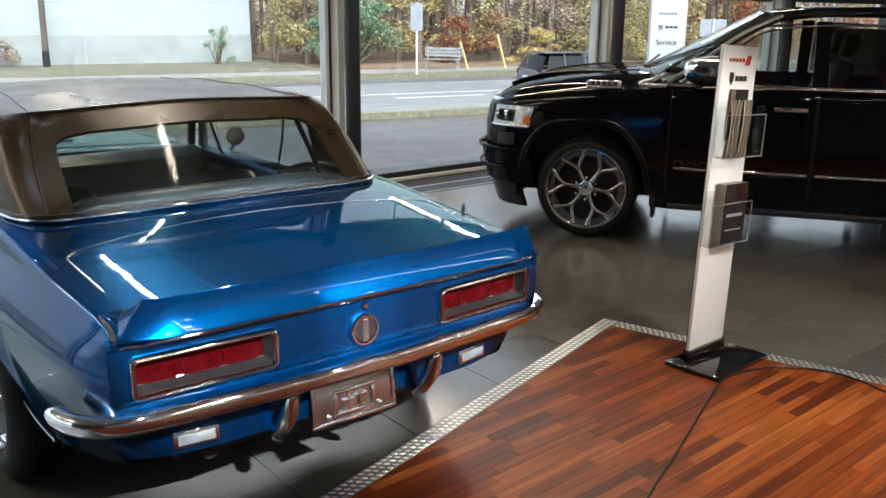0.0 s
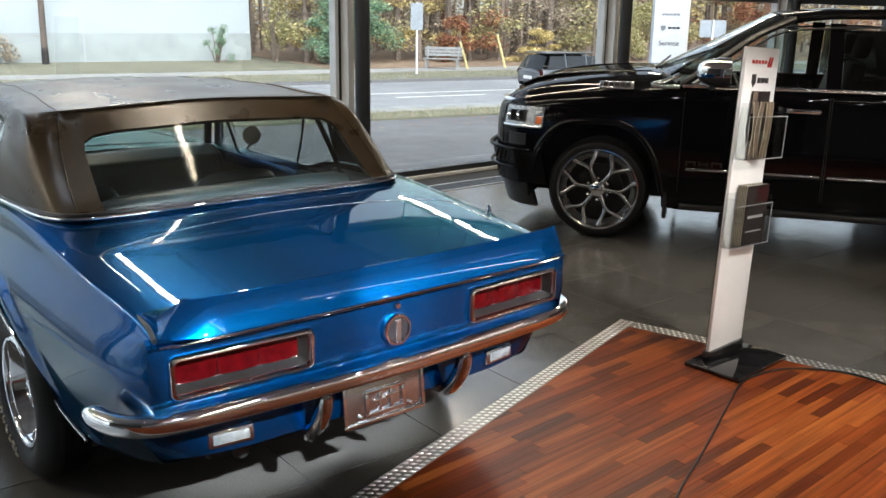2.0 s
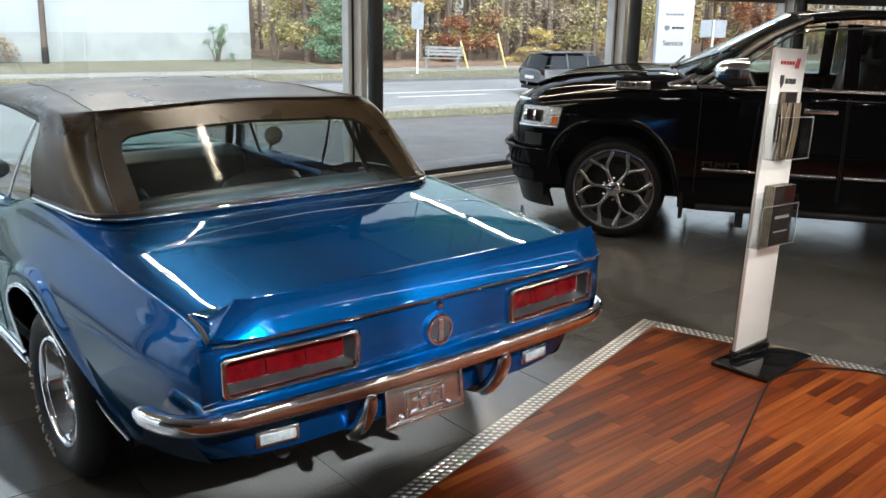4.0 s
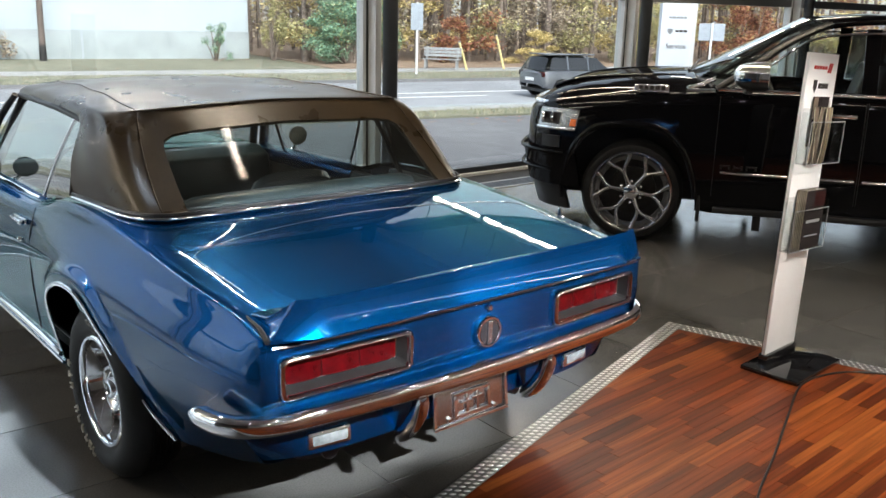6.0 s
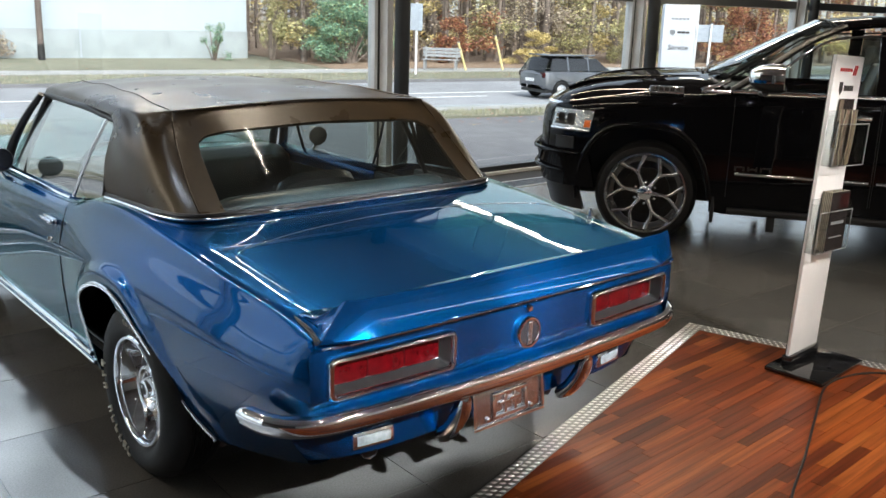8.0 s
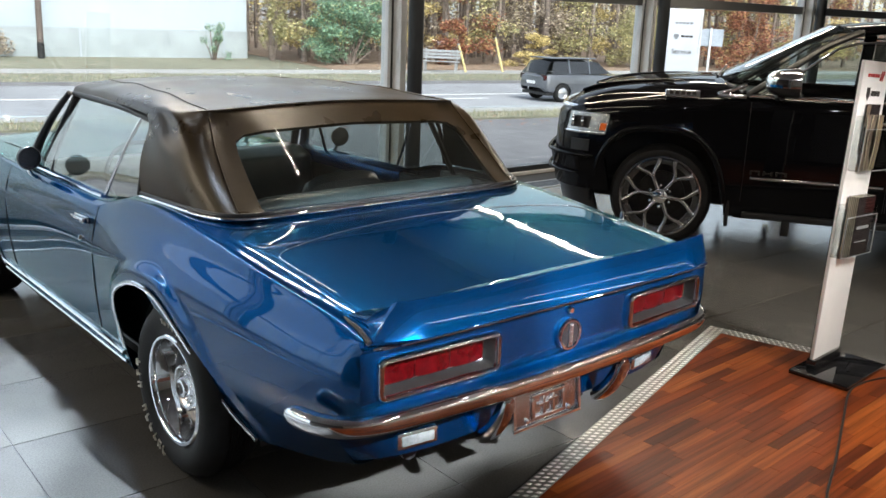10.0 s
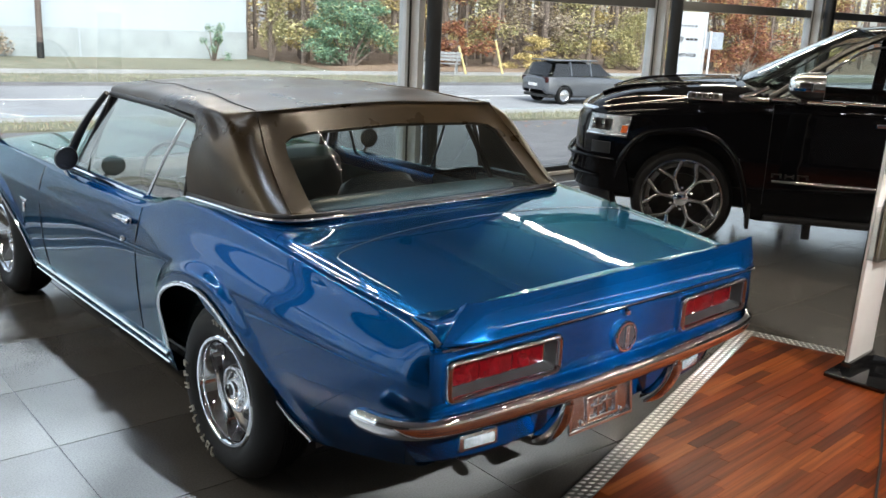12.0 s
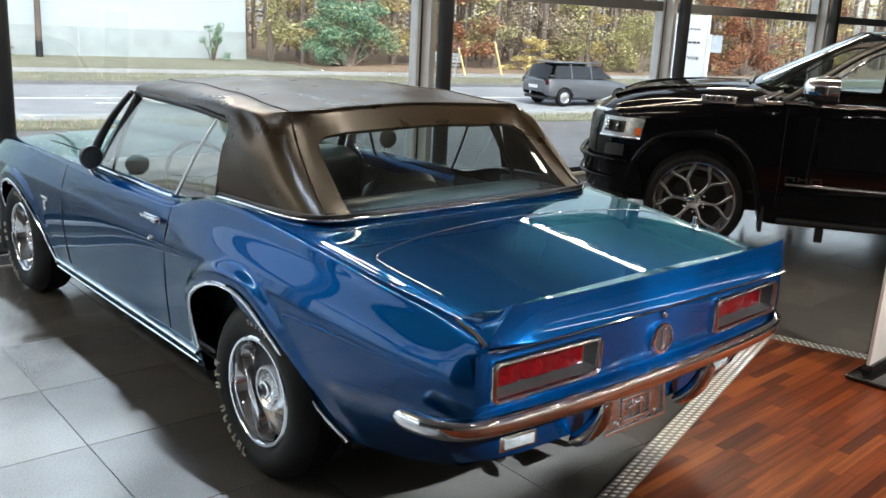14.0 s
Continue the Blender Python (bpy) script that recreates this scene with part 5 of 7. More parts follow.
    prof = [(0.020, 0.036), (-0.004, 0.046), (-0.022, 0.044), (-0.032, 0.034), (-0.034, 0.014), (-0.030, -0.008), (-0.022, -0.024), (-0.006, -0.034), (0.016, -0.034), (0.024, -0.022), (0.024, 0.02)]
    bm = bmesh.new()
    rows = []
    for i, p in enumerate(path):
        a, b = path[max(i - 1, 0)], path[min(i + 1, len(path) - 1)]
        d = (b - a).normalized()
        nrm = Vector((-d.y, d.x, 0))
        e = min(1.0, min(i, len(path) - 1 - i) / 5)
        k = 0.52 + 0.48 * math.sin(e * math.pi / 2)
        rows.append([p + nrm * (u * (0.55 + 0.45 * k)) + Vector((0, 0, 0.567 + 0.84 * w * k)) for u, w in prof])
    V = grid(bm, rows, close_u=True)
    bm.faces.new(V[0])
    bm.faces.new(V[-1][::-1])
    bump_ob = part("rear_bumper", bm, CHROME, car, "slim polished chrome rear bumper", 50)
    for x in (-0.63, -0.30, 0.30, 0.63):
        part("bolt", lathe([(0.0, 0.012), (-0.006, 0.011), (-0.009, 0.006), (-0.010, 0.0005)], 14, "y"), CHROME, bump_ob, "", 40).matrix_basis = Matrix.Translation((x, -1.138 + 0.05 * abs(x), 0.578))
    # valance below the bumper
    bm = bmesh.new()
    rows = []
    ends = {z: side_x(-0.934, z) + 0.001 for z in (0.548, 0.520, 0.450, 0.410)}
    for u in [-1, -0.992, -0.98, -0.96, -0.93] + list(np.linspace(-0.9, 0.9, 31)) + [0.93, 0.96, 0.98, 0.992, 1]:
        a = abs(u)
        back = -0.988 + 0.054 * max(0, (a - 0.55) / 0.45) ** 2.6
        zl = 0.372 + 0.018 * a ** 4
        rows.append([(u * ends[0.548], back - 0.060, 0.556), (u * ends[0.548], back - 0.004, 0.548), (u * ends[0.520], back, 0.520), (u * ends[0.450], back + 0.001, 0.450), (u * ends[0.410], back + 0.004, 0.410), (u * (ends[0.410] - 0.006), back + 0.008, zl + 0.006), (u * (ends[0.410] - 0.012), back + 0.020, zl), (u * (ends[0.410] - 0.02), back + 0.12, zl + 0.004)])
    grid(bm, rows)
    part("valance", bm, BLUE, car, "blue lower rear valance", 40)
    # reversing lamps, guards, plate
    for sgn in (-1, 1):
        rl = part("reversing_lamp", box(-0.074, 0.074, -0.016, 0.02, -0.028, 0.028, 0.008), CHROME, car, "chrome reversing lamp with clear lens", 40)
        rl.matrix_basis = pose(sgn * 0.563, -0.978, 0.436, -4, 0, sgn * 7)
        part("lens", box(-0.060, 0.060, -0.021, -0.012, -0.017, 0.017, 0.004), CLEARLENS, rl, "clear ribbed lens", 40)
        bm = bmesh.new()
        pts = curve_pts([(0, -1.108, 0.538), (0, -1.090, 0.475), (0, -1.045, 0.405), (0, -0.985, 0.352)], 12)
        add_tube(bm, pts, [0.026, 0.030, 0.032, 0.032, 0.032, 0.032, 0.031, 0.030, 0.029, 0.027, 0.024, 0.016], 10, up=(1, 0, 0), flat=0.8)
        g = part("bumper_guard", bm, CHROME, car, "curved chrome bumper guard", 50)
        g.matrix_basis = Matrix.Translation((sgn * 0.292 - 0.004, 0, 0))
    plate = part("plate_holder", box(-0.168, 0.168, -0.004, 0.004, -0.078, 0.078, 0.003), PINKCHROME, car, "blank polished display plate", 40)
    plate.matrix_basis = pose(0.004, -1.006, 0.422, -6)
    bm = bmesh.new()
    add_box(bm, -0.172, 0.172, -0.011, -0.004, 0.068, 0.082, 0.003)
    add_box(bm, -0.172, 0.172, -0.011, -0.004, -0.082, -0.068, 0.003)
    add_box(bm, -0.172, -0.158, -0.011, -0.004, -0.07, 0.07, 0.003)
    add_box(bm, 0.158, 0.172, -0.011, -0.004, -0.07, 0.07, 0.003)
    part("plate_frame", bm, CHROME, plate, "raised plate frame", 40)
    for x0, x1, z0, z1 in ((-0.085, -0.070, -0.05, 0.03), (0.070, 0.085, -0.05, 0.03), (-0.085, 0.085, 0.022, 0.036), (-0.085, 0.085, -0.056, -0.042), (-0.030, -0.018, -0.045, 0.025), (0.018, 0.030, -0.045, 0.025), (-0.05, -0.0, -0.012, 0.0), (0.0, 0.05, -0.004, 0.008)):
        part("plate_bracket", box(x0, x1, -0.014, -0.004, z0, z1, 0.003), CHROME, plate, "raised chrome bracket on the plate", 40)
    for x in (-0.105, 0.105):
        part("plate_bolt", lathe([(-0.004, 0.010), (-0.012, 0.009), (-0.014, 0.0005)], 12, "y"), CHROME, plate, "", 40).matrix_basis = Matrix.Translation((x, 0, -0.052))

    # wheels
    wheel_of(car, -0.826, -0.010, 0.336, 0.172, 0.206, -1, 0.085)
    wheel_of(car, 0.826, -0.010, 0.336, 0.172, 0.206, 1, 0.085)
    wheel_of(car, -0.826, 2.71, 0.330, 0.172, 0.200, -1, 0.085)
    wheel_of(car, 0.826, 2.71, 0.330, 0.172, 0.200, 1, 0.085)

    # antenna stub on the right wing, front details
    part("aerial", lathe([(0.0, 0.022), (0.010, 0.020), (0.014, 0.010), (0.045, 0.008), (0.05, 0.0005)], 16, "z"), CHROME, car, "short chrome aerial stub", 40).matrix_basis = Matrix.Translation((0.80, -0.655, 0.89))
    for sgn in (-1, 1):
        bmb = bmesh.new()
        add_box(bmb, -0.006, 0.006, -0.055, 0.055, 0.012, 0.03, 0.004)
        add_box(bmb, -0.006, 0.006, -0.018, 0.018, -0.05, 0.006, 0.004)
        part("wing_badge", bmb, CHROME, body, "small chrome wing badge", 40).matrix_basis = Matrix.Translation((sgn * side_x(2.30, 0.62), 2.30, 0.62))
    fb = [(-0.90, 3.35), (-0.86, 3.50), (-0.70, 3.63), (-0.35, 3.68), (0, 3.69)]
    path = curve_pts([(x, y, 0.50) for x, y in fb] + [(-x, y, 0.50) for x, y in fb[::-1][1:]], 50)
    part("front_bumper", tube(path, 0.05, 10, flat=0.9), CHROME, car, "chrome front bumper", 50)
    part("grille", box(-0.68, 0.68, 3.50, 3.585, 0.55, 0.76, 0.01), SATINBLACK, car, "black front grille")
    return car


def BODYZ(y):
    return float(smooth_step(BODY, y)[1])


def curve2(pts, n):
    return [(p.x, p.y) for p in curve_pts([(a, b, 0) for a, b in pts], n)]


coupe = blue_convertible()


# soft top -------------------------------------------------------------------
TOP_RINGS = [  # base, rear bow, header for the left half
    ((-0.805, 0.50, 0.968), (-0.738, 0.50, 1.280), (-0.672, 1.60, 1.276)),
    ((-0.802, 0.25, 0.977), (-0.728, 0.38, 1.302), (-0.650, 1.62, 1.300)),
    ((-0.782, 0.02, 0.979), (-0.696, 0.29, 1.312), (-0.585, 1.635, 1.314)),
    ((-0.705, -0.105, 0.978), (-0.632, 0.260, 1.316), (-0.49, 1.645, 1.322)),
    ((-0.54, -0.138, 0.980), (-0.475, 0.262, 1.321), (-0.365, 1.655, 1.328)),
    ((-0.26, -0.152, 0.983), (-0.22, 0.282, 1.329), (-0.18, 1.665, 1.333)),
    ((0.0, -0.156, 0.984), (0.0, 0.290, 1.333), (0.0, 1.67, 1.335)),
]


def soft_top(car):
    def full(k):
        L = [r[k] for r in TOP_RINGS]
        return curve_pts(L + [(-x, y, z) for x, y, z in L[::-1][1:]], 81)
    base, bow, head = full(0), full(1), full(2)
    bm = bmesh.new()
    rows = []

    def profile(j, u):
        """Point of column j: u 0 at the base, 1 at the bow, 2 at the header. Sides turn over in a round, the middle in a fold."""
        b, w, h = base[j], bow[j], head[j]
        side = min(1.0, max(0.0, (abs(j - 40) - 17) / 9))
        side = side * side * (3 - 2 * side)
        if u <= 1:
            p = b.lerp(w, u) + Vector((b.x + w.x, b.y + w.y - 1.2, 0)).normalized() * (0.016 + 0.010 * side) * math.sin(math.pi * u)
            k = max(0.0, min(1.0, (abs(p.x) - 0.40) / 0.22))
            p.y += 0.044 * k * k * (3 - 2 * k) * (4 * u * (1 - u)) ** 0.5 * (1 - side)
        else:
            t = u - 1
            p = w.lerp(h, t)
            e = max(0.0, 1 - (abs(p.x) / 0.76) ** 7)
            p = p + Vector((0, 0, 0.027 * math.sin(math.pi * t) * e + 0.004 * math.cos(6 * math.pi * t) * e))
        lo, hi = 0.72, 1.12
        if side > 0 and lo < u < hi:
            k = (u - lo) / (hi - lo)
            A, B = b.lerp(w, lo) + Vector((b.x + w.x, b.y + w.y - 1.2, 0)).normalized() * 0.026 * math.sin(math.pi * lo), w.lerp(h, hi - 1)
            r = A * (1 - k) ** 2 + w * 2 * k * (1 - k) + B * k * k
            p = p.lerp(r, side)
        if side > 0:
            c = abs(j - 40)
            dent = 0.010 * math.exp(-((c - 27) / 4) ** 2 - ((u - 0.95) / 0.16) ** 2) - 0.016 * math.exp(-((c - 24) / 3.5) ** 2 - ((u - 0.52) / 0.30) ** 2) - 0.010 * math.exp(-((c - 33) / 3) ** 2 - ((u - 0.88) / 0.13) ** 2)
            p = p + Vector((-1 if p.x < 0 else 1, -0.6, 0.3)).normalized() * side * dent
            p = p + Vector((-1 if p.x < 0 else 1, -0.6, 0.3)).normalized() * side * 0.0030 * math.sin(0.75 * j + 5.5 * u) * math.sin(math.pi * min(1.0, u * 0.75))
        return p
    for u in [i / 14 for i in range(15)] + [1 + t / 24 for t in (0.6, 1.3, 2, 3, 4, 5)] + [1 + i / 24 for i in range(6, 25)]:
        rows.append([profile(j, u) for j in range(81)])
    grid(bm, rows)
    win = [(-0.594, 0.988), (0.594, 0.988), (0.574, 1.17), (0.560, 1.212), (0.52, 1.233), (0.43, 1.246), (0.0, 1.257), (-0.43, 1.246), (-0.52, 1.233), (-0.560, 1.212), (-0.574, 1.17)]
    pane = lift_off(bm, cut_out(bm, win, (0, 2), lambda c: c.y < 0.40 and c.z < 1.30 and c.z > 0.970))
    lining = bm.copy()
    bmesh.ops.recalc_face_normals(lining, faces=lining.faces[:])
    lining.normal_update()
    for v in lining.verts:
        v.co -= v.normal * 0.016 * (1 if v.normal.dot(v.co - Vector((0, 0.9, 0.9))) > 0 else -1)
    thicken(bm, 0.012)
    top = part("soft_top", bm, VINYL, car, "dark brown-black vinyl soft top", 50)
    part("headliner", lining, CARPET, top, "black cloth lining", 50)
    p = part("rear_window", pane, REARGLASS, top, "slightly hazy flexible rear window", 60)
    p.visible_shadow = False
    part("rear_seam", tube([q + Vector((0, -0.003, 0.003)) for q in rows[14][17:64]], [0.004 * min(1, k / 6, (46 - k) / 6) + 0.0004 for k in range(47)], 8), VINYL, top, "piped seam", 60)
    part("belt_moulding", tube([q + Vector((0, -0.004, -0.004)) for q in base], 0.011, 8, flat=0.8), CHROME, top, "chrome moulding round the top's base", 60)
    part("belt_seal", tube([q + Vector((0, 0, 0.010)) for q in base], 0.008, 6), RUBBERSEAL, top)
    for k in (21, 59):
        side = [rows[i][k] + Vector((0, -0.002, 0.002)) for i in range(15)]
        part("panel_seam", tube(side, 0.0030, 6), VINYL, top, "stitched seam beside the rear window", 60)
        roof = [rows[i][k] + Vector((0, 0, 0.001)) for i in range(14, len(rows))]
        part("roof_seam", tube(roof, 0.0034, 6), VINYL, top, "welted roof seam", 60)
    for sgn in (-1, 1):
        edge = [(sgn * -x, y, z) for x, y, z in ((-0.712, 0.53, 1.248), (-0.712, 0.85, 1.272), (-0.70, 1.2, 1.276), (-0.668, 1.60, 1.268))]
        part("side_rail", tube(curve_pts(edge, 24), 0.013, 8), RUBBERSEAL, top, "black rubber rail over the side glass", 60)
        front = [(sgn * 0.808, 0.505, 0.968), (sgn * 0.79, 0.51, 1.06), (sgn * 0.765, 0.515, 1.16), (sgn * 0.715, 0.53, 1.248)]
        part("edge_seal", tube(curve_pts(front, 16), 0.011, 8), RUBBERSEAL, top, "", 60)
    return top


soft_top(coupe)


def cabin_parts(car):
    # windscreen with pillars and header
    scr = []
    for i in range(9):
        t = i / 8
        row = []
        for j in range(21):
            u = -1 + 2 * j / 20
            b = Vector((0.735 * u, 1.86 + 0.14 * (1 - u * u), 0.905))
            h = Vector((0.64 * u, 1.605 + 0.06 * (1 - u * u), 1.275 + 0.04 * (1 - u * u)))
            row.append(b.lerp(h, t))
        scr.append(row)
    bm = bmesh.new()
    grid(bm, scr)
    w = part("windscreen", bm, SCREENGLASS, car, "clear curved windscreen", 60)
    w.visible_shadow = False
    frame = [scr[i][0] for i in range(9)] + scr[8][1:-1] + [scr[i][20] for i in range(8, -1, -1)]
    part("screen_frame", tube(frame, 0.024, 8), RUBBERSEAL, car, "black windscreen frame", 60)
    for sgn in (-1, 1):
        part("screen_pillar", tube(curve_pts([(sgn * 0.815, 1.87, 0.885), (sgn * 0.785, 1.80, 1.02), (sgn * 0.740, 1.70, 1.16), (sgn * 0.690, 1.605, 1.272)], 14), [0.030 - 0.0009 * k for k in range(14)], 8, flat=0.7), SATINBLACK, car, "black windscreen pillar", 60)
        # door glass, quarter glass with its divider
        for name, ya, yb in (("door_glass", 0.90, 1.84), ("quarter_glass", 0.50, 0.88)):
            bm = bmesh.new()
            rows = []
            for i in range(7):
                t = i / 6
                row = []
                for j in range(9):
                    y = ya + (yb - ya) * j / 8
                    b = Vector((sgn * 0.802, y, 0.888 + 0.07 * max(0.0, (0.92 - y) / 0.42)))
                    yt = {"door_glass": 0.66 + (1.58 - 0.66) * j / 8, "quarter_glass": 0.53 + 0.12 * j / 8}[name]
                    h = Vector((sgn * (0.716 - 0.045 * max(0.0, yt - 0.6)), yt, 1.262))
                    q = b.lerp(h, t)
                    row.append(q + Vector((sgn * 0.012 * math.sin(math.pi * t), 0, 0)))
                rows.append(row)
            grid(bm, rows)
            g = part(name, bm, SIDEGLASS, car, "clear side glass", 60)
            g.visible_shadow = False
            if name == "door_glass":
                part("glass_divider", tube([r[0] for r in rows], 0.008, 6), CHROME, car, "bright divider between the side windows", 60)
                vent = [rows[0][6], rows[6][8]]
                part("vent_divider", tube(vent, 0.009, 6), RUBBERSEAL, car, "", 60)
                part("belt_trim", tube([r + Vector((sgn * 0.012, 0, 0.0)) for r in rows[0]], 0.009, 6), CHROME, car, "bright waist trim", 60)
        # door mirrors
        mir = part("door_mirror", lathe([(0.020, 0.0005), (0.020, 0.026), (0.010, 0.047), (-0.005, 0.056), (-0.022, 0.058), (-0.026, 0.054)], 32, "y"), SATINBLACK, car, "round black door mirror", 50)
        mir.matrix_basis = pose(sgn * 0.905, 1.62, 0.965, 0, 0, sgn * -8)
        part("mirror_glass", lathe([(-0.0245, 0.0005), (-0.0245, 0.0545)], 32, "y"), SATINBLACK if sgn > 0 else GLOSSBLACK, mir, "dark mirror glass")
        part("mirror_foot", tube(curve_pts([(0, 0.005, -0.05), (-sgn * 0.02, 0.01, -0.085), (-sgn * 0.05, 0.015, -0.10)], 6), 0.012, 8), CHROME, mir, "", 50)
    # cabin tub and trim
    bm = bmesh.new()
    add_box(bm, -0.76, 0.76, -0.05, 1.9, 0.255, 0.30)
    part("cabin_floor", bm, CARPET, car, "dark carpet")
    for sgn in (-1, 1):
        dp = part("door_panel", box(-0.022, 0.022, 0.45, 1.88, 0.30, 0.880, 0.012), INTERIOR, car, "dark teal door trim", 40)
        dp.matrix_basis = Matrix.Translation((sgn * 0.765, 0, 0))
        part("door_cap", prism([(sgn * 0.822, 0.893), (sgn * 0.800, 0.902), (sgn * 0.742, 0.884), (sgn * 0.733, 0.815), (sgn * 0.76, 0.812), (sgn * 0.80, 0.86)], "y", 0.80, 1.84, 0.006), BLUE, car, "blue painted door top", 40)
        part("side_panel", box(-0.02, 0.02, -0.02, 0.46, 0.30, 0.945, 0.01), INTERIOR, car, "dark side trim", 40).matrix_basis = Matrix.Translation((sgn * 0.755, 0, 0))
    # rear bench with a rolled top, parcel shelf
    part("rear_seat_back", prism([(0.02, 0.50), (0.14, 0.50), (0.10, 0.86), (0.05, 0.905), (-0.03, 0.90), (-0.05, 0.85)], "x", -0.72, 0.72, 0.018, 3), INTERIOR, car, "dark teal vinyl rear seat back", 50)
    part("rear_seat", prism([(0.12, 0.30), (0.66, 0.30), (0.68, 0.46), (0.60, 0.50), (0.14, 0.48)], "x", -0.70, 0.70, 0.02, 3), INTERIOR, car, "dark teal vinyl rear seat", 50)
    part("top_well_roll", tube([(x, 0.005 + 0.03 * (x / 0.55) ** 2, 0.972 - 0.012 * (x / 0.55) ** 2) for x in np.linspace(-0.56, 0.54, 21)], [0.034] + [0.048] * 19 + [0.034], 14), INTERIOR, car, "padded teal roll behind the rear seat", 60)
    part("shelf", box(-0.72, 0.72, -0.16, 0.02, 0.885, 0.905, 0.006), INTERIOR, car)
    for sx in (-0.42, 0.42):
        seat = part("front_seat", prism([(0.95, 0.34), (1.42, 0.34), (1.48, 0.50), (1.40, 0.53), (1.02, 0.47)], "x", sx - 0.25, sx + 0.25, 0.025, 3), INTERIOR, car, "dark teal vinyl bucket seat", 50)
        bm = bmesh.new()
        rows = []
        for i in range(15):
            u = -1 + 2 * i / 14
            k = (1 - abs(u) ** 4) ** 0.5
            w = 0.5 + 0.5 * k
            rows.append([(sx + 0.235 * u, 0.97 - 0.055 * w, 0.46), (sx + 0.235 * u, 0.87 - 0.055 * w, 0.72), (sx + 0.235 * u, 0.84 - 0.03 * w, 0.80 + 0.07 * k), (sx + 0.235 * u, 0.85, 0.82 + 0.085 * k), (sx + 0.235 * u, 0.88 + 0.03 * w, 0.80 + 0.075 * k), (sx + 0.235 * u, 0.93 + 0.04 * w, 0.70), (sx + 0.235 * u, 1.03 + 0.03 * w, 0.46)])
        V = grid(bm, rows)
        bm.faces.new(V[0])
        bm.faces.new(V[-1][::-1])
        part("seat_back", bm, INTERIOR, seat, "", 50)
    part("dashboard", prism([(1.62, 0.62), (1.95, 0.60), (1.98, 0.895), (1.78, 0.905), (1.66, 0.86)], "x", -0.74, 0.74, 0.02, 3), INTERIOR, car, "dark dashboard", 50)
    wheel_pts = [(-0.38 + 0.19 * math.cos(a), 1.50 + 0.19 * math.sin(a) * 0.42, 0.84 + 0.19 * math.sin(a) * 0.9) for a in np.linspace(0, 2 * math.pi, 37)[:-1]]
    sw = part("steering_wheel", tube(wheel_pts, 0.011, 8, True), SATINBLACK, car, "thin-rimmed steering wheel", 60)
    bm = bmesh.new()
    for a in (0.2, 2.94, 4.71):
        add_tube(bm, [(-0.38, 1.52, 0.83), (-0.38 + 0.18 * math.cos(a), 1.50 + 0.18 * math.sin(a) * 0.42, 0.84 + 0.18 * math.sin(a) * 0.9)], 0.008, 6)
    add_tube(bm, [(-0.38, 1.52, 0.83), (-0.38, 1.70, 0.76)], 0.022, 8)
    part("spokes", bm, CHROME, sw, "chrome spokes", 50)
    # folding frame of the top, inner mirror
    bm = bmesh.new()
    for sgn in (-1, 1):
        add_tube(bm, curve_pts([(sgn * 0.70, 0.30, 0.93), (sgn * 0.69, 0.42, 1.10), (sgn * 0.66, 0.50, 1.24)], 8), 0.013, 6)
        add_tube(bm, curve_pts([(sgn * 0.68, 0.50, 1.24), (sgn * 0.67, 1.0, 1.262), (sgn * 0.63, 1.58, 1.262)], 10), 0.013, 6)
    for y, z in ((0.45, 1.30), (0.95, 1.318)):
        add_tube(bm, curve_pts([(-0.66, y, z - 0.04), (-0.3, y, z + 0.005), (0, y, z + 0.012), (0.3, y, z + 0.005), (0.66, y, z - 0.04)], 14), 0.011, 6)
    part("top_frame", bm, SATINBLACK, car, "black folding frame under the top", 50)
    part("inner_mirror", box(-0.10, 0.10, -0.01, 0.012, -0.025, 0.025, 0.008), SATINBLACK, car, "", 40).matrix_basis = Matrix.Translation((0, 1.60, 1.20))


cabin_parts(coupe)

# ---------------------------------------------------------------- the black pickup
# local frame: origin on the floor under the front axle, x to its right, y forwards
PICK = [  # y, half width, sill z, shoulder z, middle z
    (-4.90, 0.93, 0.52, 1.200, 1.205),
    (-4.78, 0.975, 0.42, 1.210, 1.215),
    (-2.50, 0.985, 0.29, 1.222, 1.225),
    (-0.75, 0.985, 0.27, 1.208, 1.225),
    (-0.40, 0.985, 0.28, 1.192, 1.305),
    (0.00, 0.992, 0.33, 1.165, 1.290),
    (0.35, 0.985, 0.38, 1.125, 1.250),
    (0.58, 0.945, 0.42, 1.085, 1.200),
    (0.74, 0.860, 0.45, 1.045, 1.130),
    (0.84, 0.740, 0.47, 1.000, 1.060),
    (0.90, 0.600, 0.48, 0.960, 1.000),
]


def pick_section(y, n=34):
    w, zb, zs, zc = smooth_step(PICK, y)
    pts = [(w - 0.12, zb), (w - 0.03, zb + 0.01), (w - 0.008, zb + 0.08), (w + 0.004, 0.66), (w - 0.004, 0.86), (w - 0.016, zs - 0.10), (w - 0.04, zs - 0.028), (w - 0.085, zs), (w * 0.78, zs + (zc - zs) * 0.55), (w * 0.4, zs + (zc - zs) * 0.92), (0, zc)]
    return [(p.x, p.y) for p in curve_pts([(a, b, 0) for a, b in pts], n)]


def pick_x(y, z):
    s = pick_section(y, 60)
    best = 0
    for (xa, za), (xb, zb) in zip(s, s[1:]):
        if za <= z <= zb and zb > za:
            best = max(best, xa + (xb - xa) * (z - za) / (zb - za))
    return best or max(p[0] for p in s)


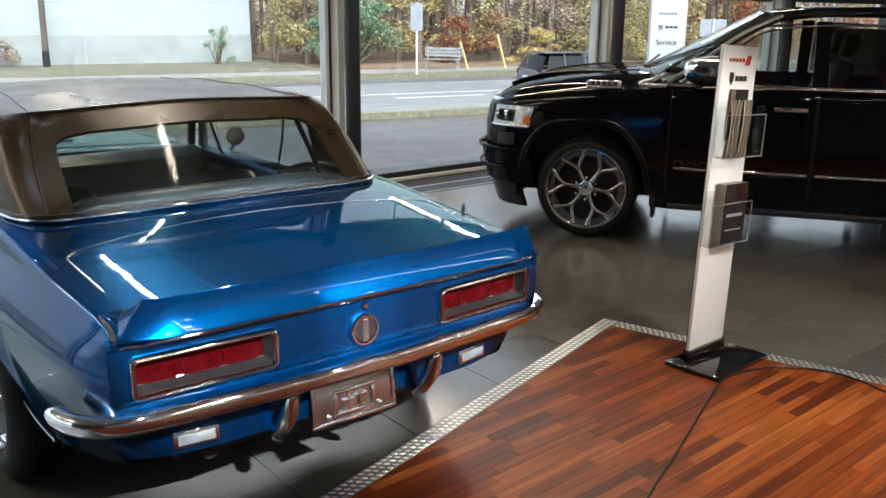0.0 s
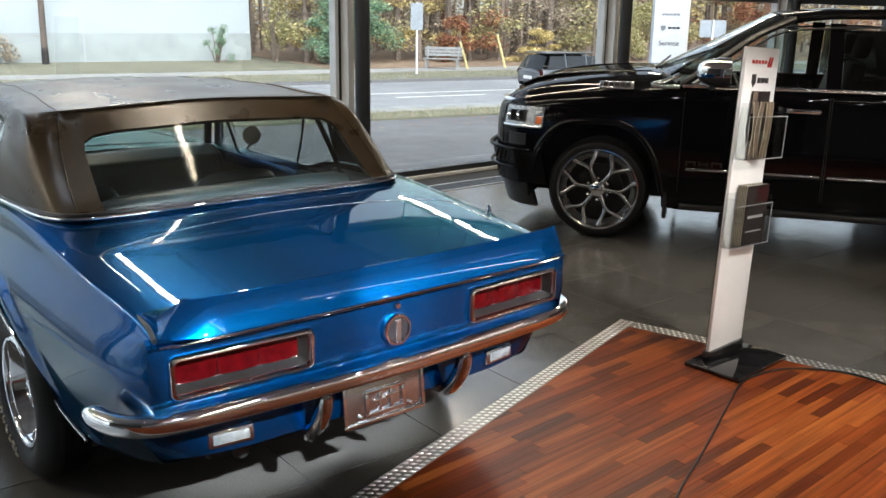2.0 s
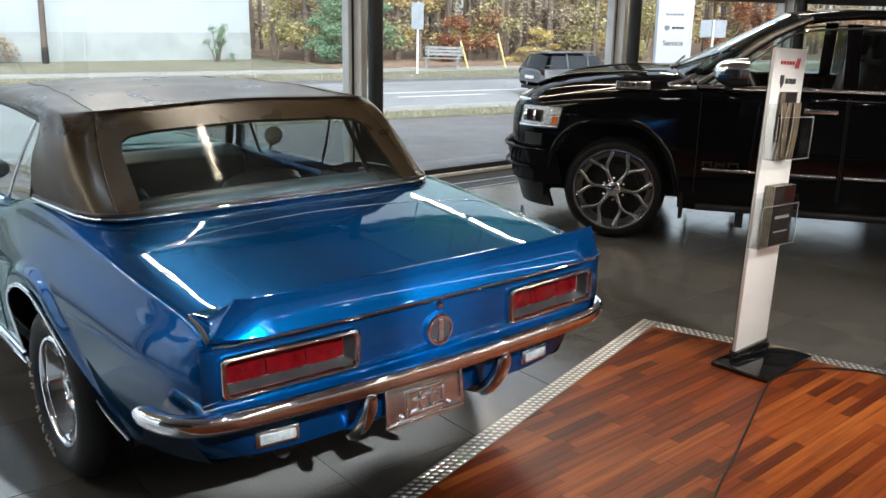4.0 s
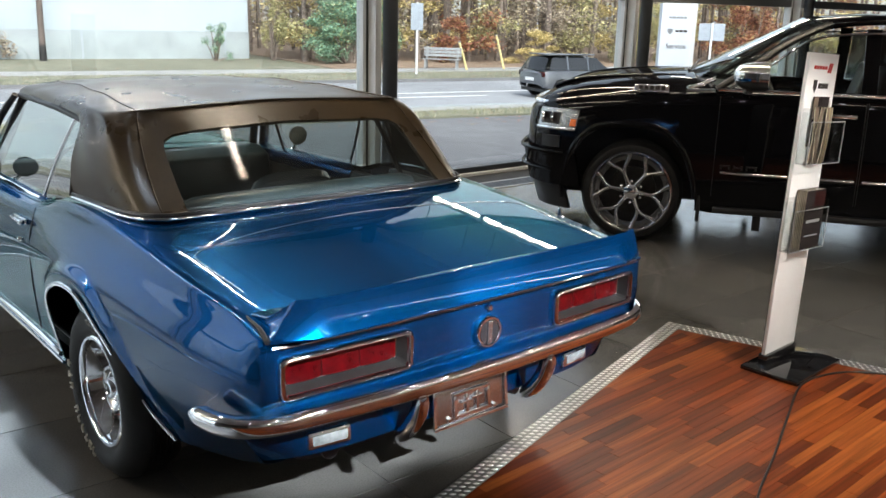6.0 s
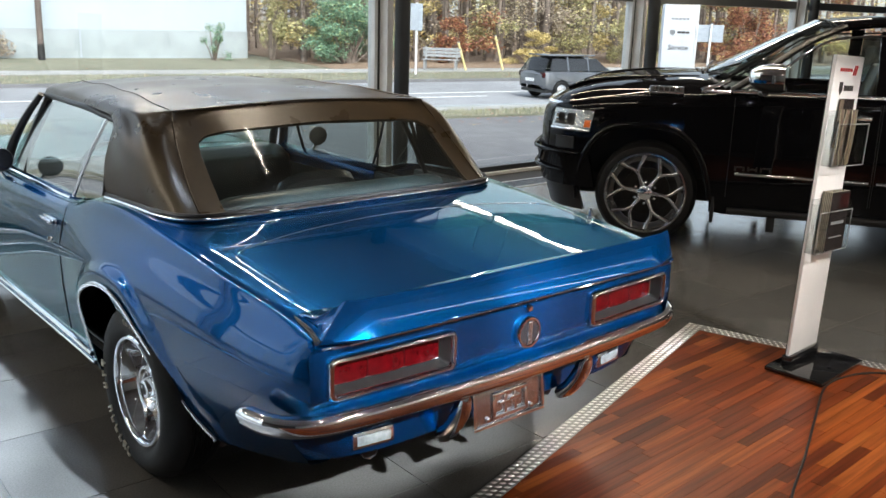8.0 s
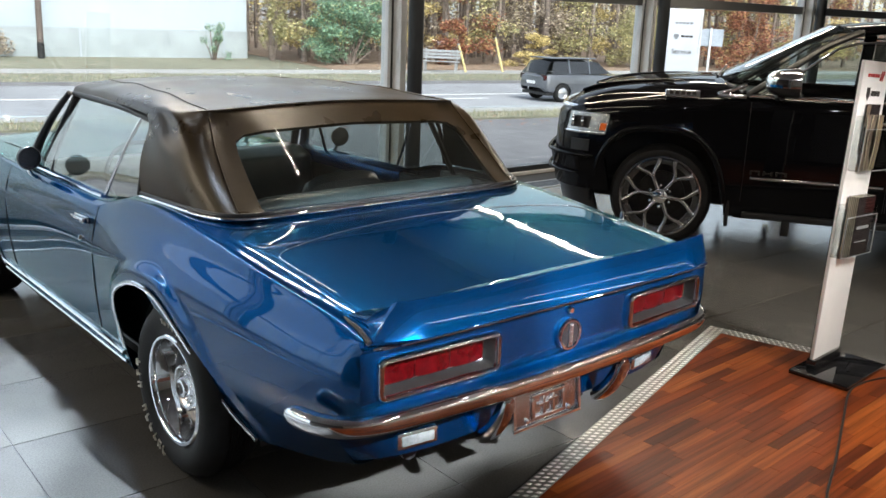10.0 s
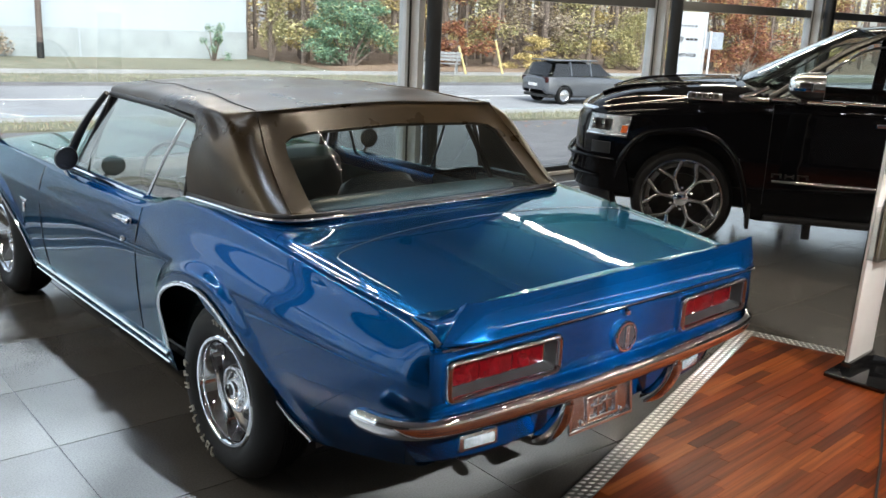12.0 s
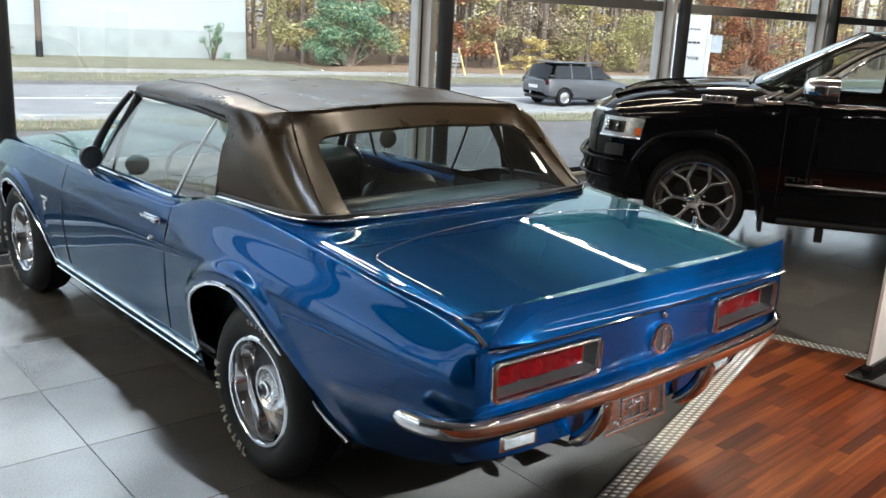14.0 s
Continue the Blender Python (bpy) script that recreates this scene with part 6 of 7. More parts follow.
def pickup_wheel(parent, x, y, side):
    r, width, rim = 0.392, 0.27, 0.312
    w = part("wheel", bmesh_tyre(r, width, rim), RUBBER, parent, "black road tyre", 45)
    w.matrix_basis = pose(x, y, r) if side < 0 else pose(x, y, r, 0, 0, 180)
    h = width / 2
    part("rim", lathe([(-h + 0.002, rim - 0.002), (-h - 0.010, rim + 0.003), (-h - 0.011, rim - 0.008), (-h + 0.004, rim - 0.020), (-h + 0.10, rim - 0.030), (h - 0.02, rim - 0.02)], 56), ALLOY, w, "bright alloy rim", 40)
    part("brake_disc", lathe([(-h + 0.11, 0.06), (-h + 0.11, 0.185), (-h + 0.125, 0.185)], 40), LAMPGREY, w, "dull steel brake disc", 40)
    part("rim_well", lathe([(-h + 0.012, rim - 0.022), (-h + 0.030, rim - 0.034), (-h + 0.035, rim - 0.060), (-h + 0.06, rim - 0.062)], 48), DARKALLOY, w, "grey painted rim well", 40)
    part("backing", lathe([(-h + 0.135, 0.001), (-h + 0.135, rim - 0.03)], 32), SATINBLACK, w)
    f = -h + 0.022
    for k in range(6):
        bm = bmesh.new()
        a = math.pi / 3 * k + 0.12

        def at(rad, da, dx=0.0):
            return (f + dx, rad * math.cos(a + da), rad * math.sin(a + da))
        add_tube(bm, curve_pts([at(0.050, 0, 0.02), at(0.10, 0, 0.010), at(0.150, 0, 0.008), at(0.185, 0, 0.006)], 6), [0.027, 0.021, 0.017, 0.016, 0.017, 0.015], 8, up=(1, 0, 0), flat=0.8)
        for sg in (-1, 1):
            add_tube(bm, curve_pts([at(0.165, sg * 0.03, 0.006), at(0.205, sg * 0.12, 0.004), at(0.245, sg * 0.25, 0.002), at(0.300, sg * 0.33, 0.0)], 9), [0.016, 0.015, 0.015, 0.015, 0.015, 0.016, 0.018, 0.021, 0.025], 8, up=(1, 0, 0), flat=0.8)
        part("spoke", bm, SPOKE, w, "polished grey forked alloy spoke", 60)
    part("hub_cap", lathe([(f + 0.02, 0.062), (f - 0.012, 0.056), (f - 0.020, 0.040), (f - 0.022, 0.0005)], 28), CHROME, w, "chrome hub cap", 40)
    for k in range(6):
        a = math.pi / 3 * (k + 0.5)
        part("wheel_nut", lathe([(f + 0.01, 0.012), (f - 0.012, 0.011), (f - 0.016, 0.0005)], 10, "x", (0, 0.085 * math.cos(a), 0.085 * math.sin(a))), CHROME, w, "", 40)
    return w


def black_pickup():
    car = thing("pickup_truck", "glossy black crew-cab pickup truck with chrome trim", "pickup truck", pose(6.040, 5.014, 0, 0, 0, 33.0))
    bm = bmesh.new()
    rows = []
    for y in np.linspace(-4.90, 0.90, 110):
        s = pick_section(y)
        rows.append([(-x, y, z) for x, z in s] + [(x, y, z) for x, z in s[::-1][1:]])
    V = grid(bm, rows)
    bm.faces.new(V[0])
    bm.faces.new(V[-1][::-1])
    arch = [(0.56, 0.10), (0.535, 0.45), (0.50, 0.64), (0.42, 0.79), (0.30, 0.885), (0.15, 0.915), (0.0, 0.918), (-0.16, 0.90), (-0.29, 0.83), (-0.39, 0.70), (-0.45, 0.54), (-0.485, 0.38), (-0.50, 0.10)]
    rear_arch = [(y - 3.40, z) for y, z in arch]
    for a in (arch, rear_arch):
        for sg in (-1, 1):
            bmesh.ops.delete(bm, geom=cut_out(bm, a, (1, 2), lambda c, q=sg: c.x * q > 0.5 and c.z < 1.0), context="FACES")
    cabin = [(-0.85, -2.40), (0.85, -2.40), (0.86, -0.75), (0.78, -0.42), (0.0, -0.33), (-0.78, -0.42), (-0.86, -0.75)]
    bmesh.ops.delete(bm, geom=cut_out(bm, cabin, (0, 1), lambda c: c.z > 1.0 and abs(c.x) < 0.9), context="FACES")
    bed = [(-0.82, -4.78), (0.82, -4.78), (0.82, -2.62), (-0.82, -2.62)]
    bmesh.ops.delete(bm, geom=cut_out(bm, bed, (0, 1), lambda c: c.z > 1.0), context="FACES")
    doors = []
    for sg in (-1, 1):
        for y0, y1 in ((-1.60, -0.60), (-2.52, -1.615)):
            poly = [(y0, 0.40), (y1, 0.40), (y1, 1.17), (y0, 1.17)]
            doors.append((sg, y0, y1, lift_off(bm, cut_out(bm, poly, (1, 2), lambda c, q=sg: c.x * q > 0.9))))
    hood = [(-0.70, -0.34), (0.70, -0.34), (0.70, 0.50), (0.62, 0.70), (-0.62, 0.70), (-0.70, 0.50)]
    hb = lift_off(bm, cut_out(bm, hood, (0, 1), lambda c: c.z > 1.05))
    body = part("body", bm, BLACKPAINT, car, "black painted body shell", 38)
    part("bonnet", hb, BLACKPAINT, car, "", 38)
    for sg in (-1, 1):
        part("bonnet_ridge", tube(curve_pts([(sg * 0.55, -0.32, 1.275), (sg * 0.54, 0.1, 1.262), (sg * 0.50, 0.5, 1.215), (sg * 0.44, 0.72, 1.14)], 20), 0.03, 8, flat=0.55), BLACKPAINT, body, "", 60)
        bm = bmesh.new()
        add_box(bm, -0.012, 0.012, -0.13, 0.13, -0.034, 0.030, 0.010, 3)
        bdg = part("bonnet_badge", bm, CHROME, body, "chrome side badge", 40)
        bdg.matrix_basis = pose(sg * 0.935, -0.095, 1.193, 0, sg * -30, 0)
        bm = bmesh.new()
        for k in range(5):
            add_box(bm, sg * 0.0125, sg * 0.0145, -0.10 + k * 0.042, -0.07 + k * 0.042, -0.016, 0.014)
        part("badge_print", bm, SATINBLACK, bdg, "dark badge bars")
    for sg, y0, y1, db in doors:
        d = part("door", db, BLACKPAINT, car, "black door", 38)
        for yy in (y0, y1):
            pts = [(sg * (pick_x(yy, z) + 0.0005), yy, z) for z in np.linspace(0.41, 1.16, 12)]
            part("panel_gap", tube(pts, 0.003, 6), RUBBERSEAL, d)
        hy = y0 + 0.16
        hd = part("door_handle", box(-0.022, 0.010, -0.115, 0.115, -0.016, 0.016, 0.008, 3), CHROME, d, "chrome door handle", 40)
        hd.matrix_basis = Matrix.Translation((sg * (pick_x(hy, 1.06) + 0.012), hy + 0.01, 1.06))
        pts = [(sg * (pick_x(y, 0.595) + 0.004), y, 0.595) for y in np.linspace(y0 + 0.02, y1 - (0.05 if y1 > -1 else 0.02), 14)]
        part("side_moulding", tube(pts, 0.017, 8, flat=0.8), CHROME, d, "chrome door moulding", 60)
        if y1 > -1:
            bm = bmesh.new()
            for k, (a, b) in enumerate(((0, 0.075), (0.095, 0.165), (0.185, 0.265))):
                add_box(bm, -0.003, 0.003, -a - 0.014, -a, -0.017, 0.017)
                add_box(bm, -0.003, 0.003, -b, -b + 0.014, -0.017, 0.017)
                add_box(bm, -0.003, 0.003, -b + 0.014, -a - 0.014, 0.006 if k != 1 else -0.005, 0.017 if k != 1 else 0.006)
            part("wordmark", bm, LAMPGREY, d, "dull metal letter bars").matrix_basis = Matrix.Translation((sg * (pick_x(-0.8, 0.637) + 0.004), -0.645, 0.637))
    # arch flares, wells, sill step
    for sg in (-1, 1):
        for a in (arch, rear_arch):
            pts = [(sg * (pick_x(y, max(z, 0.42)) + 0.006), y, z) for y, z in curve2(a[1:-1], 44)]
            part("arch_flare", tube(pts, 0.024, 8, up=(1, 0, 0), flat=0.6), BLACKPAINT, body, "", 60)
            yc = 0.03 if a is arch else -3.37
            bm = bmesh.new()
            Vw = grid(bm, [[(sg * xx, yc + 0.53 * math.cos(q), 0.40 + 0.53 * math.sin(q)) for q in np.linspace(-0.2, math.pi + 0.2, 18)] for xx in (0.60, 0.965)])
            bm.faces.new(Vw[0])
            part("wheel_housing", bm, SATINBLACK, body)
        part("sill_step", box(-0.055, 0.055, -2.45, -0.62, 0.285, 0.335, 0.015), SATINBLACK, body, "black side step", 40).matrix_basis = Matrix.Translation((sg * 0.965, 0, 0))
        part("mud_flap", box(-0.10, 0.10, -0.53, -0.50, 0.20, 0.45, 0.008), SATINBLACK, body).matrix_basis = Matrix.Translation((sg * 0.88, 0, 0))
    part("underbody", box(-0.80, 0.80, -2.75, -0.55, 0.235, 0.44, 0.03), SATINBLACK, body, "dark underbody trays", 40)
    for sg in (-1, 1):
        # bright trim wrapping the foot of the screen pillar
        cowl = [(sg * 0.93, -0.55, 1.285), (sg * 0.945, -0.46, 1.242), (sg * 0.952, -0.36, 1.208), (sg * 0.958, -0.40, 1.196), (sg * 0.965, -0.56, 1.198)]
        part("pillar_trim", tube(curve_pts(cowl, 20), 0.017, 8), CHROME, body, "chrome trim at the pillar's foot", 60)
        for yy in (-0.95, -2.15):
            part("step_bracket", box(-0.03, 0.03, yy - 0.03, yy + 0.03, 0.16, 0.29, 0.006), SATINBLACK, body, "black step bracket", 40).matrix_basis = Matrix.Translation((sg * 0.93, 0, 0))
    part("chassis", box(-0.62, 0.62, -4.7, 0.60, 0.30, 0.46, 0.02), SATINBLACK, body, "dark chassis")
    part("axle", tube([(-0.8, 0, 0.39), (0.8, 0, 0.39)], 0.05, 10), SATINBLACK, body)
    part("axle", tube([(-0.8, -3.40, 0.39), (0.8, -3.40, 0.39)], 0.05, 10), SATINBLACK, body)
    part("bed_floor", box(-0.82, 0.82, -4.78, -2.62, 0.70, 0.74), SATINBLACK, body)
    for sg in (-1, 1):
        pickup_wheel(car, sg * 0.845, 0.0, sg)
        pickup_wheel(car, sg * 0.845, -3.40, sg)

    # front: bumper, grille, lamps
    def nose(z_off, k, n=41):
        half = [(-0.985, 0.42), (-0.965, 0.56), (-0.91, 0.69), (-0.80, 0.81), (-0.60, 0.905), (-0.3, 0.94), (0, 0.95)]
        return curve_pts([(x * k, y + z_off, 0) for x, y in half] + [(-x * k, y + z_off, 0) for x, y in half[::-1][1:]], n)

    def nose_band(z0, z1, k0, k1, dy0, dy1, i0=0, i1=41, depth=0.03, steps=3):
        bm = bmesh.new()
        A, B = nose(dy0, k0)[i0:i1], nose(dy1, k1)[i0:i1]
        rows = []
        for s in range(steps + 1):
            t = s / steps
            rows.append([a.lerp(b, t) + Vector((0, 0, z0 + (z1 - z0) * t)) for a, b in zip(A, B)])
        grid(bm, rows)
        thicken(bm, depth)
        return bm
    part("front_bumper", nose_band(0.40, 0.655, 1.0, 1.005, -0.02, 0.035, steps=5, depth=0.05), BLACKPAINT, car, "deep black front bumper", 50)
    part("bumper_lip", tube([p + Vector((0, 0.045, 0.665)) for p in nose(0, 1.005)[2:-2]], 0.016, 8), BLACKPAINT, car, "", 60)
    part("bumper_trim", tube([p + Vector((0, 0.035, 0.52)) for p in nose(0, 1.0)[5:-5]], 0.014, 8), BLACKPAINT, car, "", 60)
    part("air_dam", nose_band(0.20, 0.41, 0.93, 0.97, -0.10, -0.04, steps=3, depth=0.03, i0=4, i1=37), SATINBLACK, car, "black lower air dam", 50)
    part("grille", nose_band(0.69, 1.0, 0.96, 0.93, -0.03, -0.06, i0=8, i1=33, depth=0.04, steps=3), SATINBLACK, car, "black grille", 50)
    for z in (0.74, 0.81, 0.88, 0.95):
        part("grille_bar", tube([p + Vector((0, -0.028, z)) for p in nose(0, 0.96)[9:32]], 0.012, 6), CHROME, car, "chrome grille bar", 60)
    part("nose_trim", tube([p + Vector((0, -0.055, 1.03)) for p in nose(0, 0.93)[5:-5]], 0.022, 8), CHROME, car, "chrome bonnet edge trim", 60)
    for sg in (-1, 1):
        sl = (1, 10) if sg < 0 else (31, 40)
        lamp = part("headlamp", nose_band(0.858, 1.005, 1.004, 0.988, 0.006, -0.018, *sl, depth=0.05, steps=4), HEADLENS, car, "clear headlamp with chrome inner bezels", 50)
        sl2 = (1, 3) if sg < 0 else (38, 40)
        part("indicator", nose_band(0.876, 0.930, 1.010, 1.002, 0.012, 0.004, *sl2, depth=0.01), AMBER, lamp, "amber side indicator", 50)
        sl3 = (4, 9) if sg < 0 else (32, 37)
        part("lamp_bezel", nose_band(0.885, 0.975, 1.008, 0.998, 0.012, -0.004, *sl3, depth=0.01), SATINBLACK, lamp, "dark projector bezel", 50)
        for k in (5, 7):
            i = k if sg < 0 else 40 - k
            c = nose(0.014, 1.006)[i] + Vector((0, 0, 0.932))
            part("projector", lathe([(0.0, 0.040), (0.02, 0.036), (0.028, 0.022), (0.030, 0.0005)], 20, "y", tuple(c)), CHROME, lamp, "round projector lens", 40)
        part("lamp_trim", tube([p + Vector((0, 0.010, 0.850)) for p in nose(0, 1.004)[sl[0]:sl[1]]], 0.010, 6), CHROME, lamp, "chrome lower lamp trim", 60)
        fl = nose_band(0.70, 0.79, 1.0, 1.0, 0.0, 0.0, *((4, 9) if sg < 0 else (32, 37)), depth=0.03)
        part("fog_lamp", fl, SATINBLACK, car, "dark fog lamp panel", 50)

    # cab
    def side_pt(y, t, sg):
        b = Vector((sg * 0.935, y, 1.212))
        h = Vector((sg * 0.735, 0, 1.715))
        return Vector((b.x + (h.x - b.x) * t, y, b.z + (h.z - b.z) * t))
    rows = []
    for i in range(15):
        y = -1.27 - 1.09 * i / 14
        row = []
        for j in range(21):
            u = -1 + 2 * j / 20
            fwd = 0.10 * (1 - u * u) * max(0, 1 - i / 5)
            row.append((0.735 * u, y + fwd, 1.728 - 0.026 * max(0, 1 - i / 4) + 0.055 * (1 - u ** 4) * (0.55 + 0.45 * math.sin(math.pi * min(1, (i + 2) / 12)))))
        rows.append(row)
    bm = bmesh.new()
    grid(bm, rows)
    thicken(bm, 0.03)
    part("roof", bm, BLACKPAINT, car, "", 50)
    scr = []
    for i in range(9):
        t = i / 8
        scr.append([Vector((0.86 * u, -0.56 + 0.24 * (1 - u * u), 1.225 + 0.075 * (1 - u * u))).lerp(Vector((0.725 * u, -1.29 + 0.11 * (1 - u * u), 1.705 + 0.042 * (1 - u * u))), t) for u in np.linspace(-1, 1, 21)])
    bm = bmesh.new()
    grid(bm, scr)
    ws = part("windscreen", bm, SCREENGLASS, car, "clear raked windscreen", 60)
    ws.visible_shadow = False
    part("wiper", tube([scr[0][6] + Vector((0, 0.02, 0.02)), scr[1][12] + Vector((0, 0.03, 0.02))], 0.010, 6), SATINBLACK, car, "black wiper")
    part("cowl", tube([p + Vector((0, 0.015, -0.008)) for p in scr[0]], 0.022, 8), SATINBLACK, car, "black cowl panel", 60)
    for sg in (-1, 1):
        apil = [(sg * 0.93, -0.57, 1.21), (sg * 0.875, -0.84, 1.405), (sg * 0.812, -1.07, 1.575), (sg * 0.752, -1.32, 1.70)]
        part("screen_pillar", tube(curve_pts(apil, 16), 0.038, 8, flat=0.7), SATINBLACK, car, "", 60)
        rail = [(sg * 0.750, -1.30, 1.695), (sg * 0.742, -1.55, 1.728), (sg * 0.74, -2.0, 1.738), (sg * 0.745, -2.36, 1.715)]
        part("roof_rail", tube(curve_pts(rail, 16), 0.034, 8), BLACKPAINT, car, "", 60)
        trim = [(sg * 0.955, -0.66, 1.218), (sg * 0.898, -0.90, 1.375), (sg * 0.845, -1.07, 1.505), (sg * 0.812, -1.20, 1.585), (sg * 0.798, -1.40, 1.625), (sg * 0.790, -1.9, 1.645), (sg * 0.80, -2.25, 1.62)]
        part("window_trim", tube(curve_pts(trim, 40), 0.010, 6), CHROME, car, "thin bright window surround", 60)
        part("waist_trim", tube([(sg * 0.962, y, 1.208) for y in np.linspace(-2.45, -0.58, 8)], 0.013, 6), CHROME, car, "bright waist trim", 60)
        for name, quad in (("door_glass", ((-0.70, 1.225), (-1.555, 1.225), (-1.555, 1.625), (-1.38, 1.612), (-1.19, 1.57))), ("rear_door_glass", ((-1.665, 1.225), (-2.32, 1.225), (-2.25, 1.60), (-1.665, 1.625)))):
            bm = bmesh.new()
            vs = []
            for y, z in quad:
                t = (z - 1.212) / (1.715 - 1.212)
                p = side_pt(y, t, sg)
                vs.append(bm.verts.new(p))
            bm.faces.new(vs)
            g = part(name, bm, TINTGLASS if name == "door_glass" else DARKGLASS, car, "tinted door glass")
            g.visible_shadow = False
        part("door_pillar", prism([(-1.56, 1.215), (-1.66, 1.215), (-1.66, 1.70), (-1.56, 1.70)], "x", -0.012, 0.012), BLACKPAINT, car).matrix_basis = Matrix.Translation((sg * 0.938, 0, 0)) @ Matrix.Translation((0, 0, 1.215)) @ Matrix.Rotation(sg * -math.atan2(0.20, 0.50), 4, "Y") @ Matrix.Translation((0, 0, -1.215))
        part("rear_pillar", prism([(-2.28, 1.215), (-2.50, 1.215), (-2.42, 1.70), (-2.22, 1.70)], "x", -0.015, 0.015), BLACKPAINT, car).matrix_basis = Matrix.Translation((sg * 0.938, 0, 0)) @ Matrix.Translation((0, 0, 1.215)) @ Matrix.Rotation(sg * -math.atan2(0.20, 0.50), 4, "Y") @ Matrix.Translation((0, 0, -1.215))
        # mirror
        def shell(z_lo, z_hi, k):
            """Rounded mirror housing: flat at the glass, domed forward, between two heights."""
            bm = bmesh.new()
            rows = []
            for z in np.linspace(z_lo, z_hi, 11):
                w = max(0.02, 1 - abs(z / 0.105) ** 3.2) ** 0.42 * k
                rows.append([(0.110 * w * (abs(math.cos(q)) ** 0.7) * (1 if math.cos(q) > 0 else -1), -0.10 + 0.225 * w * max(0.0, math.sin(q)) ** 0.8, z) for q in np.linspace(0, math.pi, 21)])
            V = grid(bm, rows)
            bm.faces.new(V[0])
            bm.faces.new(V[-1][::-1])
            for a, b in zip(V, V[1:]):
                bm.faces.new((a[0], b[0], b[-1], a[-1]))
            return bm
        mr = part("door_mirror", shell(-0.030, 0.1049, 1.0), CHROME, car, "chrome-capped door mirror", 50)
        mr.matrix_basis = pose(sg * 1.085, -0.80, 1.320, 0, 0, sg * -6)
        part("mirror_base", shell(-0.1049, -0.031, 0.97), SATINBLACK, mr, "black lower mirror housing", 40)
        part("mirror_arm", tube([(-sg * 0.02, 0.0, -0.10), (-sg * 0.17, 0.01, -0.115)], 0.028, 8), SATINBLACK, mr, "", 50)
        part("mirror_glass", box(-0.085, 0.085, -0.107, -0.101, -0.07, 0.075, 0.002), MIRROR, mr, "mirror glass")
    part("rear_window", prism([(-0.70, 1.24), (0.70, 1.24), (0.62, 1.66), (-0.62, 1.66)], "y", -2.43, -2.42), DARKGLASS, car, "tinted rear window").visible_shadow = False
    part("cab_back", box(-0.92, 0.92, -2.52, -2.44, 0.5, 1.24), BLACKPAINT, car)
    part("cab_floor", box(-0.9, 0.9, -2.43, -0.5, 0.46, 0.52), CARPET, car)
    part("dashboard", prism([(-0.40, 1.19), (-0.86, 1.16), (-0.80, 0.85), (-0.45, 0.80)], "x", -0.85, 0.85, 0.03, 3), SATINBLACK, car, "dark dashboard", 50)
    for sx in (-0.42, 0.42):
        st = part("front_seat", prism([(-1.10, 0.66), (-1.60, 0.62), (-1.62, 0.82), (-1.12, 0.86)], "x", sx - 0.26, sx + 0.26, 0.04, 3), SATINBLACK, car, "dark leather seat", 50)
        part("seat_back", prism([(-1.56, 0.80), (-1.70, 0.80), (-1.86, 1.38), (-1.74, 1.40)], "x", sx - 0.25, sx + 0.25, 0.04, 3), SATINBLACK, st, "", 50)
        part("headrest", prism([(-1.76, 1.42), (-1.86, 1.42), (-1.90, 1.58), (-1.80, 1.60)], "x", sx - 0.13, sx + 0.13, 0.03, 3), SATINBLACK, st, "", 50)
    part("rear_bench", prism([(-2.0, 0.60), (-2.40, 0.60), (-2.42, 1.40), (-2.30, 1.40), (-2.22, 0.85), (-2.0, 0.82)], "x", -0.75, 0.75, 0.03, 3), SATINBLACK, car, "dark rear bench", 50)
    part("steering_wheel", tube([(-0.42 + 0.19 * math.cos(a), -1.02 + 0.08 * math.sin(a), 1.10 + 0.17 * math.sin(a)) for a in np.linspace(0, 2 * math.pi, 30)[:-1]], 0.014, 8, True), SATINBLACK, car, "", 60)
    part("rear_bumper", box(-0.92, 0.92, -5.02, -4.88, 0.48, 0.66, 0.03, 3), CHROME, car, "chrome rear bumper", 40)
    for sg in (-1, 1):
        part("tail_lamp", box(-0.06, 0.06, -0.03, 0.03, 0.78, 1.16, 0.015), REDLENS, car, "red tail lamp", 40).matrix_basis = Matrix.Translation((sg * 0.90, -4.90, 0))
    return car


pickup = black_pickup()


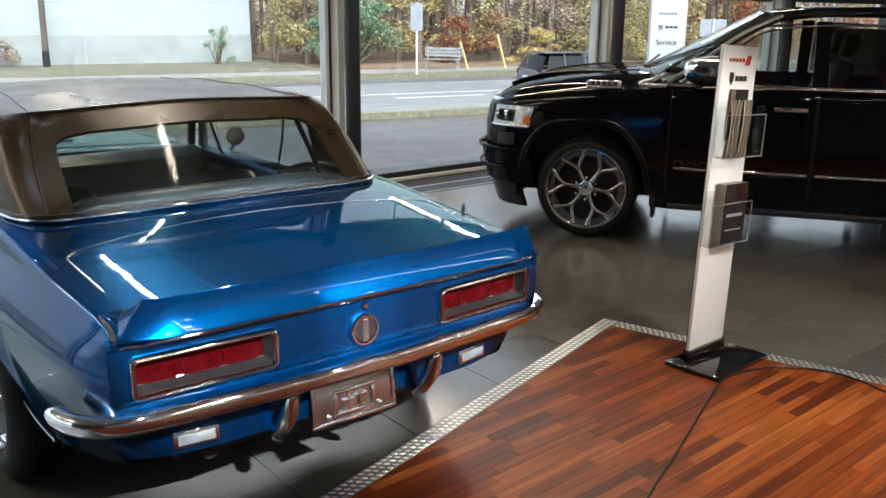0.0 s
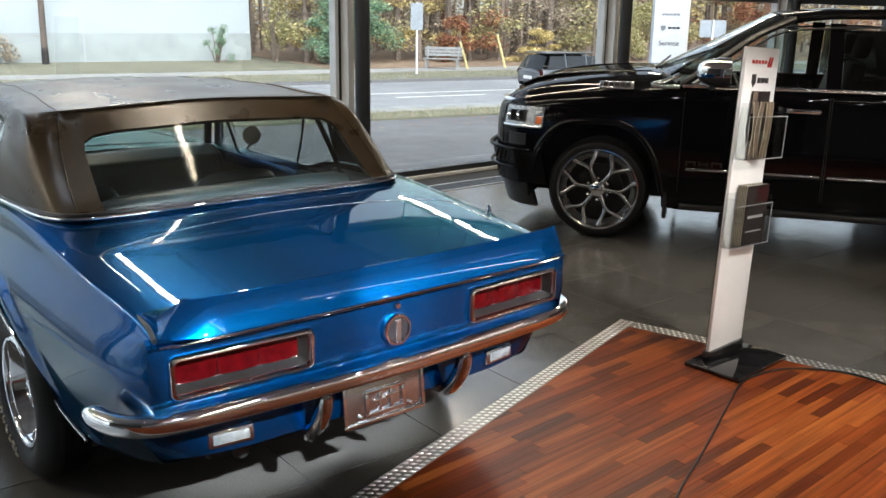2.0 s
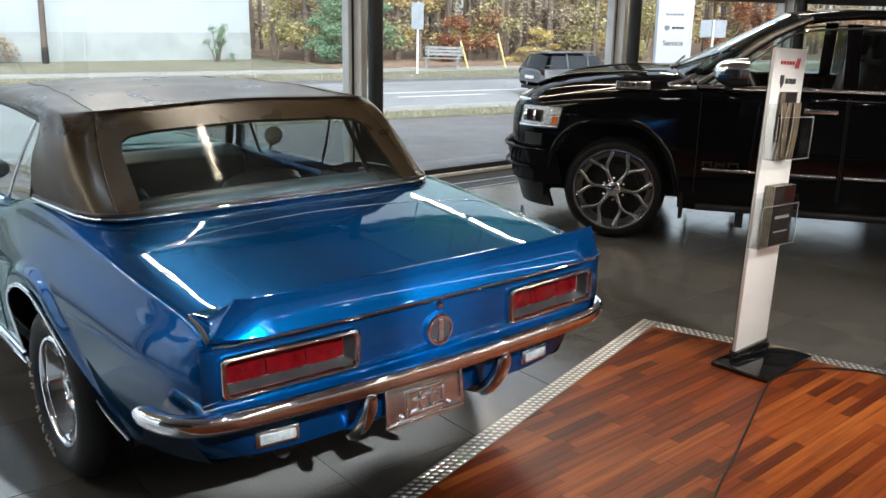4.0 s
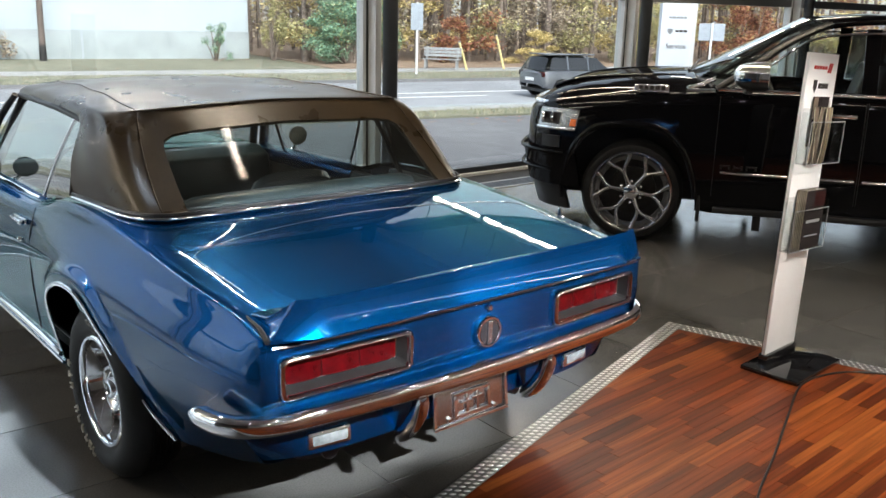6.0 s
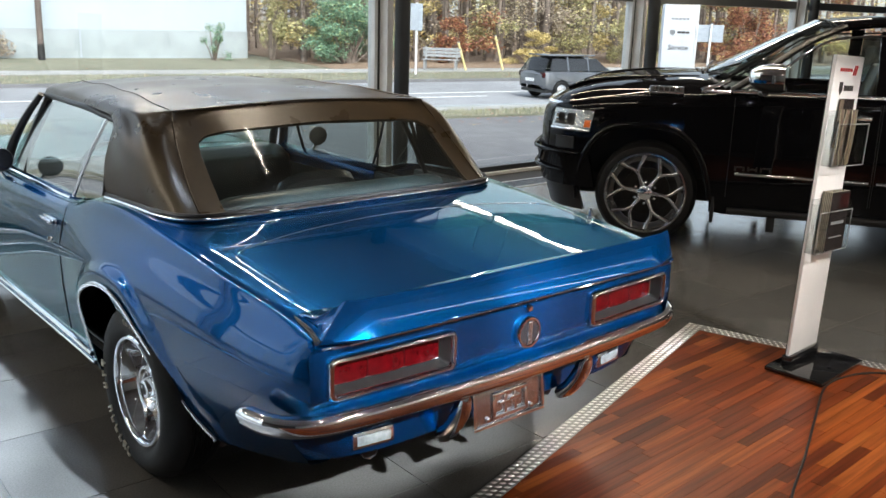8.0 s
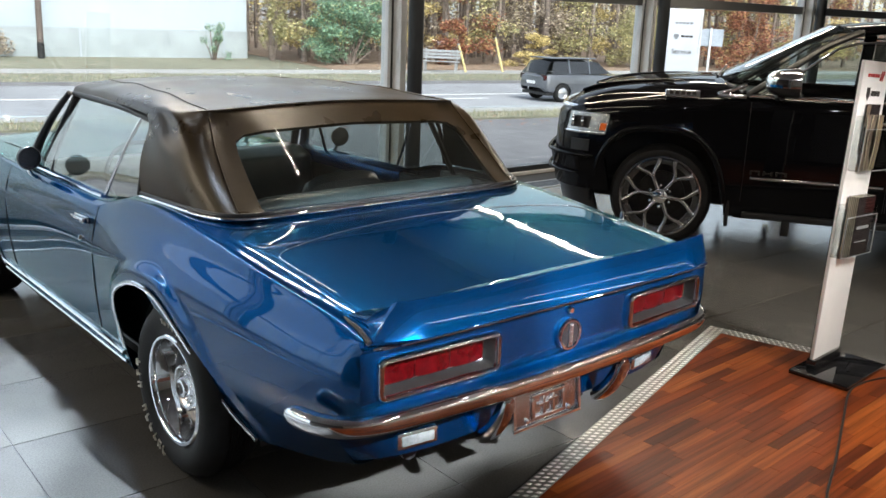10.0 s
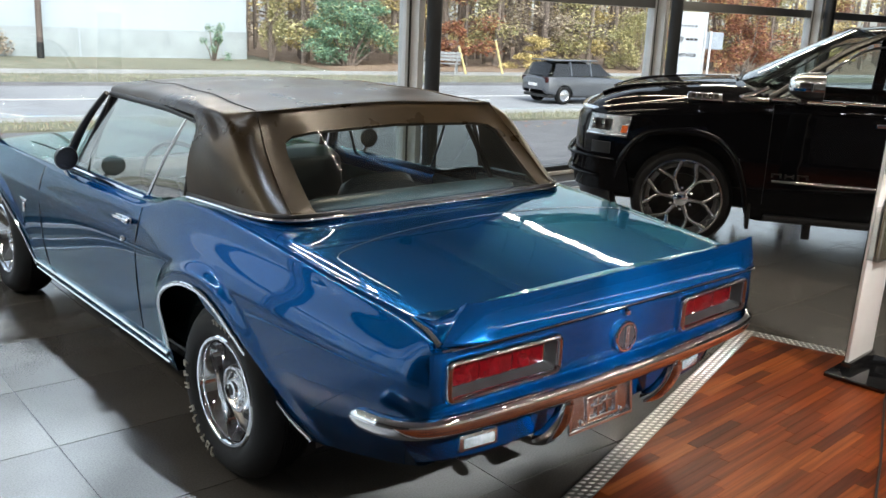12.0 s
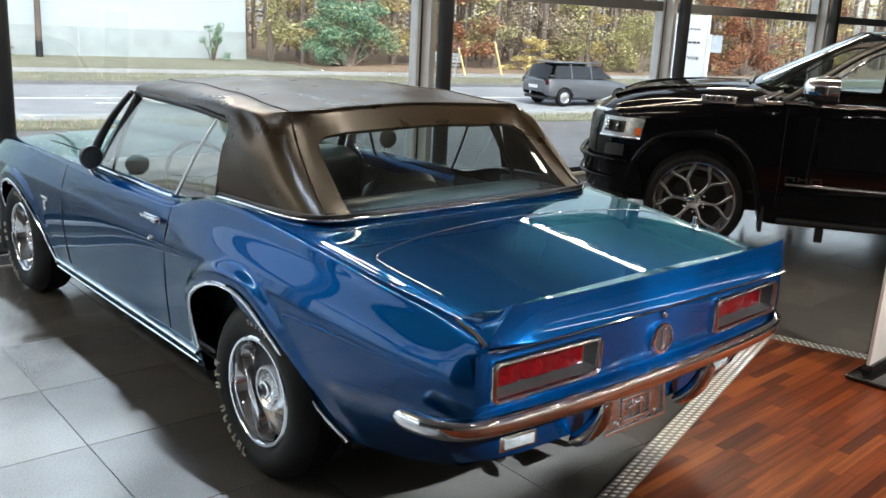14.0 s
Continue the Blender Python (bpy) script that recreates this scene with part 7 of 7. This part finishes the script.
# a compact car on the road ----------------------------------------------------
def road_car():
    car = thing("road_car", "silver-grey compact SUV on the road", "car", Matrix.Translation((22.3, 20.2, GROUND + 0.008)) @ Matrix.Rotation(radians(-101), 4, "Z") @ Matrix.Scale(0.89, 4))
    table = [(-2.05, 0.66, 0.50, 0.88, 0.90), (-1.95, 0.78, 0.38, 0.96, 0.98), (-1.3, 0.84, 0.30, 0.99, 1.00), (0.0, 0.85, 0.28, 0.97, 0.98), (0.75, 0.85, 0.28, 0.94, 1.00), (1.35, 0.84, 0.30, 0.88, 0.96), (1.85, 0.78, 0.36, 0.76, 0.84), (2.05, 0.62, 0.44, 0.66, 0.70)]
    bm = bmesh.new()
    rows = []
    for y in np.linspace(-2.05, 2.05, 48):
        w, zb, zs, zc = smooth_step(table, y)
        pts = curve_pts([(w - 0.1, zb, 0), (w - 0.01, zb + 0.05, 0), (w, 0.6, 0), (w - 0.03, zs - 0.08, 0), (w - 0.09, zs, 0), (w * 0.5, (zs + zc) / 2, 0), (0, zc, 0)], 20)
        rows.append([(-p.x, y, p.y) for p in pts] + [(p.x, y, p.y) for p in pts[::-1][1:]])
    V = grid(bm, rows)
    bm.faces.new(V[0])
    bm.faces.new(V[-1][::-1])
    for yc in (-1.25, 1.28):
        arch = [(yc + 0.37 * math.cos(a), 0.33 + 0.37 * math.sin(a)) for a in np.linspace(-0.2, math.pi + 0.2, 14)]
        for sg in (-1, 1):
            bmesh.ops.delete(bm, geom=cut_out(bm, arch, (1, 2), lambda c, q=sg: c.x * q > 0.5), context="FACES")
    part("body", bm, GREYPAINT, car, "", 40)
    bm = bmesh.new()
    prof = [(0.62, -1.98, 0.98), (0.62, -1.70, 1.42), (0.60, -1.2, 1.50), (0.60, -0.2, 1.52), (0.58, 0.35, 1.44), (0.62, 1.05, 0.99)]
    rows = []
    for i, (w, y, z) in enumerate(prof):
        rows.append([(-0.76 if z < 1.1 else -w, y, z - 0.02), (-w * 0.6, y, z + 0.02), (0, y, z + 0.03), (w * 0.6, y, z + 0.02), (0.76 if z < 1.1 else w, y, z - 0.02)])
    grid(bm, rows)
    part("glasshouse", bm, DARKGLASS, car, "dark windscreen and rear window", 30)
    part("roof", box(-0.64, 0.64, -1.72, 0.34, 1.515, 1.565, 0.02), GREYPAINT, car, "", 40)
    for sg in (-1, 1):
        for y0, y1 in ((-1.75, -0.95), (-0.90, -0.05), (0.0, 0.85)):
            q = [(y0, 1.0), (y1, 1.0), (min(y1, 0.42), 1.44), (max(y0, -1.55), 1.46)]
            w = part("side_window", prism(q, "x", -0.006, 0.006), DARKGLASS, car, "dark side window")
            w.matrix_basis = Matrix.Translation((sg * 0.765, 0, 1.0)) @ Matrix.Rotation(sg * -0.33, 4, "Y") @ Matrix.Translation((0, 0, -1.0))
        for yy in (-0.92, -0.02):
            part("door_pillar", tube([(sg * 0.772, yy, 0.98), (sg * 0.615, yy, 1.50)], 0.03, 6), GREYPAINT, car)
        part("tail_lamp", box(-0.13, 0.13, -0.05, 0.05, -0.09, 0.09, 0.02), REDLENS, car, "red tail lamp", 40).matrix_basis = Matrix.Translation((sg * 0.64, -1.97, 0.86))
        part("headlamp", box(-0.14, 0.14, -0.08, 0.06, -0.05, 0.05, 0.02), CLEARLENS, car, "clear headlamp", 40).matrix_basis = Matrix.Translation((sg * 0.62, 1.88, 0.70))
        for yc in (-1.25, 1.28):
            w = part("wheel", bmesh_tyre(0.33, 0.21, 0.21), RUBBER, car, "", 45)
            w.matrix_basis = pose(sg * 0.75, yc, 0.33, 0, 0, 0 if sg < 0 else 180)
            part("rim", lathe([(-0.10, 0.205), (-0.095, 0.19), (-0.08, 0.17), (-0.105, 0.06), (-0.108, 0.001)], 20), ALLOY, w, "silver wheel", 40)
    part("plate_blank", box(-0.26, 0.26, -2.075, -2.06, 0.62, 0.73), WHITEPANEL, car, "blank pale plate")
    part("underside", box(-0.75, 0.75, -1.9, 1.9, 0.24, 0.34), SATINBLACK, car)


road_car()

# ---------------------------------------------------------------- wooden platform and brochure stand
PLAT = pose(3.780, 3.034, 0, 0, 0, 15.9)      # its far corner; it spreads to -x and -y
PLAT_H, PLAT_W, PLAT_D, EDGE = 0.038, 6.4, 5.6, 0.088


def clip(poly, lo, hi):
    """A polygon cut to a rectangle."""
    for k, lim, s in ((0, lo[0], 1), (0, hi[0], -1), (1, lo[1], 1), (1, hi[1], -1)):
        out = []
        for a, b in zip(poly, poly[1:] + poly[:1]):
            ia, ib = s * (a[k] - lim) >= 0, s * (b[k] - lim) >= 0
            if ia:
                out.append(a)
            if ia != ib:
                t = (lim - a[k]) / (b[k] - a[k])
                out.append((a[0] + t * (b[0] - a[0]), a[1] + t * (b[1] - a[1])))
        poly = out
        if len(poly) < 3:
            return []
    return poly


def platform():
    p = thing("platform", "low platform of reddish wood strips with a chequer-plate edge", "platform", PLAT)
    part("deck", box(-PLAT_W, 0.0 - 0.004, -PLAT_D, 0.0 - 0.004, 0.0, PLAT_H - 0.006), SATINBLACK, p)
    bm = bmesh.new()
    add_box(bm, -PLAT_W, 0.0, -EDGE, 0.0, PLAT_H - 0.006, PLAT_H + 0.001)
    add_box(bm, -PLAT_W, 0.0, -0.0035, 0.0, 0.001, PLAT_H - 0.006)
    north = part("edge_strip", bm, PLATE, p, "aluminium chequer-plate edging")
    bm = bmesh.new()
    add_box(bm, -EDGE, 0.0, -PLAT_D, -EDGE - 0.0005, PLAT_H - 0.006, PLAT_H + 0.001)
    add_box(bm, -0.0035, 0.0, -PLAT_D, -EDGE - 0.0005, 0.001, PLAT_H - 0.006)
    east = part("edge_strip", bm, PLATE, p, "aluminium chequer-plate edging")

    def bars(length, along_x):
        bm = bmesh.new()
        pitch = 0.033
        n = int(length / pitch)
        for i in range(n):
            for r in range(3):
                u = -(i + 0.5 + 0.5 * (r % 2)) * pitch
                v = -EDGE * (r + 0.5) / 3
                if not along_x and -u < EDGE + 0.02:
                    continue
                a = radians(-50 if along_x else 40)
                c = (u, v) if along_x else (v, u)
                pts = [(0.0150, 0.0), (0.004, 0.0062), (-0.004, 0.0062), (-0.0150, 0.0), (-0.004, -0.0062), (0.004, -0.0062)]
                lo = [bm.verts.new((c[0] + x * math.cos(a) - y * math.sin(a), c[1] + x * math.sin(a) + y * math.cos(a), PLAT_H + 0.0009)) for x, y in pts]
                hi = [bm.verts.new((c[0] + 0.7 * (x * math.cos(a) - y * math.sin(a)), c[1] + 0.7 * (x * math.sin(a) + y * math.cos(a)), PLAT_H + 0.0032)) for x, y in pts]
                bm.faces.new(hi)
                for k in range(6):
                    bm.faces.new((lo[k], lo[(k + 1) % 6], hi[(k + 1) % 6], hi[k]))
        return bm
    tagged(part("chequer_relief", bars(PLAT_W, True), PLATETOP, north), kind="stuff")
    tagged(part("chequer_relief", bars(PLAT_D, False), PLATETOP, east), kind="stuff")
    return p


plat = platform()


def wood_strips():
    rng = random.Random(5)
    w = 0.050
    a = radians(-13.5)
    c, s = math.cos(a), math.sin(a)
    lo, hi = (-PLAT_W, -PLAT_D), (-EDGE - 0.001, -EDGE - 0.001)
    cells = []
    for r in range(-150, 55):
        x = -9.0 + rng.uniform(0, 0.4)
        while x < 3.0:
            ln = rng.choice((0.30, 0.38, 0.46, 0.54, 0.62)) * rng.uniform(0.9, 1.1)
            g = 0.0006
            q = [(x + g, r * w + g), (x + ln - g, r * w + g), (x + ln - g, (r + 1) * w - g), (x + g, (r + 1) * w - g)]
            x += ln
            poly = clip([(u * c - v * s, u * s + v * c) for u, v in q], lo, hi)
            if len(poly) >= 3:
                cells.append(poly)
    cells.sort(key=lambda p: (sum(v[0] for v in p) / len(p) + 1.3) ** 2 + (sum(v[1] for v in p) / len(p) + 1.0) ** 2)
    rest = bmesh.new()

    def strip_into(bm, poly, z):
        top = [bm.verts.new((x, y, z)) for x, y in poly]
        bot = [bm.verts.new((x, y, PLAT_H - 0.006)) for x, y in poly]
        bm.faces.new(top)
        for k in range(len(poly)):
            j = (k + 1) % len(poly)
            bm.faces.new((top[k], bot[k], bot[j], top[j]))
    for k, poly in enumerate(cells):
        z = PLAT_H + rng.uniform(-0.0003, 0.0003)
        if k < 300:
            bm = bmesh.new()
            strip_into(bm, poly, z)
            part("wood_strip", bm, PLANK, plat)
        else:
            strip_into(rest, poly, z)
    tagged(part("wood_strips", rest, PLANKREST, plat), kind="stuff")


STAND = pose(3.724, 2.255, PLAT_H + 0.001, 0, 0, 3)
LEAN = Matrix.Rotation(radians(3.1), 4, "Y")   # the panel leans a little in its clamp


def brochure_stand():
    s = thing("brochure_stand", "white upright brochure stand on a glossy black base", "brochure stand", STAND)
    part("base", box(-0.235, 0.235, -0.148, 0.148, 0.0, 0.024, 0.006), GLOSSBLACK, s, "glossy black base plate", 40)
    part("clamp", box(-0.155, 0.155, 0.052, 0.10, 0.0245, 0.075, 0.004), GLOSSBLACK, s, "black clamp rail", 40)
    panel = part("panel", box(-0.155, 0.155, 0.068, 0.086, 0.040, 1.535, 0.002), WHITEPANEL, s, "white sign panel", 40)
    panel.matrix_basis = LEAN
    part("backing", box(-0.153, 0.153, 0.0865, 0.090, 0.08, 1.53), SATINBLACK, panel, "dark backing sheet")
    Y = 0.0665
    bm = bmesh.new()
    for k in range(5):
        add_box(bm, -0.098 + k * 0.029, -0.078 + k * 0.029, Y - 0.0012, Y + 0.0005, 1.461, 1.477)
    part("wordmark", bm, PRINTRED, panel, "red logo bars")
    bm = bmesh.new()
    for k in range(2):
        m = Matrix.Translation((0.062 + k * 0.022, 0, 1.469)) @ Matrix.Rotation(radians(22), 4, "Y")
        add_box(bm, -0.007, 0.007, Y - 0.0012, Y + 0.0005, -0.024, 0.024, m=m)
    part("wordmark", bm, PRINTRED, panel, "two red slanted stripes")
    bm = bmesh.new()
    for k in range(3):
        add_box(bm, -0.028 + k * 0.036, 0.002 + k * 0.036, Y - 0.0012, Y + 0.0005, 1.372, 1.397)
    part("wordmark", bm, PRINTDARK, panel, "dark logo bars")
    part("emblem", prism([(-0.082, 1.412), (-0.046, 1.412), (-0.046, 1.375), (-0.064, 1.352), (-0.082, 1.375)], "y", Y - 0.0012, Y + 0.0005), PRINTDARK, panel, "dark shield-shaped emblem")

    def holder(z0, z1, x0, x1):
        h = thing("brochure_holder", "", "", None)
        h.parent = s
        h.matrix_basis = LEAN
        h["label"] = "clear acrylic brochure pocket"
        part("pocket_back", box(x0, x1, 0.060, 0.0635, z0, z1), ACRYLIC, h)
        part("pocket_front", box(x0, x1, 0.008, 0.011, z0, z1 - 0.06), ACRYLIC, h)
        part("pocket_side", box(x0, x0 + 0.003, 0.0112, 0.0598, z0, z1 - 0.02), ACRYLIC, h)
        part("pocket_side", box(x1 - 0.003, x1, 0.0112, 0.0598, z0, z1 - 0.02), ACRYLIC, h)
        part("pocket_floor", box(x0 + 0.004, x1 - 0.004, 0.0112, 0.0598, z0, z0 + 0.003), ACRYLIC, h)
        bm = bmesh.new()
        for x in (x0, x1):
            add_tube(bm, [(x, 0.009, z0), (x, 0.009, z1 - 0.06)], 0.0022, 6)
        add_tube(bm, [(x0, 0.009, z0), (x1, 0.009, z0)], 0.0022, 6)
        add_tube(bm, [(x0, 0.009, z1 - 0.06), (x1, 0.009, z1 - 0.06)], 0.0022, 6)
        part("pocket_edge", bm, GREYPLASTIC, h, "bright polished acrylic edge")
        return h
    holder(1.02, 1.28, -0.16, 0.20)
    holder(0.60, 0.86, -0.19, 0.17)
    # upper pocket: thin magazines, one behind the other; lower pocket: a thick stack
    return s


def brochure(x, y, z, w, h, t, lean, cover, label, bars):
    b = thing("brochure", label, "brochure", STAND @ LEAN @ Matrix.Translation((x, y, z)) @ Matrix.Rotation(radians(lean), 4, "X"), "brochures in the stand")
    part("pages", box(-w / 2, w / 2, -t / 2 + 0.0012, t / 2 - 0.0012, 0.002, h - 0.001), PAPER, b, "cream page edges")
    part("cover", box(-w / 2 - 0.001, w / 2 + 0.001, -t / 2, -t / 2 + 0.001, 0.0, h), cover, b, "dark printed cover")
    part("back_cover", box(-w / 2 - 0.001, w / 2 + 0.001, t / 2 - 0.001, t / 2, 0.0, h), cover, b)
    for z0, z1, x0, x1, m in bars:
        part("print", box(-w / 2 + x0 * w, -w / 2 + x1 * w, -t / 2 - 0.0006, -t / 2 - 0.0001, h * z0, h * z1), m, b, "printed bar")


brochure_stand()

COVER_A = mat("cover_dark", (0.035, 0.028, 0.028), 0.25, 0.0, 0.5, 14.0, coat=0.4)
COVER_B = mat("cover_brown", (0.16, 0.12, 0.09), 0.3, 0.0, 0.5, 20.0, coat=0.3)
COVER_R = mat("cover_red", (0.035, 0.010, 0.010), 0.25, 0.0, 0.6, 22.0, coat=0.4)
SX, SY, SZ = 0.0, 0.0, 0.0
thick = [(0.72, 0.97, 0.45, 0.98, COVER_R), (0.22, 0.24, 0.15, 0.85, PRINTGREY), (0.45, 0.50, 0.15, 0.85, GREYPLASTIC)]
for k in range(6):
    brochure(SX + 0.012, SY + 0.0545 - k * 0.0082, SZ + 0.604, 0.205, 0.290, 0.0078, 0, COVER_A, "thick dark brochure in a clear pocket", thick if k == 5 else [])


def leaflet(x, y, z, bow, twist, h, w, edge, label):
    """A slim magazine standing on end, its pages sprung into a bow, with pale cut edges."""
    b = thing("leaflet", label, "brochure", STAND @ LEAN @ Matrix.Translation((x, y, z)), "brochures in the stand")
    rows_f, rows_b = [], []
    for i in range(11):
        t = i / 10
        dx = bow * math.sin(math.pi * t) + twist * (t - 0.5)
        rows_f.append([(dx - w * 0.5, 0.0, h * t), (dx, -0.004, h * t), (dx + w * 0.5, 0.0, h * t)])
        rows_b.append([(dx - w * 0.5, 0.0052, h * t), (dx + w * 0.5, 0.0052, h * t)])
    bm = bmesh.new()
    grid(bm, rows_f)
    part("cover", bm, COVER_B, b, "brown printed cover", 60)
    bm = bmesh.new()
    grid(bm, rows_b)
    part("back_cover", bm, COVER_A, b)
    for k, m in ((0, PAPER), (2, edge)):
        part("page_edge", tube([Vector(r[k]) + Vector((0, 0.002, 0)) for r in rows_f], 0.0026, 6), m, b, "pale page edge")


YELLOWPAPER = mat("yellow_paper", (0.62, 0.50, 0.14), 0.6, 0.0, 0.2, 40.0)
for k, (dx, bow, twist, w, edge) in enumerate(((-0.045, 0.016, -0.006, 0.040, PAPER), (-0.008, -0.018, 0.010, 0.036, PAPER), (0.022, 0.014, 0.016, 0.034, YELLOWPAPER), (0.052, -0.014, 0.012, 0.040, PAPER), (0.072, 0.010, 0.020, 0.036, PAPER))):
    leaflet(SX + dx, SY + 0.046 - (k % 3) * 0.011, SZ + 1.024, bow, twist, 0.262, w, edge, "slim bowed magazine with pale edges in a clear pocket")
brochure(SX + 0.01, SY + 0.0585, SZ + 1.10, 0.165, 0.235, 0.0026, 0, COVER_A, "dark brochure standing behind the others", [(0.55, 0.99, 0.02, 0.30, COVER_B)])


def floor_cable():
    pts = [(2.20, 1.50), (2.41, 1.65), (2.79, 1.80), (3.23, 1.98), (3.47, 2.075), (3.62, 2.10), (3.80, 2.07), (3.93, 1.99), (4.03, 1.85), (4.05, 1.70), (4.00, 1.50), (3.95, 1.2), (3.98, 0.9)]
    ob = part("floor_cable", tube(curve_pts([(x, y, PLAT_H + 0.0055) for x, y in pts], 90), 0.005, 8), RUBBERSEAL, None, "", 60)
    tagged(ob, "thin black power cable lying on the wooden platform", "cable")


floor_cable()

# ---------------------------------------------------------------- floor tiles
def floor_tiles():
    pitch, gap, rot = 0.628, 0.005, radians(-1.5)
    h = (pitch - gap) / 2
    bm = bmesh.new()
    add_box(bm, -h, h, -h, h, -0.004, 0.0)
    me = bpy.data.meshes.new("tile")
    bm.to_mesh(me)
    bm.free()
    me.materials.append(TILE)
    rest = bmesh.new()
    ox, oy = 0.258, 3.905
    c, s = math.cos(rot), math.sin(rot)
    n = 0
    cells = [(i, j) for i in range(-11, 27) for j in range(-18, 13)]
    cells.sort(key=lambda q: (q[0] - 3) ** 2 + (q[1] + 0) ** 2)
    for i, j in cells:
        u, v = (i + 0.5) * pitch, (j + 0.5) * pitch
        x, y = ox + c * u - s * v, oy + s * u + c * v
        edge = TURN_Y - 0.12
        if not (ROOM["x0"] + 0.3 < x < ROOM["x1"] - 0.33 and ROOM["y0"] + 0.33 < y < edge - 0.2):
            continue
        if n < 300:
            ob = new("tile", me)
            ob.parent = floor
            ob.matrix_basis = Matrix.Translation((x, y, 0)) @ Matrix.Rotation(rot, 4, "Z")
            n += 1
        else:
            add_box(rest, -h, h, -h, h, -0.004, 0.0, m=Matrix.Translation((x, y, 0)) @ Matrix.Rotation(rot, 4, "Z"))
    tagged(part("tiles", rest, TILE, floor), kind="stuff")


floor_tiles()

wood_strips()
